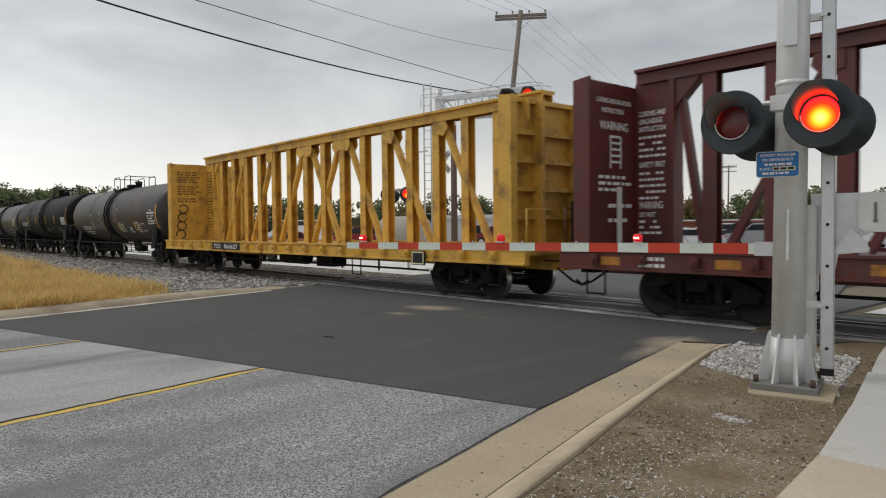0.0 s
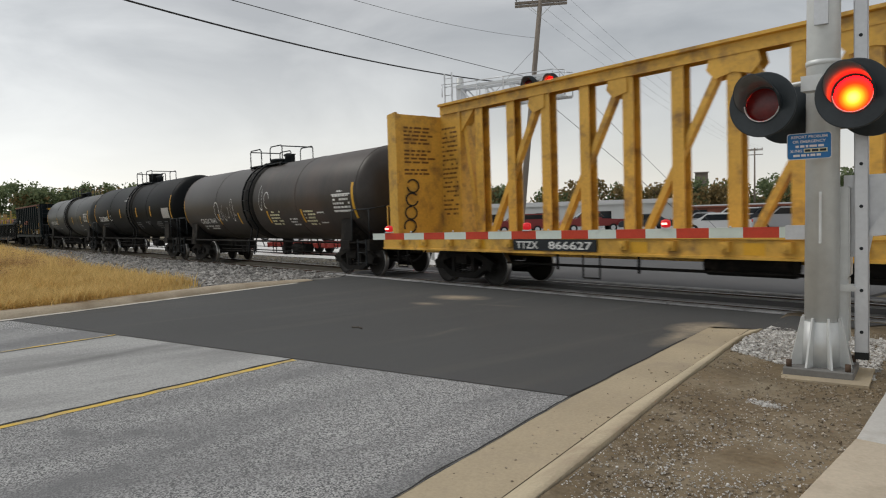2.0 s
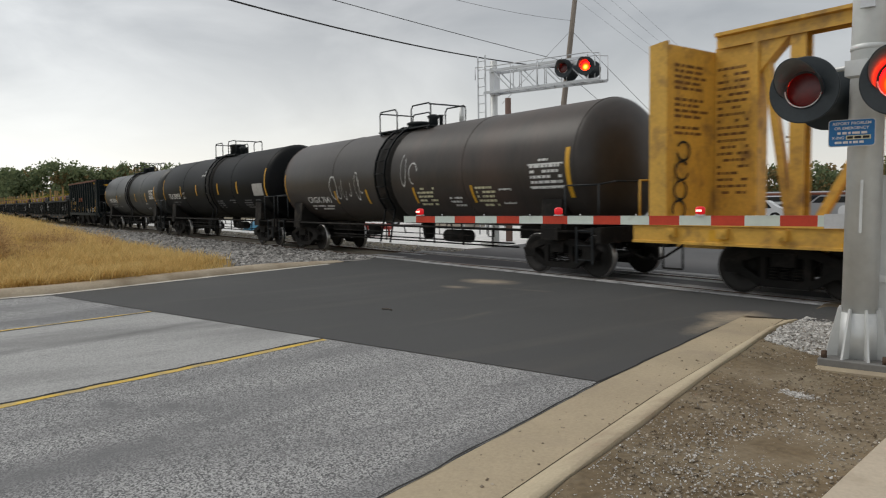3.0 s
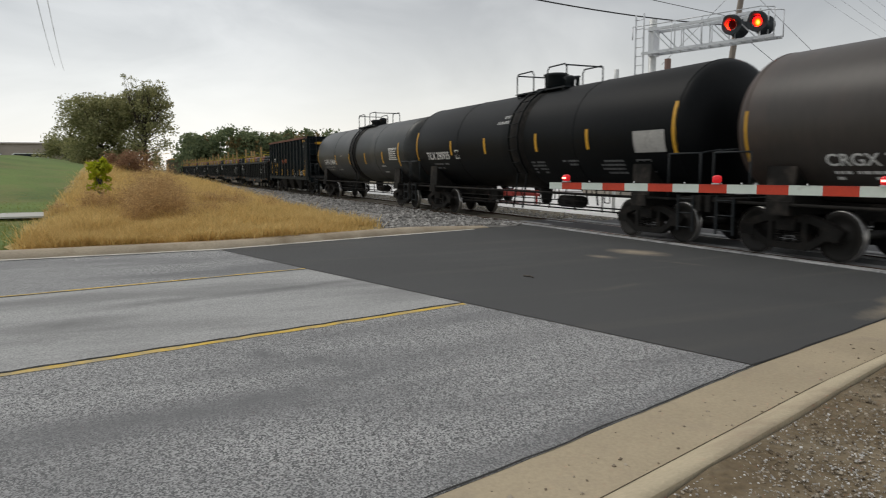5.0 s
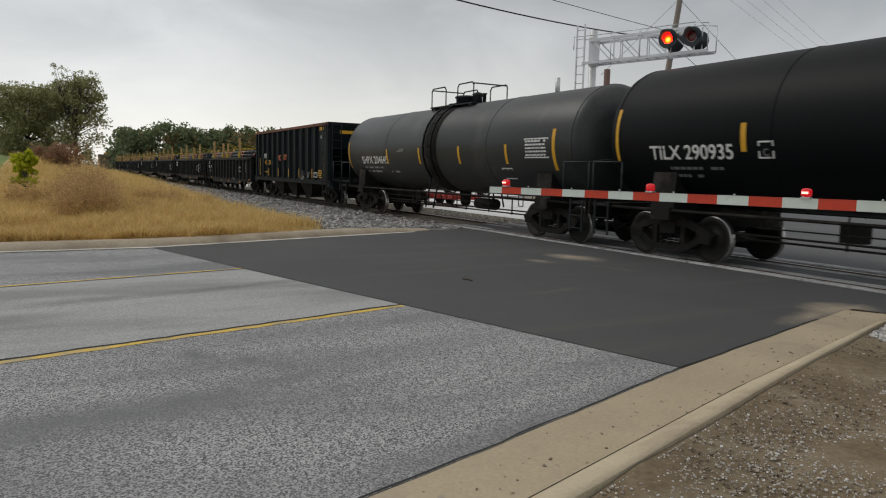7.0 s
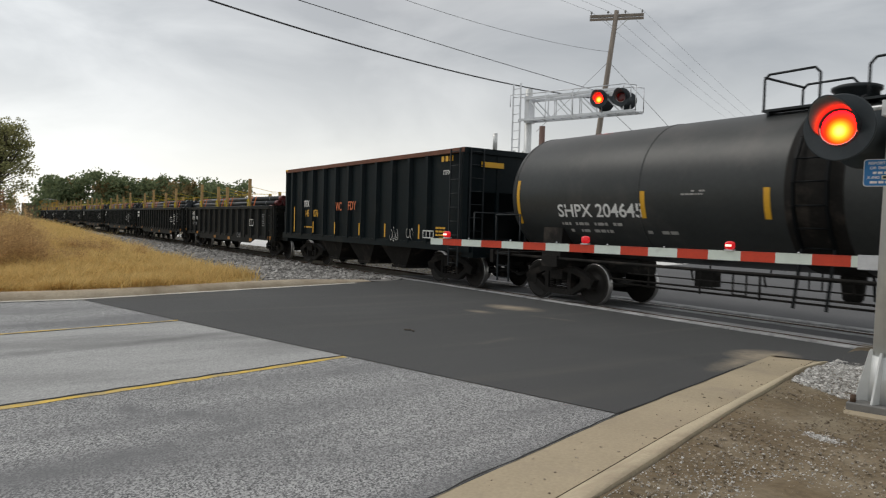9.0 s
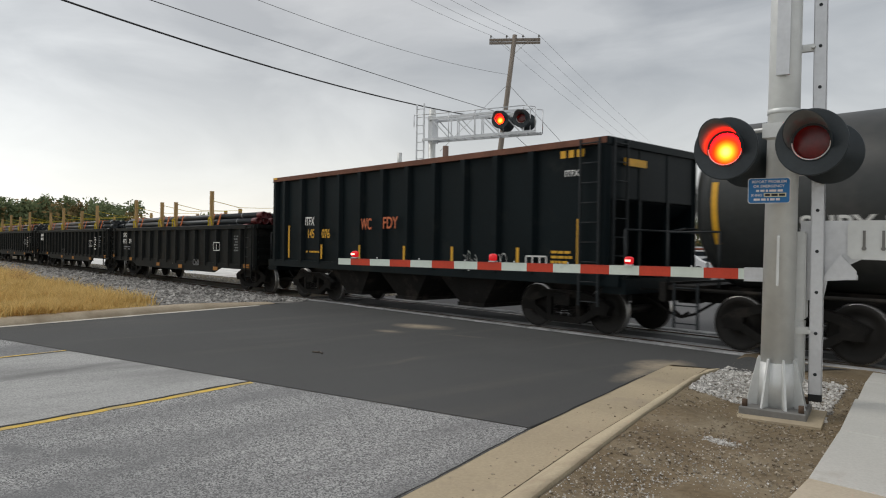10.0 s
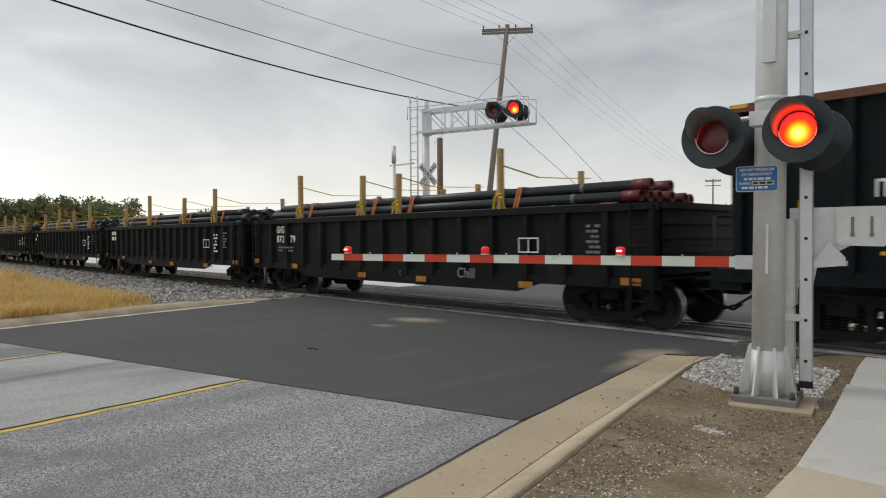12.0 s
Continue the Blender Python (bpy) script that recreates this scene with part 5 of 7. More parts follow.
def end_text(car, rows, x, ys, z, h, mat, seed, name="stencil", width=1.0):
    """Lines of stencil bars on a face that looks along +x or -x."""
    rng = random.Random(seed)
    vs, fs = [], []
    for r in range(rows):
        if rng.random() < 0.22:
            continue
        y = ys
        while y < ys + width * rng.uniform(0.7, 1.0):
            l = rng.uniform(0.08, 0.26)
            k = len(vs)
            zz = z - r * h * 2.0
            vs += [(x, y, zz), (x, y + l, zz), (x, y + l, zz + h), (x, y, zz + h)]
            fs.append((k, k + 1, k + 2, k + 3))
            y += l + 0.05
    ob = tagged(new(name, from_arrays(name, vs, fs, mat)), kind="stuff")
    ob.parent = car


def face_scrawl(car, x, y, heights, size):
    """Sprayed loops on the load face of a bulkhead."""
    rng = random.Random(77)
    vs, fs = [], []
    for z in heights:
        n, a0, turn = 18, rng.uniform(0, 6), rng.uniform(4.5, 6.3)
        k0 = len(vs)
        for i in range(n + 1):
            a = a0 + turn * i / n
            for r in (1.0, 0.78):
                vs.append((x + 0.03, y + size * 0.62 * r * math.cos(a) + 0.12 * (z - 1.4), z + size * 0.55 * r * math.sin(a)))
        fs += [(k0 + 2 * i, k0 + 2 * i + 1, k0 + 2 * i + 3, k0 + 2 * i + 2) for i in range(n)]
    ob = new("spray_scrawl", from_arrays("spray_scrawl", vs, fs, "black_paint"))
    ob.parent = car


def marks_yellow(car, hl):
    side_text("reporting_mark", "TTZX", -5.15, 0.965, 0.15, flat_side(-1.655), car, width=0.62)
    side_text("car_number", "866627", -4.25, 0.965, 0.15, flat_side(-1.655), car, width=1.1)
    bm = bmesh.new()
    box(bm, -5.25, -3.05, -1.653, -1.61, 0.925, 1.155)
    part("number_patch", bm, "black_paint", car)
    face_scrawl(car, -hl + 0.33, -1.25, (1.45, 1.8, 2.15, 2.5), 0.34)
    for s in (-1, 1):
        xx = s * (hl - 0.32) - s * 0.008
        end_text(car, 14, xx, -1.35, 4.0, 0.05, "stencil_brown", 5 + s, width=0.9)
        bars("stencil", car, s * (hl - 0.72) - 0.33, 4.0, 0.62, 20, 0.05, flat_side(-0.1), "stencil_brown", gap=2.4, seed=8 + s, fill=0.8)
    for k in range(9):
        reflector(car, -8.6 + k * 2.1, 0.93, 1.12, flat_side(-1.618), 0.35)


def face_text(car, body, x, y, z, size, mat, width=None):
    """Text on a load face that looks along +x; it runs towards +y."""
    vs, fs = lettering(body, size, width)
    ob = new("stencil_words", from_arrays("stencil_words", [(x, y + v.x, z + v.y) for v in vs], fs, mat))
    ob.parent = car


def marks_red(car, hl):
    for k in range(9):
        reflector(car, -9.2 + k * 2.2, 0.95, 1.1, flat_side(-1.618), 0.42, "orange_reflector")
    x = -hl + 0.33
    for body, y, z, size, width in (("LOADING AND UNLOADING", -1.35, 3.98, 0.09, 1.1), ("INSTRUCTION", -1.2, 3.8, 0.09, 0.7), ("WARNING", -1.25, 3.48, 0.16, 0.9)):
        face_text(car, body, x, y, z, size, "white_paint", width)
    end_text(car, 3, x, -1.3, 2.55, 0.06, "white_paint", 16, width=1.1)
    end_text(car, 3, x, -1.0, 2.0, 0.07, "white_paint", 17, width=0.7)
    web = flat_side(-0.1)
    for body, z, size, width in (("LOADING AND", 3.78, 0.1, 0.58), ("UNLOADING", 3.63, 0.1, 0.5), ("INSTRUCTION", 3.48, 0.1, 0.58), ("SAFETY FIRST", 2.78, 0.11, 0.58), ("WARNING", 1.98, 0.14, 0.52), ("DO NOT", 1.82, 0.09, 0.36)):
        side_text("stencil_words", body, -hl + 0.42, z, size, web, car, width=width)
    bars("stencil", car, -hl + 0.42, 3.34, 0.58, 4, 0.05, web, gap=2.4, seed=18, fill=0.85)
    bars("stencil", car, -hl + 0.42, 2.64, 0.58, 5, 0.05, web, gap=2.4, seed=19, fill=0.85)
    bars("stencil", car, -hl + 0.42, 1.7, 0.5, 3, 0.05, web, gap=2.2, seed=20, fill=0.85)
    # a stencilled ladder sketch and a pale scrape
    vs, fs = [], []
    for y, z, w, h in [(-0.95, 2.75, 0.05, 0.6), (-0.62, 2.75, 0.05, 0.6)] + [(-0.95, 2.85 + 0.12 * k, 0.36, 0.045) for k in range(5)] + [(-0.72, 1.25, 0.16, 1.15)]:
        k = len(vs)
        vs += [(x + 0.002, y, z), (x + 0.002, y + w, z), (x + 0.002, y + w, z + h), (x + 0.002, y, z + h)]
        fs.append((k, k + 1, k + 2, k + 3))
    ob = tagged(new("stencil_sketch", from_arrays("stencil_sketch", vs, fs, "white_paint")), kind="stuff")
    ob.parent = car
    bars("stencil", car, -hl + 1.4, 1.05, 0.5, 2, 0.06, flat_side(-1.618), seed=44)


centerbeam(1.5, "car_red", "maroon centerbeam lumber flatcar with white stencilling, empty", marks_red)
centerbeam(-19.7, "car_yellow", "yellow centerbeam lumber flatcar, empty, with grimy paint", marks_yellow)


def hopper_car(x):
    car = start_car("hopper_car", "black open hopper car with ribbed sides", x)
    hl, z0, z1 = 6.1, 1.12, 3.66
    bm = bmesh.new()
    for s in (-1, 1):
        box(bm, -hl, hl, min(s * 1.48, s * 1.52), max(s * 1.48, s * 1.52), z0, z1)
    for s in (-1, 1):
        a, b, c = s * hl, s * (hl - 0.05), s * (hl - 1.7)
        plate(bm, [(a, -1.5, z1), (a, 1.5, z1), (a, 1.5, 2.55), (a, -1.5, 2.55)], 0.04, (-s, 0, 0))
        plate(bm, [(a, -1.5, 2.55), (a, 1.5, 2.55), (c, 1.5, 1.3), (c, -1.5, 1.3)], 0.04, (0, 0, 1))
    part("body", bm, "hopper_black", car)
    for s in (-1, 1):
        bm = bmesh.new()
        box(bm, -hl - 0.02, hl + 0.02, s * 1.56 - 0.07, s * 1.56 + 0.07, z1 - 0.1, z1 + 0.02)
        part("top_rail", bm, "rust_edge", car, "rusty brown top rail")
        bm = bmesh.new()
        box(bm, -hl - 0.3, hl + 0.3, s * 1.55 - 0.06, s * 1.55 + 0.06, 0.98, 1.18)
        part("side_sill", bm, "hopper_black", car)
    for k in range(13):
        xx = -hl + 0.06 if k == 0 else hl - 0.06 if k == 12 else -5.47 + 0.98 * (k - 1)
        for s in (-1, 1):
            bm = bmesh.new()
            plate(bm, [(xx - 0.11, s * 1.52, z0), (xx + 0.11, s * 1.52, z0), (xx + 0.065, s * 1.63, z0), (xx - 0.065, s * 1.63, z0)], z1 - z0 - 0.1, (0, 0, 1))
            part("side_post", bm, "hopper_black", car)
    for s in (-1, 1):
        bm = bmesh.new()
        box(bm, s * hl - 0.06, s * hl + 0.06, -1.62, 1.62, z1 - 0.12, z1 + 0.02)
        for yy in (-1.5, -0.5, 0.5, 1.5):
            bar(bm, (s * (hl - 0.03), yy, 1.1), (s * (hl - 0.03), yy, z1 - 0.1), 0.09, 0.09)
        box(bm, s * (hl + 0.1) - 0.2, s * (hl + 0.1) + 0.3 * s, -1.55, 1.55, 0.85, 1.12) if s > 0 else box(bm, -hl - 0.4, -hl + 0.1, -1.55, 1.55, 0.85, 1.12)
        part("end_frame", bm, "hopper_black", car)
        bm = bmesh.new()
        if s > 0:
            ladder(bm, s * (hl - 0.3), -1.68, 0.6, z1, rungs=9)
        ladder(bm, s * (hl + 0.08), -1.25, 1.1, z1, rungs=8, along="y")
        pipe_run(bm, [(s * (hl + 0.35), -1.5, 1.1), (s * (hl + 0.35), -1.5, 2.0), (s * (hl + 0.35), 1.5, 2.0), (s * (hl + 0.35), 1.5, 1.1)], 0.02, 6)
        part("end_ladder", bm, "black_paint", car)
        coupler(car, s * 6.75, s)
        truck(car, s * 4.75)
    # three discharge hoppers and the centre sill
    bm = bmesh.new()
    box(bm, -hl, hl, -0.3, 0.3, 0.75, 1.1)
    part("centre_sill", bm, "undergear", car)
    for cx in (-2.3, 0.0, 2.3):
        bm = bmesh.new()
        a = [(cx - 1.05, -1.4, 1.12), (cx + 1.05, -1.4, 1.12), (cx + 0.35, -1.2, 0.36), (cx - 0.35, -1.2, 0.36)]
        plate(bm, a, 2.6, (0, 1, 0))
        box(bm, cx - 0.42, cx + 0.42, -1.25, 1.25, 0.32, 0.40)
        part("discharge_hopper", bm, "undergear", car)
    side_text("reporting_mark", "ITFX", -hl + 1.92, 2.2, 0.24, flat_side(-1.64), car, width=0.5)
    side_text("car_number", "145", -hl + 2.05, 1.84, 0.25, flat_side(-1.64), car, "reflector", width=0.36)
    side_text("car_number", "076", -hl + 2.82, 1.84, 0.25, flat_side(-1.64), car, "reflector", width=0.4)
    side_text("lettering", "WC", -hl + 4.7, 2.06, 0.29, flat_side(-1.64), car, "orange_paint", width=0.45)
    side_text("lettering", "FDY", -hl + 5.62, 2.08, 0.29, flat_side(-1.64), car, "orange_paint", width=0.62)
    for k, (a, b) in enumerate(((0.97, 0.95), (2.77, 0.4), (4.6, 0.4), (6.45, 0.4), (8.15, 0.4), (10.1, 0.4), (11.6, 0.95))):
        reflector(car, -hl + a, 1.25, 1.25 + b, flat_side(-1.64), 0.075)
    bars("stencil", car, -hl + 2.0, 1.42, 0.7, 1, 0.05, flat_side(-1.64), "reflector", seed=51)
    bars("stencil", car, -hl + 11.0, 1.55, 0.5, 4, 0.05, flat_side(-1.64), "reflector", seed=52)
    box_outline("test_box", car, -hl + 10.35, 1.28, 0.55, 0.22, 0.03, flat_side(-1.64), cells=3)
    scrawl(car, -hl + 8.5, 1.36, 0.3, flat_side(-1.64), 54, strokes=3)
    scrawl(car, -hl + 9.55, 1.36, 0.3, flat_side(-1.64), 55, strokes=2)
    scrawl(car, -hl + 8.7, 1.3, 0.26, flat_side(-1.64), 56, strokes=2)
    bars("stencil", car, hl - 1.0, 3.35, 0.55, 1, 0.14, flat_side(-1.645), "reflector", seed=57, fill=1)
    bm = bmesh.new()
    box(bm, hl + 0.045, hl + 0.05, -1.1, -0.35, 3.2, 3.34)
    part("warning_label", bm, "reflector", car)
    bm = bmesh.new()
    box(bm, -hl - 0.02, -hl + 0.22, -1.64, -1.632, z1 - 0.04, z1 + 0.02)
    part("corner_label", bm, "reflector", car)
    side_text("reporting_mark", "ITFX", hl - 0.9, 3.0, 0.12, flat_side(-1.645), car)
    return car


hopper_car(-85.4)


def gondola(x, first, seed, spin=False):
    rng = random.Random(seed)
    car = start_car("gondola_car", "black ribbed gondola car loaded with steel pipe", x, group="pipe gondolas of the train")
    hl, z0, z1, ribs = 7.2, 0.78, 2.24, 16 if first else 21
    bm = bmesh.new()
    for s in (-1, 1):
        box(bm, -hl, hl, min(s * 1.46, s * 1.50), max(s * 1.46, s * 1.50), z0, z1)
        box(bm, min(s * hl, s * (hl - 0.06)), max(s * hl, s * (hl - 0.06)), -1.5, 1.5, 0.95, z1)
    box(bm, -hl, hl, -1.46, 1.46, 0.98, 1.04)
    box(bm, -hl, hl, -0.3, 0.3, 0.70, 0.98)
    part("body", bm, "gondola_black", car)
    for s in (-1, 1):
        bm = bmesh.new()
        box(bm, -hl - 0.03, hl + 0.03, s * 1.54 - 0.08, s * 1.54 + 0.08, z1 - 0.1, z1 + 0.03)
        part("top_rail", bm, "gondola_black", car)
        bm = bmesh.new()
        plate(bm, [(-hl, s * 1.5, 0.78), (-4.6, s * 1.5, 0.78), (-4.0, s * 1.5, 0.6), (4.0, s * 1.5, 0.6), (4.6, s * 1.5, 0.78), (hl, s * 1.5, 0.78), (hl, s * 1.5, 0.95), (-hl, s * 1.5, 0.95)], 0.06 * s, (0, s, 0) if s > 0 else (0, 1, 0))
        part("side_sill", bm, "gondola_black", car)
        for k in range(ribs):
            xx = -hl + 0.12 + k * (2 * hl - 0.24) / (ribs - 1)
            bm = bmesh.new()
            plate(bm, [(xx - 0.1, s * 1.5, 0.85), (xx + 0.1, s * 1.5, 0.85), (xx + 0.06, s * 1.6, 0.85), (xx - 0.06, s * 1.6, 0.85)], z1 - 0.95, (0, 0, 1))
            part("side_post", bm, "gondola_black", car)
        bm = bmesh.new()
        for zz in (1.2, 1.45, 1.7, 1.95):
            box(bm, min(s * hl, s * (hl + 0.08)), max(s * hl, s * (hl + 0.08)), -1.48, 1.48, zz - 0.05, zz + 0.05)
        box(bm, min(s * hl, s * (hl + 0.14)), max(s * hl, s * (hl + 0.14)), -1.56, 1.56, z1 - 0.08, z1 + 0.03)
        part("end_wall", bm, "gondola_black", car)
        bm = bmesh.new()
        ladder(bm, s * (hl - 0.28), -1.66, 0.5, z1, rungs=6)
        part("grab_ladder", bm, "gondola_black", car)
        coupler(car, s * 7.75, s)
        truck(car, s * 5.9, spin=spin)
    # marks
    fy = flat_side(-1.605)
    if first:
        side_text("reporting_mark", "GHG", -hl + 1.5, 1.86, 0.2, fy, car, width=0.45)
        side_text("car_number", "872", -hl + 1.5, 1.58, 0.2, fy, car, width=0.45)
        side_text("car_number", "79", -hl + 2.3, 1.58, 0.2, fy, car, width=0.3)
        bars("stencil", car, -hl + 1.6, 1.4, 0.9, 2, 0.05, fy, "cable_thin", seed=61)
        side_text("sprayed_word", "Chill", 2.3, 0.82, 0.22, fy, car, "cable_thin", width=0.55)
        scrawl(car, 0.3, 0.85, 0.14, fy, 63, strokes=1)
    else:
        bars("stencil", car, -hl + 0.95, 1.9, 0.6, 2, 0.16, fy, seed=seed, gap=1.5)
        bars("stencil", car, hl - 2.2, 1.8, 0.3, 6, 0.06, fy, seed=seed + 2)
        scrawl(car, rng.uniform(-3, 4), 1.0, 0.3, fy, seed + 3, "cable_thin", 3)
    box_outline("test_box", car, hl - 3.1, 1.38, 0.52, 0.3, 0.025, fy, cells=2)
    bars("stencil", car, hl - 1.45, 1.86, 0.3, 6, 0.05, fy, "cable_thin", seed=seed + 5)
    for xx, zz, w in ((-hl + 0.05, 0.93, 0.3), (-4.8, 0.82, 0.3), (-1.45, 0.68, 0.34), (0.9, 0.67, 0.36), (4.1, 0.68, 0.36), (hl - 0.72, 0.84, 0.4)):
        reflector(car, xx, zz, zz + 0.13, fy, w, "orange_reflector")
    # pipe load in three layers
    front = hl - 0.5
    for layer in range(3):
        n = 11 - layer
        z = z1 - 0.03 + layer * 0.205
        for i in range(n):
            y = (i - (n - 1) / 2) * 0.255
            bm = bmesh.new()
            a, b = -front + rng.uniform(-0.3, 0.5), front + rng.uniform(-0.8, 0.25) - 0.1 * layer
            tube(bm, (a, y, z), (b - 0.35, y, z), 0.10, seg=10)
            ob = part("pipe", bm, "pipe_black", car)
            bm = bmesh.new()
            lathe(bm, [(b - 0.36, 0.11), (b, 0.112), (b + 0.004, 0.085), (b - 0.05, 0.08)], "x", 12, (0, y, z))
            part("pipe_collar", bm, "pipe_red" if first else "pipe_black", car, "dark red pipe collar" if first else "")
            bm = bmesh.new()
            tube(bm, (b - 1.5, y, z), (b - 1.42, y, z), 0.1025, seg=10)
            part("paint_band", bm, "cable_thin", car)
    # sleeper timbers carrying the pipes
    bm = bmesh.new()
    for xx in (-4.6, -1.5, 1.5, 4.6):
        box(bm, xx - 0.1, xx + 0.1, -1.4, 1.4, 1.04, z1 - 0.13)
    part("dunnage", bm, "stake_wood", car)
    stakes = [-4.65, -1.55, -0.05, 3.42] if first else [-5.0 + rng.uniform(-0.3, 0.3), -1.8 + rng.uniform(-0.3, 0.3), 1.8 + rng.uniform(-0.4, 0.4), 4.6]
    for xx in stakes:
        for s in (-1, 1):
            bm = bmesh.new()
            lean = rng.uniform(-0.16, 0.16) if s > 0 else rng.uniform(-0.03, 0.06) if first else rng.uniform(0.0, 0.3)
            hgt = (3.45 if s < 0 else 3.2) + rng.uniform(-0.2, 0.12)
            bar(bm, (xx, s * 1.38, 1.1), (xx + lean, s * 1.38, hgt), 0.09, 0.13, (0, 1, 0))
            part("stake", bm, "stake_wood", car, "rough sawn timber stake")
        bm = bmesh.new()
        pts = [(xx, -1.38, 3.2), (xx + 0.2, -0.4, 2.98), (xx + 0.3, 0.5, 3.0), (xx + 0.25, 1.38, 3.05)]
        for a, b in zip(pts, pts[1:]):
            bar(bm, a, b, 0.075, 0.014)
        bar(bm, (xx - 0.02, -1.45, 2.55), (xx + 0.12, -1.46, 2.5), 0.05, 0.03)
        bar(bm, (xx - 0.08, -1.46, 2.55), (xx + 0.08, -1.46, 2.6), 0.07, 0.02)
        for k in (-1, 1):
            bar(bm, (xx + 0.1 * k, -1.47, 2.55), (xx + 0.16 * k, -1.44, 2.28), 0.04, 0.012)
        part("yellow_strap", bm, "strap_yellow", car, "yellow plastic strap")
        bm = bmesh.new()
        for k in (-0.32, -0.2, 0.28, 0.36):
            bar(bm, (xx + k, -1.33, z1 - 0.05), (xx + k + 0.05, -1.2, 2.72), 0.04, 0.012, (0, 1, 0))
            bar(bm, (xx + k + 0.05, -1.2, 2.72), (xx + k + 0.05, 1.2, 2.74), 0.04, 0.012)
        part("orange_strap", bm, "strap_orange", car, "orange plastic strap")
    return car


gondola(-100.0, True, 70, True)
for k in range(1, 8):
    gondola(-100.0 - 15.2 * k, False, 70 + 3 * k, k < 3)


def boxcar(x):
    car = start_car("boxcar", "faded yellow-brown boxcar at the tail of the train", x)
    bm = bmesh.new()
    box(bm, -7.6, 7.6, -1.5, 1.5, 1.05, 4.3)
    part("body", bm, "car_yellow", car)
    for k in range(14):
        for s in (-1, 1):
            bm = bmesh.new()
            xx = -7.4 + k * 14.8 / 13
            box(bm, xx - 0.06, xx + 0.06, min(s * 1.5, s * 1.57), max(s * 1.5, s * 1.57), 1.1, 4.25)
            part("side_post", bm, "car_yellow", car)
    bm = bmesh.new()
    plate(bm, [(-7.7, -1.55, 4.3), (-7.7, 1.55, 4.3), (-7.7, 0, 4.55)], 15.4, (1, 0, 0))
    part("roof", bm, "white_paint", car, "pale metal roof")
    for s in (-1, 1):
        coupler(car, s * 8.0, s)
        truck(car, s * 5.6, spin=False)


boxcar(-100.0 - 15.2 * 8 - 0.4)


# ---- crossing signals ----
FLASHERS = []
ROAD_TURN = 15.7
HALF = 0.464
SWITCH = [0.37 + HALF * k for k in range(25)] + [11.93]
SWITCH[11], SWITCH[23], SWITCH[24] = 5.42, 11.09, 11.57
SWITCH = [t for t in SWITCH if t < 11.97]


def flasher_head(parent, x, z, first, size=0.305, lens=0.158):
    """One lamp head that looks along -y: dish, body, hood, ring and a turning lens, bright on one face and dark on the other."""
    bm = bmesh.new()
    lathe(bm, [(0.004, lens * 0.965), (0.012, size * 0.6), (0.0, size), (-0.02, size), (-0.02, size - 0.012), (-0.008, size * 0.6), (-0.006, lens * 0.965), (0.004, lens * 0.965)], "y", 40, (x, 0, z), caps=False)
    dish = part("background_disc", bm, "signal_black", parent)
    bm = bmesh.new()
    lathe(bm, [(0.012, lens + 0.03), (0.10, lens + 0.02), (0.2, lens * 0.8), (0.24, 0.01)], "y", 24, (x, 0, z), caps=False)
    part("lamp_body", bm, "galvanised", parent)
    bm = bmesh.new()
    n = 22
    inner, outer = [], []
    for k in range(n + 1):
        a = radians(-20 + 220 * k / n)
        reach = 0.02 + 0.30 * max(0.0, math.sin(radians(180 * k / n))) ** 0.7
        for store, r in ((inner, lens + 0.012), (outer, lens + 0.02)):
            c, s = r * math.cos(a), r * math.sin(a)
            store.append((bm.verts.new((x + c, -0.015, z + s)), bm.verts.new((x + c * (1 + reach * 0.7), -0.015 - reach, z + s * (1 + reach * 1.25)))))
    for k in range(n):
        for q in (inner, outer):
            f = bm.faces.new((q[k][0], q[k + 1][0], q[k + 1][1], q[k][1]))
            f.smooth, f.material_index = True, int(q is inner)
        bm.faces.new((inner[k][1], inner[k + 1][1], outer[k + 1][1], outer[k][1]))
    # inner faces take the lifted colour that stands in for stronger glow
    part("hood", bm, ["signal_black", "hood_lining"], parent)
    bm = bmesh.new()
    rings = []
    for k in range(25):
        a = radians(180 + 180 * k / 24)
        rings.append([bm.verts.new((x + r * math.cos(a), y, z + r * math.sin(a))) for r, y in ((lens - 0.004, -0.022), (lens + 0.006, -0.03), (lens + 0.006, -0.018))])
    for a, b in zip(rings, rings[1:]):
        for i in range(2):
            bm.faces.new((a[i], b[i], b[i + 1], a[i + 1]))
    part("lens_ring", bm, "white_trim", parent)
    # lens: a shallow two-faced disc
    bm = bmesh.new()
    seg = 28
    for side in (-1, 1):
        rows = []
        for r, d in ((0.0, 0.022), (lens * 0.45, 0.018), (lens * 0.75, 0.011), (lens, 0.002)):
            rows.append([bm.verts.new((r * math.cos(2 * math.pi * k / seg), side * d, r * math.sin(2 * math.pi * k / seg))) for k in range(seg if r else 1)])
        for i, (a, b) in enumerate(zip(rows, rows[1:])):
            for k in range(seg):
                vs = (a[0], b[k], b[(k + 1) % seg]) if len(a) == 1 else (a[k], b[k], b[(k + 1) % seg], a[(k + 1) % seg])
                f = bm.faces.new(vs)
                f.smooth = True
                f.material_index = 0 if side < 0 else 1
    ob = part("lens", bm, ["lit_lens", "dark_lens"], parent, "red signal lens, flashing")
    ob.location = (x, 0.022, z)
    FLASHERS.append((ob, (x, 0.022, z), SWITCH, first))


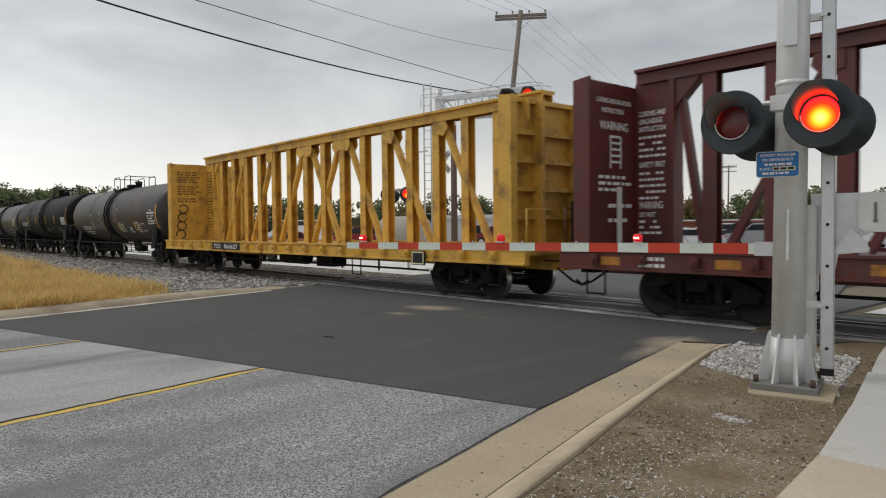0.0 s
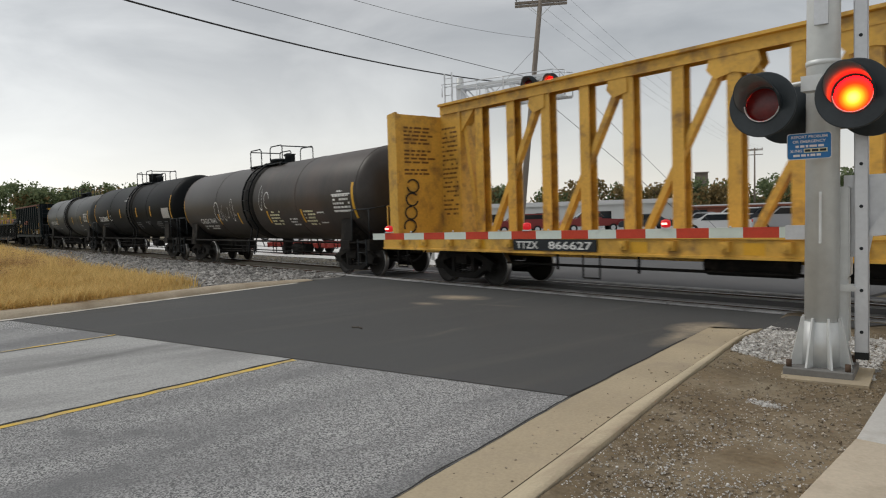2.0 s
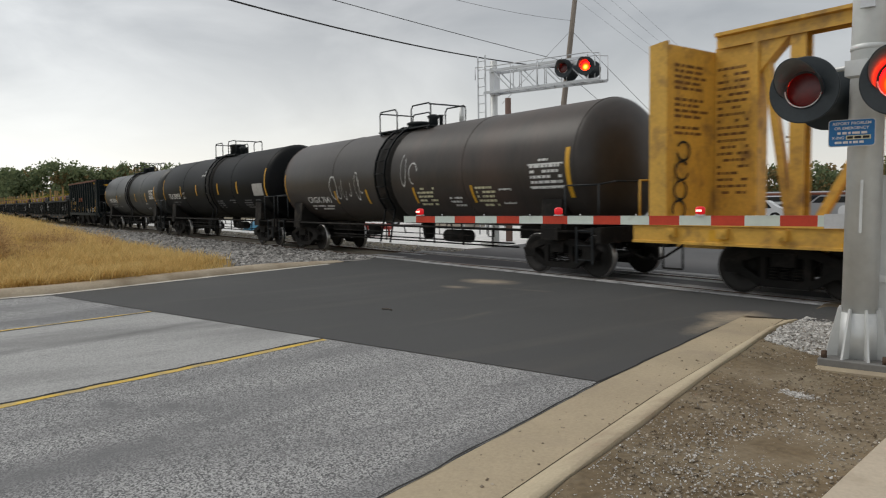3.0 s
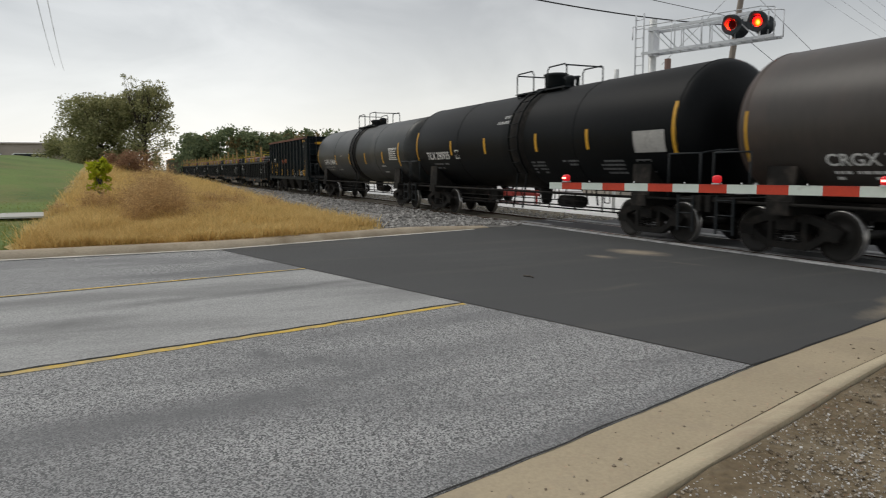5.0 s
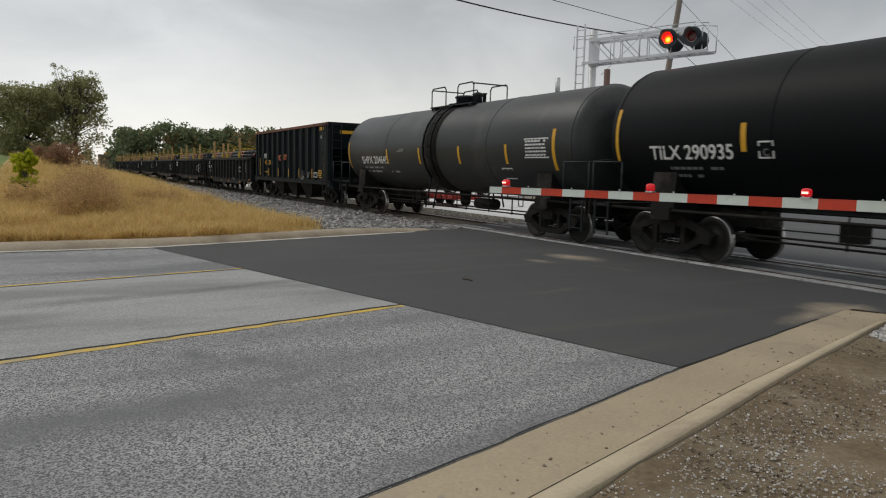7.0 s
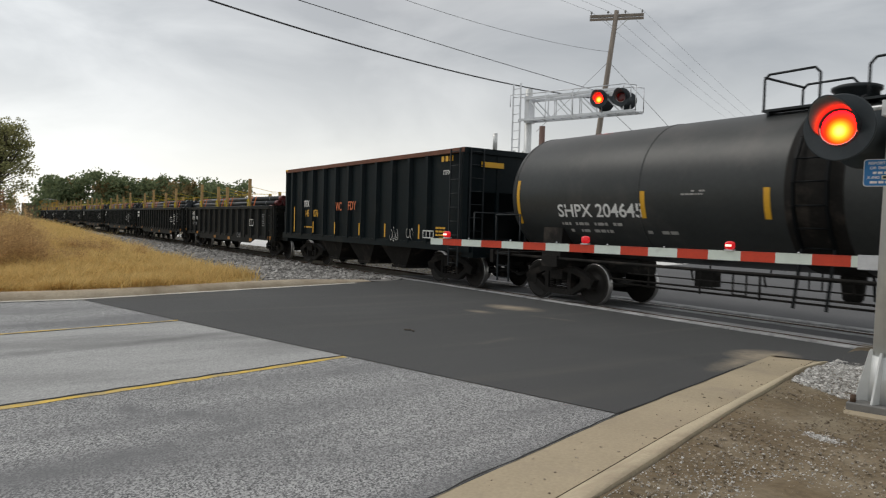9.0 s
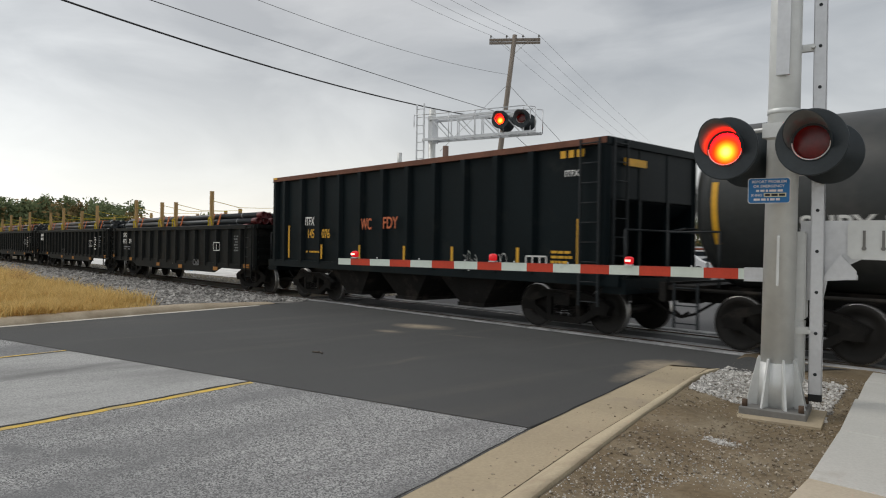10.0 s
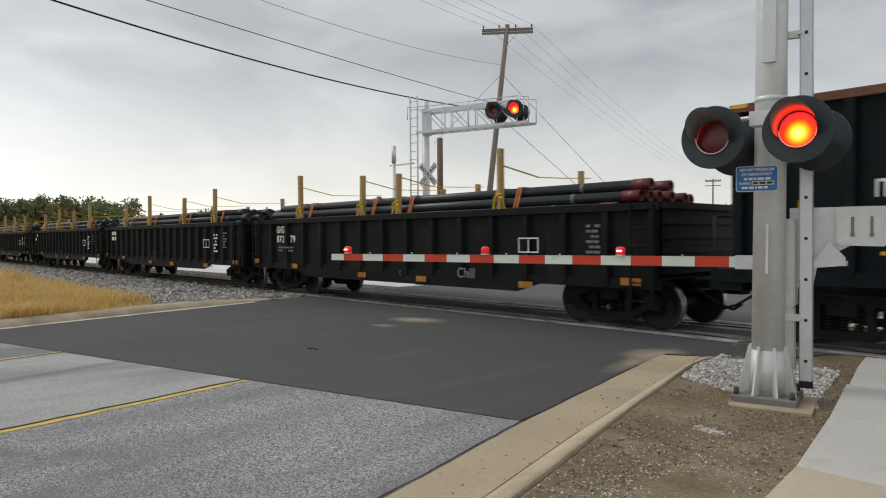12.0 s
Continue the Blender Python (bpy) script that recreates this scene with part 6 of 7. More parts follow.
def flasher_pair(parent_name, label, at, turn, lit_right_first=True, gap=0.38, back=True):
    pair = thing(parent_name, label, "signal", "crossing flashers", at, turn)
    flasher_head(pair, -gap, 0, not lit_right_first)
    flasher_head(pair, gap, 0, lit_right_first)
    bm = bmesh.new()
    tube(bm, (-gap - 0.1, 0.2, 0.17), (gap + 0.1, 0.2, 0.20), 0.022, seg=10)
    tube(bm, (0, 0.2, 0.19), (0, 0.5, 0.19), 0.03, seg=10)
    for s in (-1, 1):
        tube(bm, (s * gap, 0.18, 0.0), (s * gap, 0.2, 0.2), 0.03, seg=10)
        tube(bm, (s * gap - 0.07, 0.2, 0.185), (s * gap + 0.07, 0.2, 0.185), 0.045, seg=10)
    box(bm, -0.09, 0.09, 0.16, 0.34, 0.10, 0.24)
    part("crossarm", bm, "galvanised", pair)
    if back:
        for s in (-1, 1):
            bm = bmesh.new()
            xx = s * gap * 1.02
            lathe(bm, [(0.74, 0.30), (0.72, 0.305), (0.70, 0.30), (0.70, 0.17), (0.5, 0.16), (0.44, 0.08)], "y", 32, (xx, 0, -0.02))
            part("rear_lamp", bm, "signal_black", pair)
    return pair


def signal_mast():
    mast = thing("signal_mast", "galvanised steel signal mast with gusseted foot", "signal mast", at=(-3.02, 7.24, -0.02), turn=ROAD_TURN)
    mast.matrix_basis = pose(-3.03, 7.24, -0.02, 0, 0.6, ROAD_TURN)
    bm = bmesh.new()
    box(bm, -0.305, 0.305, -0.305, 0.305, -0.04, 0.12)
    bmesh.ops.bevel(bm, geom=bm.edges, offset=0.01, segments=1, affect="EDGES")
    part("foot_casting", bm, "grey_cast", mast, "dark grey cast foot block")
    bm = bmesh.new()
    tube(bm, (0, 0, 0.12), (0, 0, 7.6), 0.156, 0.14, seg=40)
    part("pole", bm, "galvanised", mast)
    bm = bmesh.new()
    tube(bm, (0, 0, 0.12), (0, 0, 0.56), 0.185, 0.17, seg=32)
    part("sleeve", bm, "galvanised", mast)
    for k in range(8):
        a = radians(22.5 + 45 * k)
        c, s = math.cos(a), math.sin(a)
        bm = bmesh.new()
        plate(bm, [(c * 0.16, s * 0.16, 0.12), (c * 0.295, s * 0.295, 0.12), (c * 0.28, s * 0.28, 0.18), (c * 0.19, s * 0.19, 0.60), (c * 0.16, s * 0.16, 0.60)], 0.02, (-s, c, 0))
        part("gusset", bm, "galvanised", mast)
    for sx in (-1, 1):
        for sy in (-1, 1):
            bm = bmesh.new()
            tube(bm, (sx * 0.255, sy * 0.255, 0.12), (sx * 0.255, sy * 0.255, 0.19), 0.028, seg=6)
            part("anchor_nut", bm, "rail_rust", mast)
    bm = bmesh.new()
    box(bm, -0.06, 0.06, -0.20, -0.16, 3.44, 4.39)
    part("conduit_box", bm, "aluminium", mast)
    for z in (3.07,):
        bm = bmesh.new()
        lathe(bm, [(z, 0.146), (z + 0.004, 0.156), (z + 0.05, 0.156), (z + 0.054, 0.146)], "z", 32)
        part("band", bm, "galvanised", mast)
    bm = bmesh.new()
    box(bm, -0.012, 0.012, -0.162, -0.145, 1.34, 1.84)
    part("seam_plate", bm, "galvanised", mast)
    # concrete footing pad under it
    bm = bmesh.new()
    box(bm, -0.41, 0.41, -0.41, 0.41, -0.2, 0.03)
    ob = solo("footing_pad", bm, "gutter", "tan concrete footing pad under the mast", "footing")
    ob.matrix_basis = pose(-2.98, 7.18, 0.0, 0, 0, ROAD_TURN)
    return mast


signal_mast()
flasher_pair("crossing_flasher", "black round crossing flashers with hoods on the mast", (-2.885, 6.60, 2.66), 8.0)


def notice_sign():
    m = Matrix.Translation((-2.91, 6.93, 2.26)) @ pose(0, 0, 0, 0, 0, ROAD_TURN + 4)
    sign = thing("notice_sign", "small blue notice plate with white lettering on the mast", "sign")
    sign.matrix_basis = m
    w, h = 0.19, 0.125
    bm = bmesh.new()
    pts = []
    for cx, cz, a0 in ((w - 0.025, h - 0.025, 0), (-w + 0.025, h - 0.025, 90), (-w + 0.025, -h + 0.025, 180), (w - 0.025, -h + 0.025, 270)):
        for k in range(5):
            a = radians(a0 + 22.5 * k)
            pts.append((cx + 0.025 * math.cos(a), cz + 0.025 * math.sin(a)))
    plate(bm, [(x - 0.085, 0, z) for x, z in pts], 0.006, (0, 1, 0))
    part("plate", bm, "white_trim", sign)
    bm = bmesh.new()
    plate(bm, [(x * 0.965 - 0.085, -0.003, z * 0.95) for x, z in pts], 0.002, (0, 1, 0))
    part("face", bm, "sign_blue", sign)
    y = flat_side(-0.002)
    side_text("line", "REPORT PROBLEM", -0.24, 0.076, 0.026, y, sign, "white_trim", width=0.31)
    side_text("line", "OR EMERGENCY", -0.225, 0.032, 0.026, y, sign, "white_trim", width=0.28)
    bars("line", sign, -0.20, -0.012, 0.24, 1, 0.022, y, "white_trim", seed=4, fill=1)
    side_text("line", "X-ING", -0.245, -0.056, 0.026, y, sign, "white_trim", width=0.1)
    bm = bmesh.new()
    box(bm, -0.13, 0.07, -0.006, -0.004, -0.062, -0.024)
    part("number_panel", bm, "cream", sign)
    bars("line", sign, -0.12, -0.054, 0.18, 1, 0.022, flat_side(-0.003), "black_paint", seed=5, fill=1)
    bars("line", sign, -0.22, -0.098, 0.26, 1, 0.022, y, "white_trim", seed=6, fill=1)


notice_sign()


def gate():
    """Gate mechanism behind the mast; the lowered arm runs square across the road."""
    post = thing("gate_mechanism", "grey gate mechanism with channel posts and counterweight", "gate", at=(-2.72, 7.42, 0.12), turn=ROAD_TURN)
    bm = bmesh.new()
    box(bm, -0.06, 0.06, -0.05, -0.042, 0.12, 4.6)
    box(bm, -0.06, -0.052, -0.05, 0.05, 0.12, 4.6)
    box(bm, 0.052, 0.06, -0.05, 0.05, 0.12, 4.6)
    part("channel_post", bm, "aluminium", post)
    for k in range(11):
        bm = bmesh.new()
        z = 0.32 + k * 0.41
        tube(bm, (0, -0.056, z), (0, -0.05, z), 0.017, seg=10)
        part("bolt_hole", bm, "black_paint", post)
    bm = bmesh.new()
    box(bm, -0.06, 0.06, -0.06, 0.06, 0.05, 0.12)
    part("rubber_stop", bm, "rubber", post)
    for z in (0.75, 2.35, 3.6):
        bm = bmesh.new()
        bar(bm, (-0.3, -0.02, z), (0.0, 0.0, z), 0.05, 0.07)
        tube(bm, (-0.06, -0.1, z), (-0.06, 0.05, z), 0.02, seg=8)
        part("post_bracket", bm, "galvanised", post)
    bm = bmesh.new()
    box(bm, -0.24, -0.10, 0.0, 0.3, 0.85, 1.75)
    box(bm, -0.22, -0.11, 0.0, 0.2, 0.2, 0.85)
    bmesh.ops.bevel(bm, geom=bm.edges, offset=0.015, segments=2, affect="EDGES")
    part("motor_case", bm, "galvanised", post)
    bm = bmesh.new()
    plate(bm, [(-0.16, 0.08, 1.05), (-0.16, 0.08, 1.86), (0.42, 0.08, 1.86), (0.42, 0.08, 1.5), (0.1, 0.08, 1.32), (0.05, 0.08, 1.05)], 0.02, (0, 1, 0))
    plate(bm, [(0.02, 0.02, 1.25), (0.34, 0.02, 1.28), (0.34, 0.02, 1.36), (0.2, 0.02, 1.52)], 0.05, (0, 1, 0))
    part("arm_yoke", bm, "aluminium", post)
    bm = bmesh.new()
    plate(bm, [(0.26, 0.02, 1.52), (0.30, 0.02, 1.48), (0.66, 0.02, 1.47), (0.70, 0.02, 1.51), (0.70, 0.02, 1.82), (0.67, 0.02, 1.86), (0.30, 0.02, 1.86), (0.26, 0.02, 1.82)], 0.12, (0, 1, 0))
    part("counterweight", bm, "galvanised", post, "flat grey steel counterweight")
    for xx in (0.40, 0.56):
        bm = bmesh.new()
        box(bm, xx - 0.012, xx + 0.012, 0.008, 0.02, 1.58, 1.76)
        tube(bm, (xx, 0.0, 1.585), (xx, 0.02, 1.585), 0.022, seg=6)
        part("weight_bolt", bm, "grey_cast", post)
    # the arm
    arm = thing("gate_arm", "lowered crossing gate arm with red and white stripes", "gate arm", at=(-3.67, 8.13, 1.39), turn=ROAD_TURN + 0.6)
    arm.matrix_basis = post.matrix_basis.inverted() @ arm.matrix_basis
    arm.parent = post
    length, period = 6.3, 0.783
    start = -length + 0.26
    edges = [-length]
    k = 0
    while start + k * period < -0.1:
        edges += [start + k * period, start + k * period + period * 0.5]
        k += 1
    edges = [e for e in edges if e < -0.02] + [0.0]
    for i, (a, b) in enumerate(zip(edges, edges[1:])):
        bm = bmesh.new()
        h = 0.047 + 0.013 * (1 + (a + b) / 2 / length)
        box(bm, a, b, -0.025, 0.025, -h, h)
        box(bm, a, b, -0.028, 0.028, h, h + 0.006)
        part("stripe", bm, "gate_red" if i % 2 else "gate_white", arm)
    bm = bmesh.new()
    tube(bm, (-0.02, 0, 0), (0.4, 0, 0), 0.035, seg=10)
    box(bm, -0.1, 0.12, -0.05, 0.05, -0.08, 0.08)
    tube(bm, (0.3, 0, 0.0), (1.05, 0, 0.0), 0.03, seg=8)
    part("arm_root", bm, "aluminium", arm)
    for xx, lit in ((-length + 0.33, True), (-length + 2.85, False), (-length + 4.82, True)):
        bm = bmesh.new()
        lathe(bm, [(0.075, 0.02), (0.085, 0.05), (0.10, 0.06), (0.155, 0.06), (0.17, 0.05), (0.18, 0.02)], "z", 16, (xx, 0, 0))
        lamp = part("arm_lamp", bm, "small_red", arm)
        if lit:
            bm = bmesh.new()
            box(bm, xx - 0.035, xx + 0.035, -0.066, -0.058, 0.115, 0.14)
            part("arm_lamp_glow", bm, "small_lit", arm)
        bm = bmesh.new()
        box(bm, xx - 0.05, xx + 0.05, -0.05, 0.05, 0.062, 0.078)
        part("lamp_clip", bm, "aluminium", arm)
    bm = bmesh.new()
    for k in range(7):
        xx = -length + 0.8 + k * 0.8
        tube(bm, (xx, -0.03, 0.065), (xx, -0.03, 0.085), 0.012, seg=6)
    part("screw", bm, "aluminium", arm)


gate()


def cantilever():
    """Signal bridge beyond the rails with a walkway and a pair of flashers."""
    c = thing("cantilever_signal", "bright aluminium cantilever signal bridge with ladder", "signal bridge", at=(-19.7, 17.0, 0), turn=16.8)
    bm = bmesh.new()
    tube(bm, (0, 0, 0), (0, 0, 6.75), 0.15, 0.13, seg=28)
    box(bm, -0.4, 0.4, -0.4, 0.4, 0.0, 0.12)
    part("mast", bm, "galvanised", c)
    bm = bmesh.new()
    for y in (-0.28, 0.28):
        bar(bm, (-0.25, y, 5.6), (4.3, y, 5.6), 0.06, 0.09)
    for k in range(12):
        bar(bm, (0.2 + k * 0.36, -0.28, 5.62), (0.2 + k * 0.36, 0.28, 5.62), 0.04, 0.03)
    part("walkway", bm, "aluminium", c)
    for y in (-0.28, 0.28):
        bm = bmesh.new()
        bar(bm, (0.0, y, 6.36), (3.7, y, 6.36), 0.07, 0.09)
        part("top_chord", bm, "aluminium", c)
        for k in range(4):
            xx = 0.15 + k * 0.95
            bm = bmesh.new()
            bar(bm, (xx, y, 6.34), (xx + 0.7, y, 5.65), 0.03, 0.035)
            part("diagonal", bm, "aluminium", c)
            bm = bmesh.new()
            bar(bm, (xx + 0.85, y, 5.62), (xx + 0.85, y, 6.45), 0.03, 0.035)
            part("upright", bm, "aluminium", c)
    bm = bmesh.new()
    for y in (-0.32, 0.32):
        pipe_run(bm, [(-0.6, y, 6.1), (-0.6, y, 6.55), (0.2, y, 6.52), (3.9, y, 6.5), (4.3, y, 6.42), (4.3, y, 5.6)], 0.016, 6)
        for xx in (0.9, 2.0, 3.1):
            tube(bm, (xx, y, 5.62), (xx, y, 6.5), 0.012, seg=6)
    part("handrail", bm, "aluminium", c)
    bm = bmesh.new()
    for xx in (-0.62, -0.30):
        bar(bm, (xx, -0.1, 0.4), (xx, -0.1, 7.0), 0.045, 0.045)
    for k in range(21):
        tube(bm, (-0.62, -0.1, 0.6 + 0.31 * k), (-0.30, -0.1, 0.6 + 0.31 * k), 0.014, seg=6)
    part("ladder", bm, "aluminium", c)
    bm = bmesh.new()
    box(bm, -0.05, 0.14, -0.2, 0.2, 5.5, 6.48)
    part("mast_head", bm, "aluminium", c)
    p = Matrix.Translation((-19.7, 17.0, 6.05)) @ pose(0, 0, 0, 0, 0, 16.8) @ Vector((3.45, -0.45, 0))
    flasher_pair("bridge_flasher", "black crossing flashers hung on the signal bridge", tuple(p), 24.0)
    # crossbuck on the far mast
    x = thing("crossbuck", "white crossed railroad crossing boards on the mast", "sign", at=(-19.32, 16.78, 4.02), turn=12)
    for s, word in ((1, "RAILROAD"), (-1, "CROSSING")):
        bm = bmesh.new()
        box(bm, -0.52, 0.52, -0.015 - (s + 1) * 0.006, 0.0 - (s + 1) * 0.006, -0.115, 0.115)
        b = part("board", bm, "white_paint", x)
        b.rotation_euler = (0, radians(45 * s), 0)
        vs, fs = lettering(word, 0.14, 0.9)
        t = new("word", from_arrays("word", [(v.x - 0.45, -0.02 - (s + 1) * 0.006, v.y - 0.07) for v in vs], fs, "black_paint"))
        t.parent = b
    # flashers and pole of the opposing gate
    g = thing("far_signal_mast", "slim aluminium signal mast beyond the rails", "signal mast", at=(-21.25, 16.7, 0))
    bm = bmesh.new()
    tube(bm, (0, 0, 0), (0, 0, 4.6), 0.065, seg=14)
    tube(bm, (0, 0, 4.6), (0, 0, 5.25), 0.09, seg=14)
    bar(bm, (-0.25, 0, 4.5), (1.1, 0.1, 4.5), 0.05, 0.05)
    part("pole", bm, "galvanised", g)
    flasher_pair("far_flasher", "black crossing flashers on the far mast", (-21.5, 16.4, 2.92), 40.0)


cantilever()


# ---- poles and cables ----
def cable(name, points, r, mat, label, sag=0.0, n=18):
    cu = bpy.data.curves.new(name, "CURVE")
    cu.dimensions, cu.bevel_depth, cu.bevel_resolution = "3D", r, 1
    for a, b in zip(points, points[1:]):
        sp = cu.splines.new("POLY")
        sp.points.add(n)
        for k in range(n + 1):
            s = k / n
            p = Vector(a).lerp(Vector(b), s)
            sp.points[k].co = (p.x, p.y, p.z - sag * 4 * s * (1 - s), 1)
    ob = new(name, cu)
    me = bpy.data.meshes.new_from_object(ob)
    bpy.data.objects.remove(ob)
    me.materials.clear()
    me.materials.append(M[mat])
    return tagged(new(name, me), label, "cable", "overhead cables")


def utility_pole(base, top, arm_dir, label, arm=2.6, extra=False):
    base, top = Vector(base), Vector(top)
    p = thing("utility_pole", label, "utility pole", "utility poles", tuple(base))
    bm = bmesh.new()
    tube(bm, (0, 0, 0), top - base, 0.17, 0.115, seg=16)
    part("pole", bm, "pole_wood", p)
    d = Vector(arm_dir).normalized()
    h = top - base
    bm = bmesh.new()
    c = h - Vector((0, 0, 0.25))
    bar(bm, c - d * arm / 2, c + d * arm / 2, 0.1, 0.13)
    c2 = c - Vector((0, 0, 0.16))
    bar(bm, c2 - d * arm / 2, c2 + d * arm / 2, 0.09, 0.11)
    if extra:
        for z in (0.9,):
            bar(bm, c - d * arm / 2 - Vector((0, 0, z)), c + d * arm / 2 - Vector((0, 0, z)), 0.1, 0.13)
    part("crossarm", bm, "pole_wood", p)
    bm = bmesh.new()
    for s in (-1, 1):
        bar(bm, c + d * s * 0.75, c - Vector((0, 0, 0.7)), 0.03, 0.03)
    part("brace", bm, "galvanised", p)
    for k in (-0.47, -0.16, 0.16, 0.47):
        bm = bmesh.new()
        q = c + d * arm * k
        tube(bm, q + Vector((0, 0, 0.06)), q + Vector((0, 0, 0.16)), 0.02, seg=6)
        tube(bm, q + Vector((0, 0, 0.15)), q + Vector((0, 0, 0.25)), 0.05, 0.035, seg=8)
        part("insulator", bm, "grey_cast", p)
    return [base + c + d * arm * k + Vector((0, 0, 0.24)) for k in (-0.47, -0.16, 0.16, 0.47)]


pins = utility_pole((-25.35, 25.55, -0.2), (-24.3, 26.5, 12.55), (1.92, 1.75, 0), "weathered leaning wooden utility pole with one crossarm")
far_pins = utility_pole((-58.6, 116.0, -0.2), (-58.5, 116.0, 11.6), (1, 0.4, 0), "distant wooden utility pole with two crossarms", 2.6, True)
for a, b in zip(pins, far_pins):
    cable("power_cable", [a, b], 0.006, "cable_thin", "thin grey power cable", 1.2)
    cable("power_cable", [a, Vector((-15.5, -6.0, 12.6)) + (a - pins[0])], 0.006, "cable_thin", "thin grey power cable", 0.7)
cable("service_cable", [(-24.75, 26.1, 8.19), (-14.5, -16.5, 10.26)], 0.026, "cable", "thick black overhead service cable", 1.52, 40)
cable("service_cable", [(-24.7, 26.15, 8.52), (-13.5, -13.0, 8.14)], 0.013, "cable", "thin black overhead cable", 0.24, 40)
cable("service_cable", [(-24.5, 26.3, 10.52), (-14.5, -5.0, 9.27)], 0.008, "cable_thin", "thin grey overhead cable", 0.97, 40)
cable("guy_wire", [(-24.55, 26.25, 10.1), (-18.9, 34.5, 0.0)], 0.011, "cable_thin", "taut grey steel guy wire")
cable("guy_wire", [(-24.7, 26.1, 8.0), (-17.6, 31.0, 0.0)], 0.013, "cable", "taut grey steel guy wire")
cable("guy_wire", [(-24.55, 26.25, 10.0), (-21.6, 19.1, 5.6)], 0.009, "cable_thin", "taut grey steel guy wire")
cable("distant_cable", [(-20.0, -2.0, 8.1), (-89.9, -6.2, 13.0)], 0.012, "cable_thin", "thin grey cable over the verge", 0.6)
cable("distant_cable", [(-20.0, -1.7, 8.1), (-89.9, -5.4, 12.7)], 0.012, "cable_thin", "thin grey cable over the verge", 0.6)
bm = bmesh.new()
tube(bm, (-21.15, 19.0, 0), (-21.15, 19.0, 5.75), 0.14, 0.12, seg=12)
solo("wooden_post", bm, "pole_brown", "plain brown wooden post beyond the rails", "post")


# ---- plants ----
def leaf_cloud(rng, centre, radius, count, size, squash=0.8):
    """Small turned leaf quads scattered through a lumpy ball."""
    vs, fs = [], []
    for i in range(count):
        d = Vector((rng.gauss(0, 1), rng.gauss(0, 1), rng.gauss(0, 1))).normalized() * radius * rng.uniform(0.35, 1.05)
        p = Vector(centre) + Vector((d.x, d.y, d.z * squash))
        s = size * rng.uniform(0.5, 1.3)
        a = Vector((rng.gauss(0, 1), rng.gauss(0, 1), rng.gauss(0, 1))).normalized()
        b = a.cross(Vector((rng.gauss(0, 1), rng.gauss(0, 1), rng.gauss(0, 1)))).normalized()
        k = len(vs)
        vs += [p - a * s, p + b * s * 0.6, p + a * s, p - b * s * 0.6]
        fs.append((k, k + 1, k + 2, k + 3))
    return vs, fs


def merge(store, piece):
    k = len(store[0])
    store[0].extend(piece[0])
    store[1].extend(tuple(i + k for i in f) for f in piece[1])


def tree(name, label, at, height, spread, mat, seed, lumps=26, leaves=220, leaf=0.22, low=0.2, bare=0):
    rng = random.Random(seed)
    t = thing(name, label, "tree", at=at)
    bm = bmesh.new()
    tube(bm, (0, 0, -0.3), (0.1, 0.05, height * 0.45), height * 0.024, height * 0.015, seg=10)
    crown = ([], [])
    for i in range(lumps):
        a = rng.uniform(0, 6.28)
        z = height * (low + (0.96 - low) * rng.random() ** 0.85)
        w = spread * math.sqrt(max(0.05, 1 - ((z / height - low - 0.22) / (0.98 - low)) ** 2)) * rng.uniform(0.25, 1.0)
        p = Vector((math.cos(a) * w, math.sin(a) * w, z))
        root = Vector((0.05, 0.02, min(z * 0.7, height * 0.45)))
        tube(bm, root, p, height * 0.008, height * 0.002, seg=5, caps=False)
        merge(crown, leaf_cloud(rng, p, spread * rng.uniform(0.2, 0.42), leaves, leaf))
    for i in range(bare):
        a = rng.uniform(-1, 1)
        p = Vector((rng.uniform(0.2, 0.9) * spread, rng.uniform(-0.6, 0.9) * spread, height * rng.uniform(0.8, 1.1)))
        tube(bm, (p.x * 0.3, p.y * 0.3, height * 0.5), p, 0.05, 0.012, seg=4, caps=False)
        merge(crown, leaf_cloud(rng, p, spread * 0.1, 26, leaf * 0.7))
    part("trunk", bm, "bark", t)
    ob = new("crown", from_arrays("crown", crown[0], crown[1], mat))
    ob.parent = t
    return t


tree("tree", "large olive-green tree with thinning autumn crown", (-74, -1.7, 1.3), 7.0, 3.5, "leaf_olive", 1, 110, 230, 0.12, 0.03)
tree("tree", "tall half-bare tree with dark twiggy crown", (-72, 2.0, 1.2), 8.2, 2.7, "leaf_olive", 2, 80, 150, 0.11, 0.02, 34)
tree("tree", "low thin tree beside the lot", (-92, -6.0, 1.5), 4.0, 3.0, "leaf_olive", 3, 24, 160, 0.14, 0.1)
tree("shrub", "russet-leaved round shrub in the verge", (-46, 0.3, 0.7), 2.1, 1.35, "leaf_russet", 4, 50, 150, 0.06, 0.02)
tree("sapling", "bright lime-yellow sapling among dry weeds", (-25.8, -0.68, 0.35), 1.85, 0.38, "leaf_lime", 5, 26, 34, 0.10, 0.30)


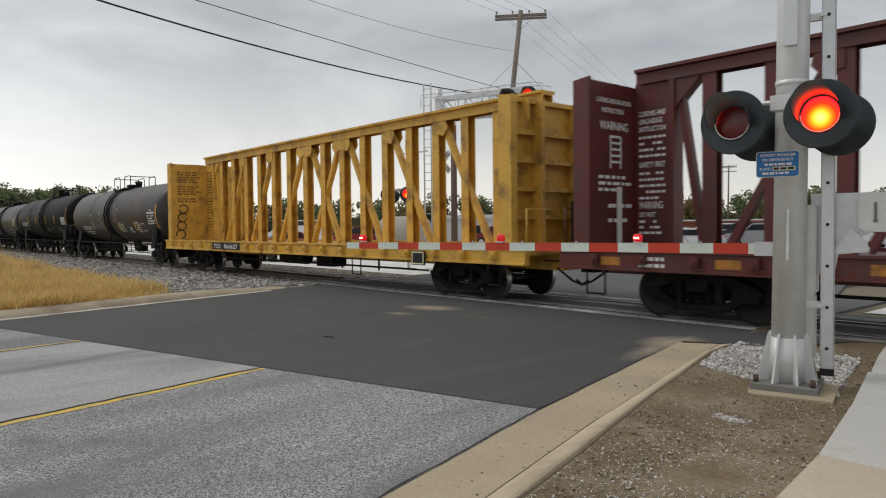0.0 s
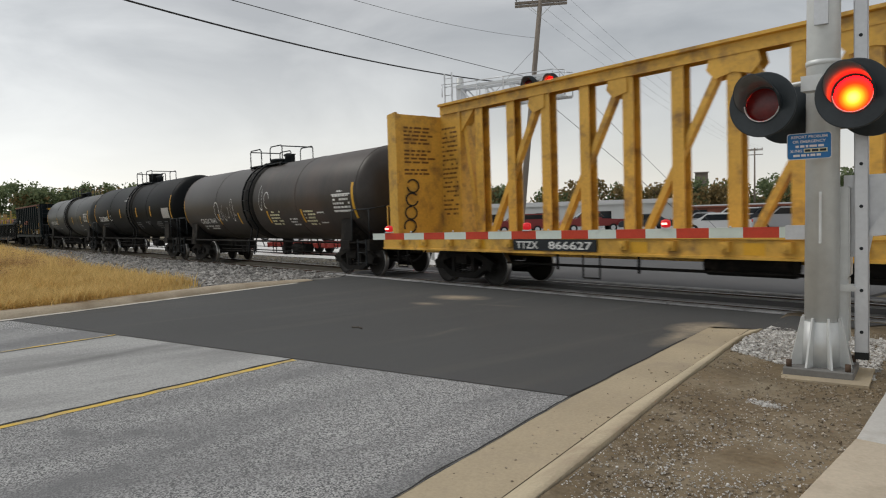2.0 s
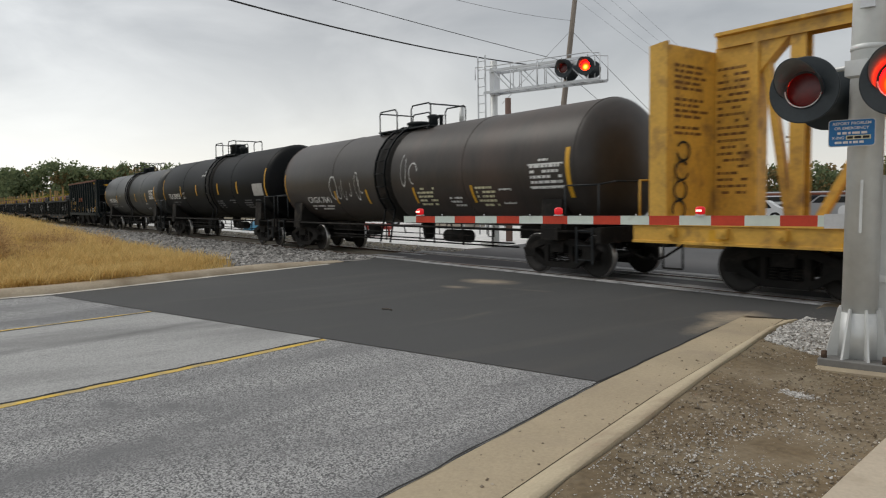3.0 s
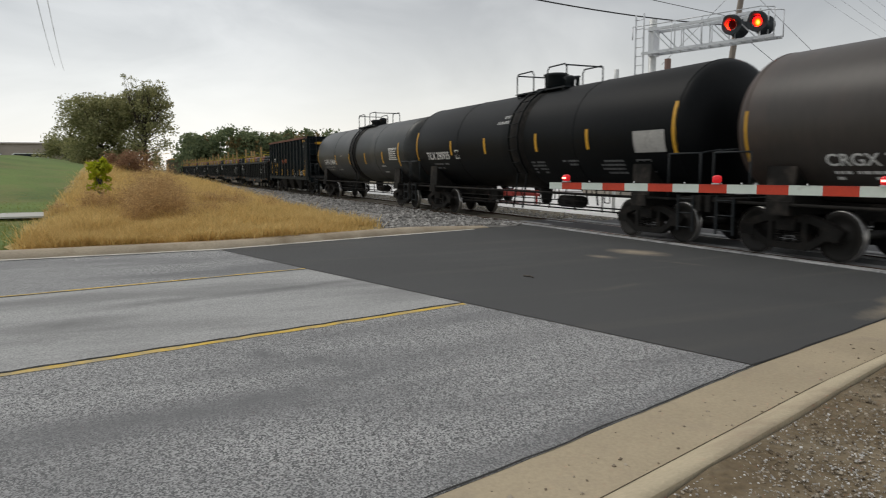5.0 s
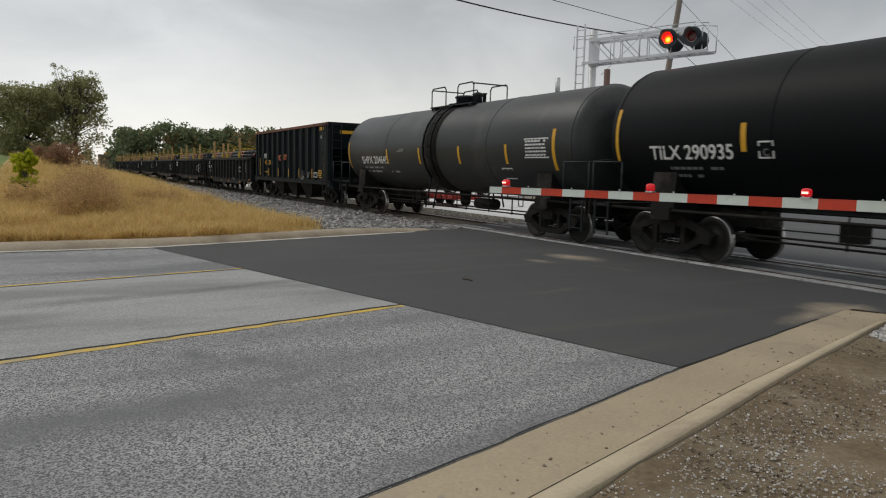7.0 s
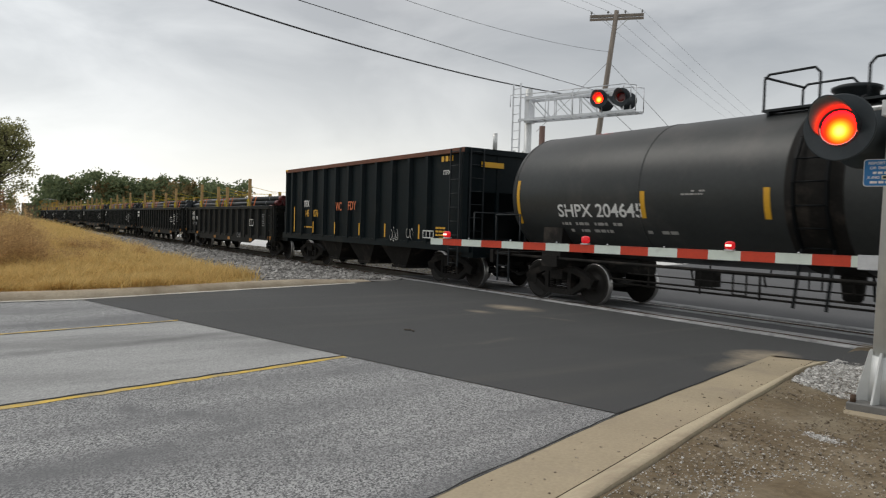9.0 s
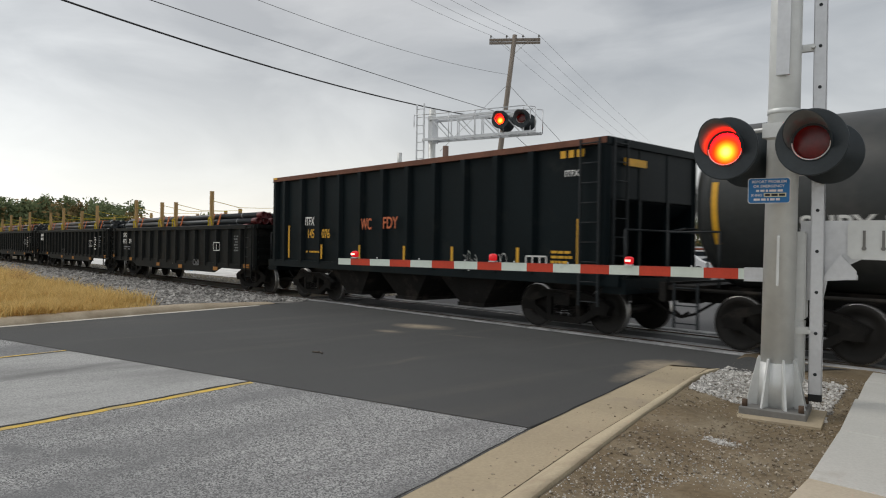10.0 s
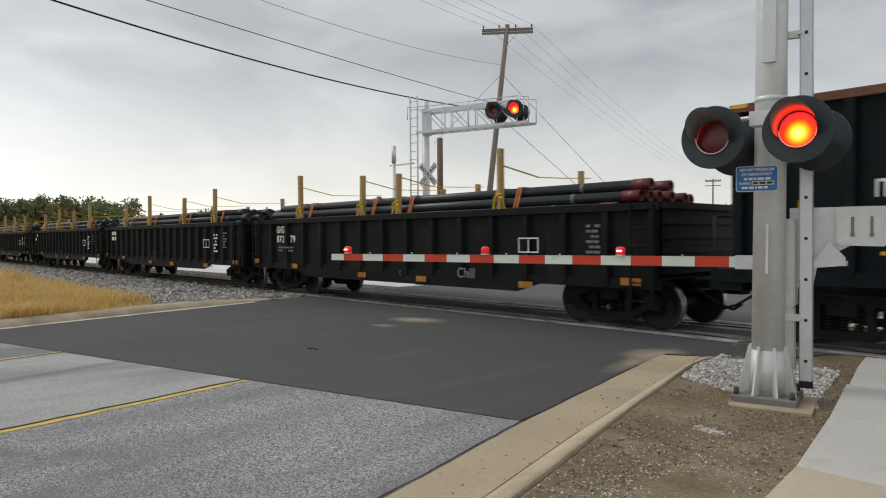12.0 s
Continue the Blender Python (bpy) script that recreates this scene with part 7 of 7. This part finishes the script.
def treeline():
    """Far woods behind the lot and along the line."""
    rng = random.Random(9)
    store, warm = ([], []), ([], [])
    for i in range(210):
        k = i / 209
        if k < 0.3:
            x, y = -152 + rng.uniform(-8, 8), 13 + k / 0.3 * 34 + rng.uniform(-3, 3)
        else:
            a = (k - 0.3) / 0.7
            x, y = -148 + 190 * a + rng.uniform(-4, 4), 50 + 96 * math.sin(min(1.0, a * 1.35) * math.pi / 2) + rng.uniform(-6, 6)
        h = 7.8 + 3.0 * noise.noise((i * 0.13, 2, 0)) + rng.uniform(-0.9, 0.9) + (1.2 if k < 0.3 else -1.3)
        for j in range(4):
            z = h * (0.2 + 0.22 * j)
            merge(store if rng.random() < (0.9 if k < 0.3 else 0.66) else warm, leaf_cloud(rng, (x + rng.uniform(-2, 2), y + rng.uniform(-1, 1), z), (3.3 - 0.45 * j) * rng.uniform(0.75, 1.25), 120, 0.40))
    tagged(new("woods", from_arrays("woods", store[0], store[1], "leaf_far")), "distant dark green woods on the horizon", "woods", kind="stuff")
    tagged(new("woods_autumn", from_arrays("woods_autumn", warm[0], warm[1], "leaf_autumn")), "distant woods turning brown in autumn", "woods", kind="stuff")
    bm = bmesh.new()
    pts = [(-153, 8, 0), (-150, 48, 0), (-120, 95, 0), (-85, 130, 0), (-40, 150, 0), (45, 158, 0)]
    for a, b in zip(pts, pts[1:]):
        bar(bm, (a[0], a[1], 1.6), (b[0], b[1], 1.6), 3.0, 4.0)
    solo("undergrowth", bm, "soil", "dark undergrowth below the far woods", "undergrowth", kind="structure")


treeline()


def blades(name, count, area, height, width, mat, label, seed, bend=0.35, sheaf=1, swell=0.0):
    rng = random.Random(seed)
    vs, fs = [], []
    for i in range(count):
        x, y, z = area(rng)
        for j in range(sheaf):
            a = rng.uniform(0, 6.28)
            h = rng.uniform(*height) * (1 + 0.9 * swell * noise.noise((x * 0.8, y * 0.8, 3)))
            w = width * rng.uniform(0.6, 1.4) * 0.5
            lean = Vector((math.cos(a), math.sin(a), 0)) * h * bend * rng.uniform(0.2, 1.3)
            side = Vector((-math.sin(a), math.cos(a), 0)) * w
            p = Vector((x + rng.uniform(-0.06, 0.06) * sheaf, y + rng.uniform(-0.06, 0.06) * sheaf, z))
            k = len(vs)
            m = p + lean * 0.35 + Vector((0, 0, h * 0.62))
            vs += [p - side, p + side, m + side * 0.8, m - side * 0.8, p + lean + Vector((0, 0, h))]
            fs += [(k, k + 1, k + 2, k + 3), (k + 3, k + 2, k + 4)]
    return tagged(new(name, from_arrays(name, vs, fs, mat)), label, "grass", kind="stuff")


def verge_edge(x):
    """Lower limit in y of the tall grass at that x."""
    return -1.85 + 0.4 * noise.noise((x * 0.6, 0, 0)) + 0.25 * noise.noise((x * 2.1, 3, 0))


def verge_area(rng):
    while True:
        x = -16.2 - 55 * rng.random() ** 1.9
        lo, hi = verge_edge(x), 5.75 + 0.5 * noise.noise((x * 0.5, 7, 0))
        y = lo + (hi - lo) * rng.random()
        edge = line_at(FAR_TOP, y) - 0.08
        if x < edge:
            h = 0.35 * max(0.0, min(1.0, (edge - x) / 3.0)) * max(0.0, min(1.0, (5.8 - y) / 3))
            return x, y, ground_height(x, y) + h * 0.4


def verge_sheet():
    vs, fs = [], []
    nx, ny = 60, 24
    for i in range(nx + 1):
        x = -15.9 - 95 * (i / nx) ** 1.8
        lo, hi = verge_edge(x) - 0.3, 5.9
        for j in range(ny + 1):
            y = lo + (hi - lo) * j / ny
            xx = min(x, line_at(FAR_TOP, y) - 0.02)
            h = 0.35 * max(0.0, min(1.0, (line_at(FAR_TOP, y) - xx) / 3.0)) * max(0.0, min(1.0, (5.8 - y) / 3))
            vs.append((xx, y, ground_height(xx, y) + 0.1 + h * 0.4 - (0.08 if j in (0, ny) else 0)))
    for i in range(nx):
        for j in range(ny):
            a = i * (ny + 1) + j
            fs.append((a, a + 1, a + ny + 2, a + ny + 1))
    ob = new("dry_verge", from_arrays("dry_verge", vs, fs, "dry_verge"))
    for p in ob.data.polygons:
        p.use_smooth = True
    tagged(ob, "matted straw-coloured grass on the verge", "verge", kind="structure")


M["dry_verge"] = material("dry_verge", (0.46, 0.33, 0.13), 0.95, vary=0.4, big=0.5, fine=14, bump=0.9, dirt=(0.16, 0.15, 0.05), dirt_amount=0.45, dirt_scale=0.6)
verge_sheet()
blades("verge_grass", 42000, verge_area, (0.10, 0.46), 0.015, "grass_gold", "tall golden dry grass", 11, 1.3, 3, 1.0)


def weed_bush(name, at, height, spread, stalks, seed):
    """Dead weed: stalks that fan out of one crown, each with side twigs and seed heads."""
    rng = random.Random(seed)
    vs, fs = [], []
    def stem(p, q, w):
        d = (q - p).cross(Vector((rng.gauss(0, 1), rng.gauss(0, 1), rng.gauss(0, 1)))).normalized() * w
        k = len(vs)
        vs.extend([p - d, p + d, q + d * 0.4, q - d * 0.4])
        fs.append((k, k + 1, k + 2, k + 3))
    for i in range(stalks):
        a, r = rng.uniform(0, 6.28), spread * math.sqrt(rng.random())
        h = height * rng.uniform(0.5, 1.1) * (1.05 - 0.4 * r / spread)
        p = Vector((at[0] + r * 0.45 * math.cos(a), at[1] + r * 0.45 * math.sin(a), at[2]))
        q = Vector((at[0] + r * math.cos(a), at[1] + r * math.sin(a), at[2] + h))
        m = p.lerp(q, 0.55) + Vector((rng.gauss(0, 0.05), rng.gauss(0, 0.05), 0.04))
        stem(p, m, 0.008)
        stem(m, q, 0.006)
        for j in range(7):
            b = p.lerp(q, rng.uniform(0.3, 1.0))
            e = b + Vector((rng.gauss(0, 0.12), rng.gauss(0, 0.12), rng.uniform(0.02, 0.2)))
            stem(b, e, 0.004)
            for g in range(2):
                o = e + Vector((rng.gauss(0, 0.03), rng.gauss(0, 0.03), rng.gauss(0, 0.03)))
                stem(o, o + Vector((rng.gauss(0, 0.03), rng.gauss(0, 0.03), rng.uniform(0, 0.04))), rng.uniform(0.008, 0.018))
    return tagged(new(name, from_arrays(name, vs, fs, "grass_tan")), "tall bushy brown dead weeds", "weeds", "dead weeds", kind="stuff")


rng = random.Random(12)
for k in range(26):
    x, y = -23.2 + rng.gauss(0, 1.3), 0.5 + rng.gauss(0, 1.0)
    h = rng.uniform(1.0, 2.1) * (1.1 - 0.3 * abs(y - 0.5))
    weed_bush("dry_weeds", (x, y, ground_height(x, y) + 0.02), max(0.5, h), rng.uniform(0.25, 0.5), 40, 40 + k)
for k in range(22):
    x, y = -25.0 + rng.gauss(0, 3.0), 2.6 + rng.gauss(0, 1.0)
    weed_bush("dry_weeds", (x, y, ground_height(x, y) + 0.02), rng.uniform(0.4, 0.9), rng.uniform(0.3, 0.5), 26, 80 + k)


def track_weeds(rng):
    x = -18 - 90 * rng.random() ** 1.5
    return x, 5.7 + rng.uniform(-1.2, 0.6), 0.02


blades("track_grass", 6000, track_weeds, (0.2, 0.45), 0.025, "grass_gold", "dry grass along the ballast", 13, 0.7, 2)


def lawn_area(rng):
    x = -16.3 - 18 * rng.random() ** 1.4
    y = rng.uniform(-12, -1.5)
    return min(x, line_at(FAR_TOP, y) - 0.1), y, ground_height(x, y) + 0.02


blades("lawn_grass", 9000, lawn_area, (0.05, 0.12), 0.02, "grass_green", "short green lawn grass", 14, 0.5, 2)

# path across the lawn
bm = bmesh.new()
for k in range(12):
    a = Vector((-24.4 - 0.05 * k * 1.5, -1.9 - k * 1.6, 0))
    z = ground_height(a.x, a.y) + 0.08
    plate(bm, [(a.x - 1.1, a.y, z), (a.x + 1.1, a.y, z), (a.x + 1.1 - 0.07, a.y - 1.58, z), (a.x - 1.1 - 0.07, a.y - 1.58, z)], 0.05, (0, 0, 1))
solo("lawn_path", bm, "sidewalk", "pale concrete path across the lawn", "path", kind="structure")


# ---- far buildings and parked vehicles ----
def shed(name, label, corner, angle, length, depth, z0, z1, wall, pitch=0.6, doors=(), windows=(), ribs=0):
    """A metal building: walls with ribs, a low gabled roof, doors and windows on its front."""
    s = thing(name, label, "building", at=corner, turn=angle)
    bm = bmesh.new()
    box(bm, 0, length, 0, depth, z0, z1)
    part("wall", bm, wall, s)
    bm = bmesh.new()
    plate(bm, [(-0.2, -0.25, z1), (-0.2, depth + 0.25, z1), (-0.2, depth / 2, z1 + pitch)], length + 0.4, (1, 0, 0))
    part("roof", bm, "roof_grey", s)
    bm = bmesh.new()
    box(bm, -0.22, length + 0.22, -0.32, -0.2, z1 - 0.15, z1 + 0.05)
    part("gutter", bm, wall, s)
    for a, b, h, mat in doors:
        bm = bmesh.new()
        box(bm, a, b, -0.08, 0.0, z0, z0 + h)
        d = part("door", bm, mat, s)
        bm = bmesh.new()
        box(bm, a - 0.12, a, -0.1, 0.0, z0, z0 + h + 0.12)
        box(bm, b, b + 0.12, -0.1, 0.0, z0, z0 + h + 0.12)
        box(bm, a - 0.12, b + 0.12, -0.1, 0.0, z0 + h, z0 + h + 0.12)
        part("door_frame", bm, "roof_grey", s)
    for a, b, lo, hi in windows:
        bm = bmesh.new()
        box(bm, a, b, -0.04, 0.0, lo, hi)
        part("window", bm, "glass_dark", s)
    if ribs:
        bm = bmesh.new()
        k = 0.0
        while k < length:
            box(bm, k, k + 0.06, -0.035, 0.0, z0, z1 - 0.16)
            k += ribs
        part("cladding_rib", bm, wall, s)
        if ribs < 1:
            bm = bmesh.new()
            k = 0.0
            while k < depth:
                box(bm, length, length + 0.035, k, k + 0.06, z0, z1 - 0.16)
                k += ribs
            part("cladding_rib", bm, wall, s)
    return s


shed("blue_shed", "tall pale-blue ribbed metal building", (-54.2, -27.2, 0), 88, 15.0, 14, 1.6, 8.1, "blue_siding", 0.3, ribs=0.6)
shed("warehouse", "long low tan warehouse with a white door", (-150, -46, 0), 89, 36, 30, 1.4, 6.6, "tan_siding", 0.7, doors=((21.5, 26.0, 3.3, "pale_siding"),), windows=((33, 34.4, 4.6, 5.2),), ribs=2.0)
shed("white_building", "long white single-storey building beyond the lot", (-66, 57, -0.3), 41, 26, 12, 0, 2.9, "pale_siding", 0.5, windows=((3, 5, 1, 2), (9, 11, 1, 2), (16, 18, 1, 2)), ribs=2.0)
shed("brick_building", "low red brick building with a flat edge", (-56.5, 77.5, -0.3), 33, 26, 10, 0, 2.2, "brick", 0.25, windows=((2, 4, 0.8, 1.8), (8, 10, 0.8, 1.8)))
shed("block_tower", "small dark square block above the trees", (-82.5, 137.5, 0), 30, 2.6, 2.6, 0, 9.4, "pole_wood", 0.1)


def vehicle(label, at, turn, paint, kind="sedan", category="car"):
    v = thing("parked_van" if kind == "van" else "parked_car", label, category, "parked vehicles", at, turn)
    prof = {"sedan": [(-2.25, 0.35), (-2.25, 0.85), (-1.5, 0.95), (-0.95, 1.42), (0.5, 1.42), (1.15, 0.95), (2.1, 0.82), (2.25, 0.6), (2.25, 0.35)],
            "suv": [(-2.3, 0.4), (-2.3, 1.05), (-2.1, 1.72), (0.5, 1.72), (1.15, 1.1), (2.2, 1.0), (2.35, 0.75), (2.35, 0.4)],
            "truck": [(-2.8, 0.5), (-2.8, 1.05), (-0.7, 1.08), (-0.6, 1.75), (0.75, 1.75), (1.35, 1.12), (2.6, 1.05), (2.75, 0.8), (2.75, 0.5)],
            "van": [(-2.8, 0.4), (-2.8, 2.25), (-2.6, 2.4), (1.2, 2.4), (1.9, 1.35), (2.7, 1.15), (2.8, 0.8), (2.8, 0.4)]}[kind]
    bm = bmesh.new()
    plate(bm, [(x, -0.88, z) for x, z in prof], 1.76, (0, 1, 0))
    bmesh.ops.bevel(bm, geom=bm.edges, offset=0.06, segments=2, affect="EDGES")
    part("body", bm, paint, v)
    top = max(z for x, z in prof)
    xs = [x for x, z in prof if z > top - 0.05]
    for s in (-1, 1):
        bm = bmesh.new()
        plate(bm, [(min(xs) - 0.25, s * 0.885, top - 0.48), (max(xs) + 0.4, s * 0.885, top - 0.48), (max(xs), s * 0.885, top - 0.1), (min(xs) + 0.05, s * 0.885, top - 0.1)], 0.012, (0, s, 0))
        part("side_window", bm, "glass_dark", v)
    bm = bmesh.new()
    plate(bm, [(max(xs) + 0.10, -0.75, top - 0.06), (max(xs) + 0.10, 0.75, top - 0.06), (max(xs) + 0.62, 0.75, top - 0.46), (max(xs) + 0.62, -0.75, top - 0.46)], 0.03, (0.6, 0, 0.75))
    part("windscreen", bm, "glass_dark", v)
    bm = bmesh.new()
    plate(bm, [(min(xs) - 0.03, -0.75, top - 0.1), (min(xs) - 0.03, 0.75, top - 0.1), (min(xs) - 0.35, 0.75, top - 0.45), (min(xs) - 0.35, -0.75, top - 0.45)], 0.03, (-0.7, 0, 0.6))
    part("rear_window", bm, "glass_dark", v)
    ends = max(x for x, z in prof)
    for xx in (-ends * 0.62, ends * 0.62):
        for s in (-1, 1):
            bm = bmesh.new()
            tube(bm, (xx, s * 0.7, 0.34), (xx, s * 0.92, 0.34), 0.34, seg=18)
            w = part("wheel", bm, "rubber", v)
            bm = bmesh.new()
            tube(bm, (xx, s * 0.921, 0.34), (xx, s * 0.93, 0.34), 0.2, seg=12)
            part("rim", bm, "aluminium", w)
    for s in (-1, 1):
        bm = bmesh.new()
        box(bm, -ends - 0.01, -ends + 0.06, s * 0.7 - 0.1, s * 0.7 + 0.1, 0.75, 0.95)
        part("tail_light", bm, "gate_red", v)
    return v


for lab, x, y, turn, paint, kd in (
        ("white parked sedan on the lot", -24.6, 43.6, 200, "car_white", "sedan"), ("silver parked sport utility car on the lot", -21.0, 46.0, 205, "car_silver", "suv"),
        ("white parked pickup truck on the lot", -17.5, 46.5, 190, "car_white", "truck"), ("silver parked sedan on the lot", -31.5, 53.5, 210, "car_silver", "sedan"),
        ("white parked sport utility car on the lot", -29.6, 55.0, 210, "car_white", "suv"), ("dark parked car on the lot", -27.3, 56.0, 215, "car_dark", "suv"),
        ("silver parked car on the lot", -25.2, 57.0, 215, "car_silver", "sedan"), ("dark parked sedan on the lot", -35.6, 51.3, 220, "car_dark", "sedan"),
        ("maroon parked pickup truck on the lot", -39.2, 48.6, 230, "car_maroon", "truck"), ("maroon parked car on the lot", -44.0, 44.6, 230, "car_maroon", "suv"),
        ("red parked pickup truck on the lot", -42.5, 29.0, 250, "car_maroon", "truck"), ("red parked car on the lot", -50.0, 27.0, 255, "car_maroon", "sedan"),
        ("white parked van on the lot", -56.0, 31.0, 250, "car_white", "van"), ("red parked sport utility car on the lot", -62.0, 27.0, 250, "car_maroon", "suv"),
        ("white parked sedan on the lot", -13.5, 48.5, 190, "car_white", "sedan")):
    vehicle(lab, (x, y, -0.06), turn, M[paint].name, kd)
vehicle("white parked passenger van", (-109.5, -10.6, 1.55), 100, "car_white", "van", "van")
vehicle("silver parked car on the lot", (-111, -6.8, 1.5), 100, "car_silver", "sedan")
bm = bmesh.new()
lathe(bm, [(-2.0, 0.3), (-1.9, 0.8), (-1.7, 1.1), (1.7, 1.1), (1.9, 0.8), (2.0, 0.3)], "x", 28, (-36.5, 28.3, 1.25))
box(bm, -38.2, -34.8, 27.5, 29.2, -0.05, 0.3)
solo("storage_tank", bm, "tan_siding", "grey-tan horizontal storage tank on the gravel lot", "tank")


# ---- small things on the road ----
bm = bmesh.new()
pipe_run(bm, [(-9.30, 5.62, 0.02), (-9.18, 5.68, 0.024), (-9.08, 5.66, 0.02)], 0.012, 5)
solo("twig", bm, "bark", "short dark twig lying on the asphalt", "twig")
M["trailer_red"] = material("trailer_red", (0.32, 0.035, 0.025), 0.55, vary=0.2, big=1.5, fine=15, bump=0.05)
trailer = thing("equipment_trailer", "low red flatbed trailer on the gravel lot", "trailer", at=(-32.5, 17.6, -0.04), turn=4)
bm = bmesh.new()
box(bm, -2.9, 2.9, -1.0, 1.0, 0.42, 0.58)
for k in range(9):
    box(bm, -2.8 + k * 0.68, -2.72 + k * 0.68, -1.05, 1.05, 0.36, 0.62)
part("bed", bm, "trailer_red", trailer)
bm = bmesh.new()
bar(bm, (2.9, 0.6, 0.48), (4.2, 0, 0.45), 0.1, 0.12)
bar(bm, (2.9, -0.6, 0.48), (4.2, 0, 0.45), 0.1, 0.12)
tube(bm, (4.0, 0, 0), (4.0, 0, 0.5), 0.05, seg=8)
part("drawbar", bm, "trailer_red", trailer)
for xx in (-0.9, 0.1):
    for s in (-1, 1):
        bm = bmesh.new()
        tube(bm, (xx, s * 0.86, 0.3), (xx, s * 1.1, 0.3), 0.3, seg=18)
        part("wheel", bm, "rubber", trailer)
rng = random.Random(31)
bm = bmesh.new()
n = 10
grid = [[bm.verts.new((-44.5 + 3.4 * i / n, 16.6 + 1.6 * j / n, -0.04 + 0.75 * math.sin(math.pi * i / n) ** 0.6 * math.sin(math.pi * j / n) ** 0.6 + rng.uniform(0, 0.1))) for j in range(n + 1)] for i in range(n + 1)]
for i in range(n):
    for j in range(n):
        bm.faces.new((grid[i][j], grid[i + 1][j], grid[i + 1][j + 1], grid[i][j + 1]))
solo("tarpaulin", bm, "tarp_blue", "low pile under a crumpled blue tarpaulin", "tarpaulin")
# fence rail and pale grass beyond the rails
bm = bmesh.new()
box(bm, -4.3, 9.0, 19.4, 19.55, 0.35, 0.5)
for k in range(8):
    box(bm, -4.2 + k * 1.8, -4.05 + k * 1.8, 19.42, 19.53, -0.1, 0.55)
solo("low_barrier", bm, "yellow_paint", "low faded yellow barrier rail beside the gravel", "barrier")


# ---- motion of the train ----
def motions():
    for car, x in MOVING:
        walk(car, [(t, pose(x + SPEED * t + gain, TRACK_Y, RAIL_Z)) for t, gain in ((0, 0), (3, 0), (6, 0), (9, 0), (10.4, 0), (11, 0.06), (11.5, 0.17), (12, 0.3))])
    step = 2 / 30
    for ob, x in WHEELS:
        walk(ob, [(i * step, pose(x, 0, 0.455, 0, math.degrees(SPEED * i * step / 0.455), 0)) for i in range(181)])
    for ob, place, flips, first in FLASHERS:
        rows, a = [(0.0, 0.0 if first else 180.0)], 0.0 if first else 180.0
        for t in flips:
            for k in range(4):
                rows.append((t + (k - 1.5) / 30, a + 60.0 * k))
            a += 180.0
        rows.append((12.0, a))
        walk(ob, [(t, pose(*place, 0, 0, r)) for t, r in rows])


motions()
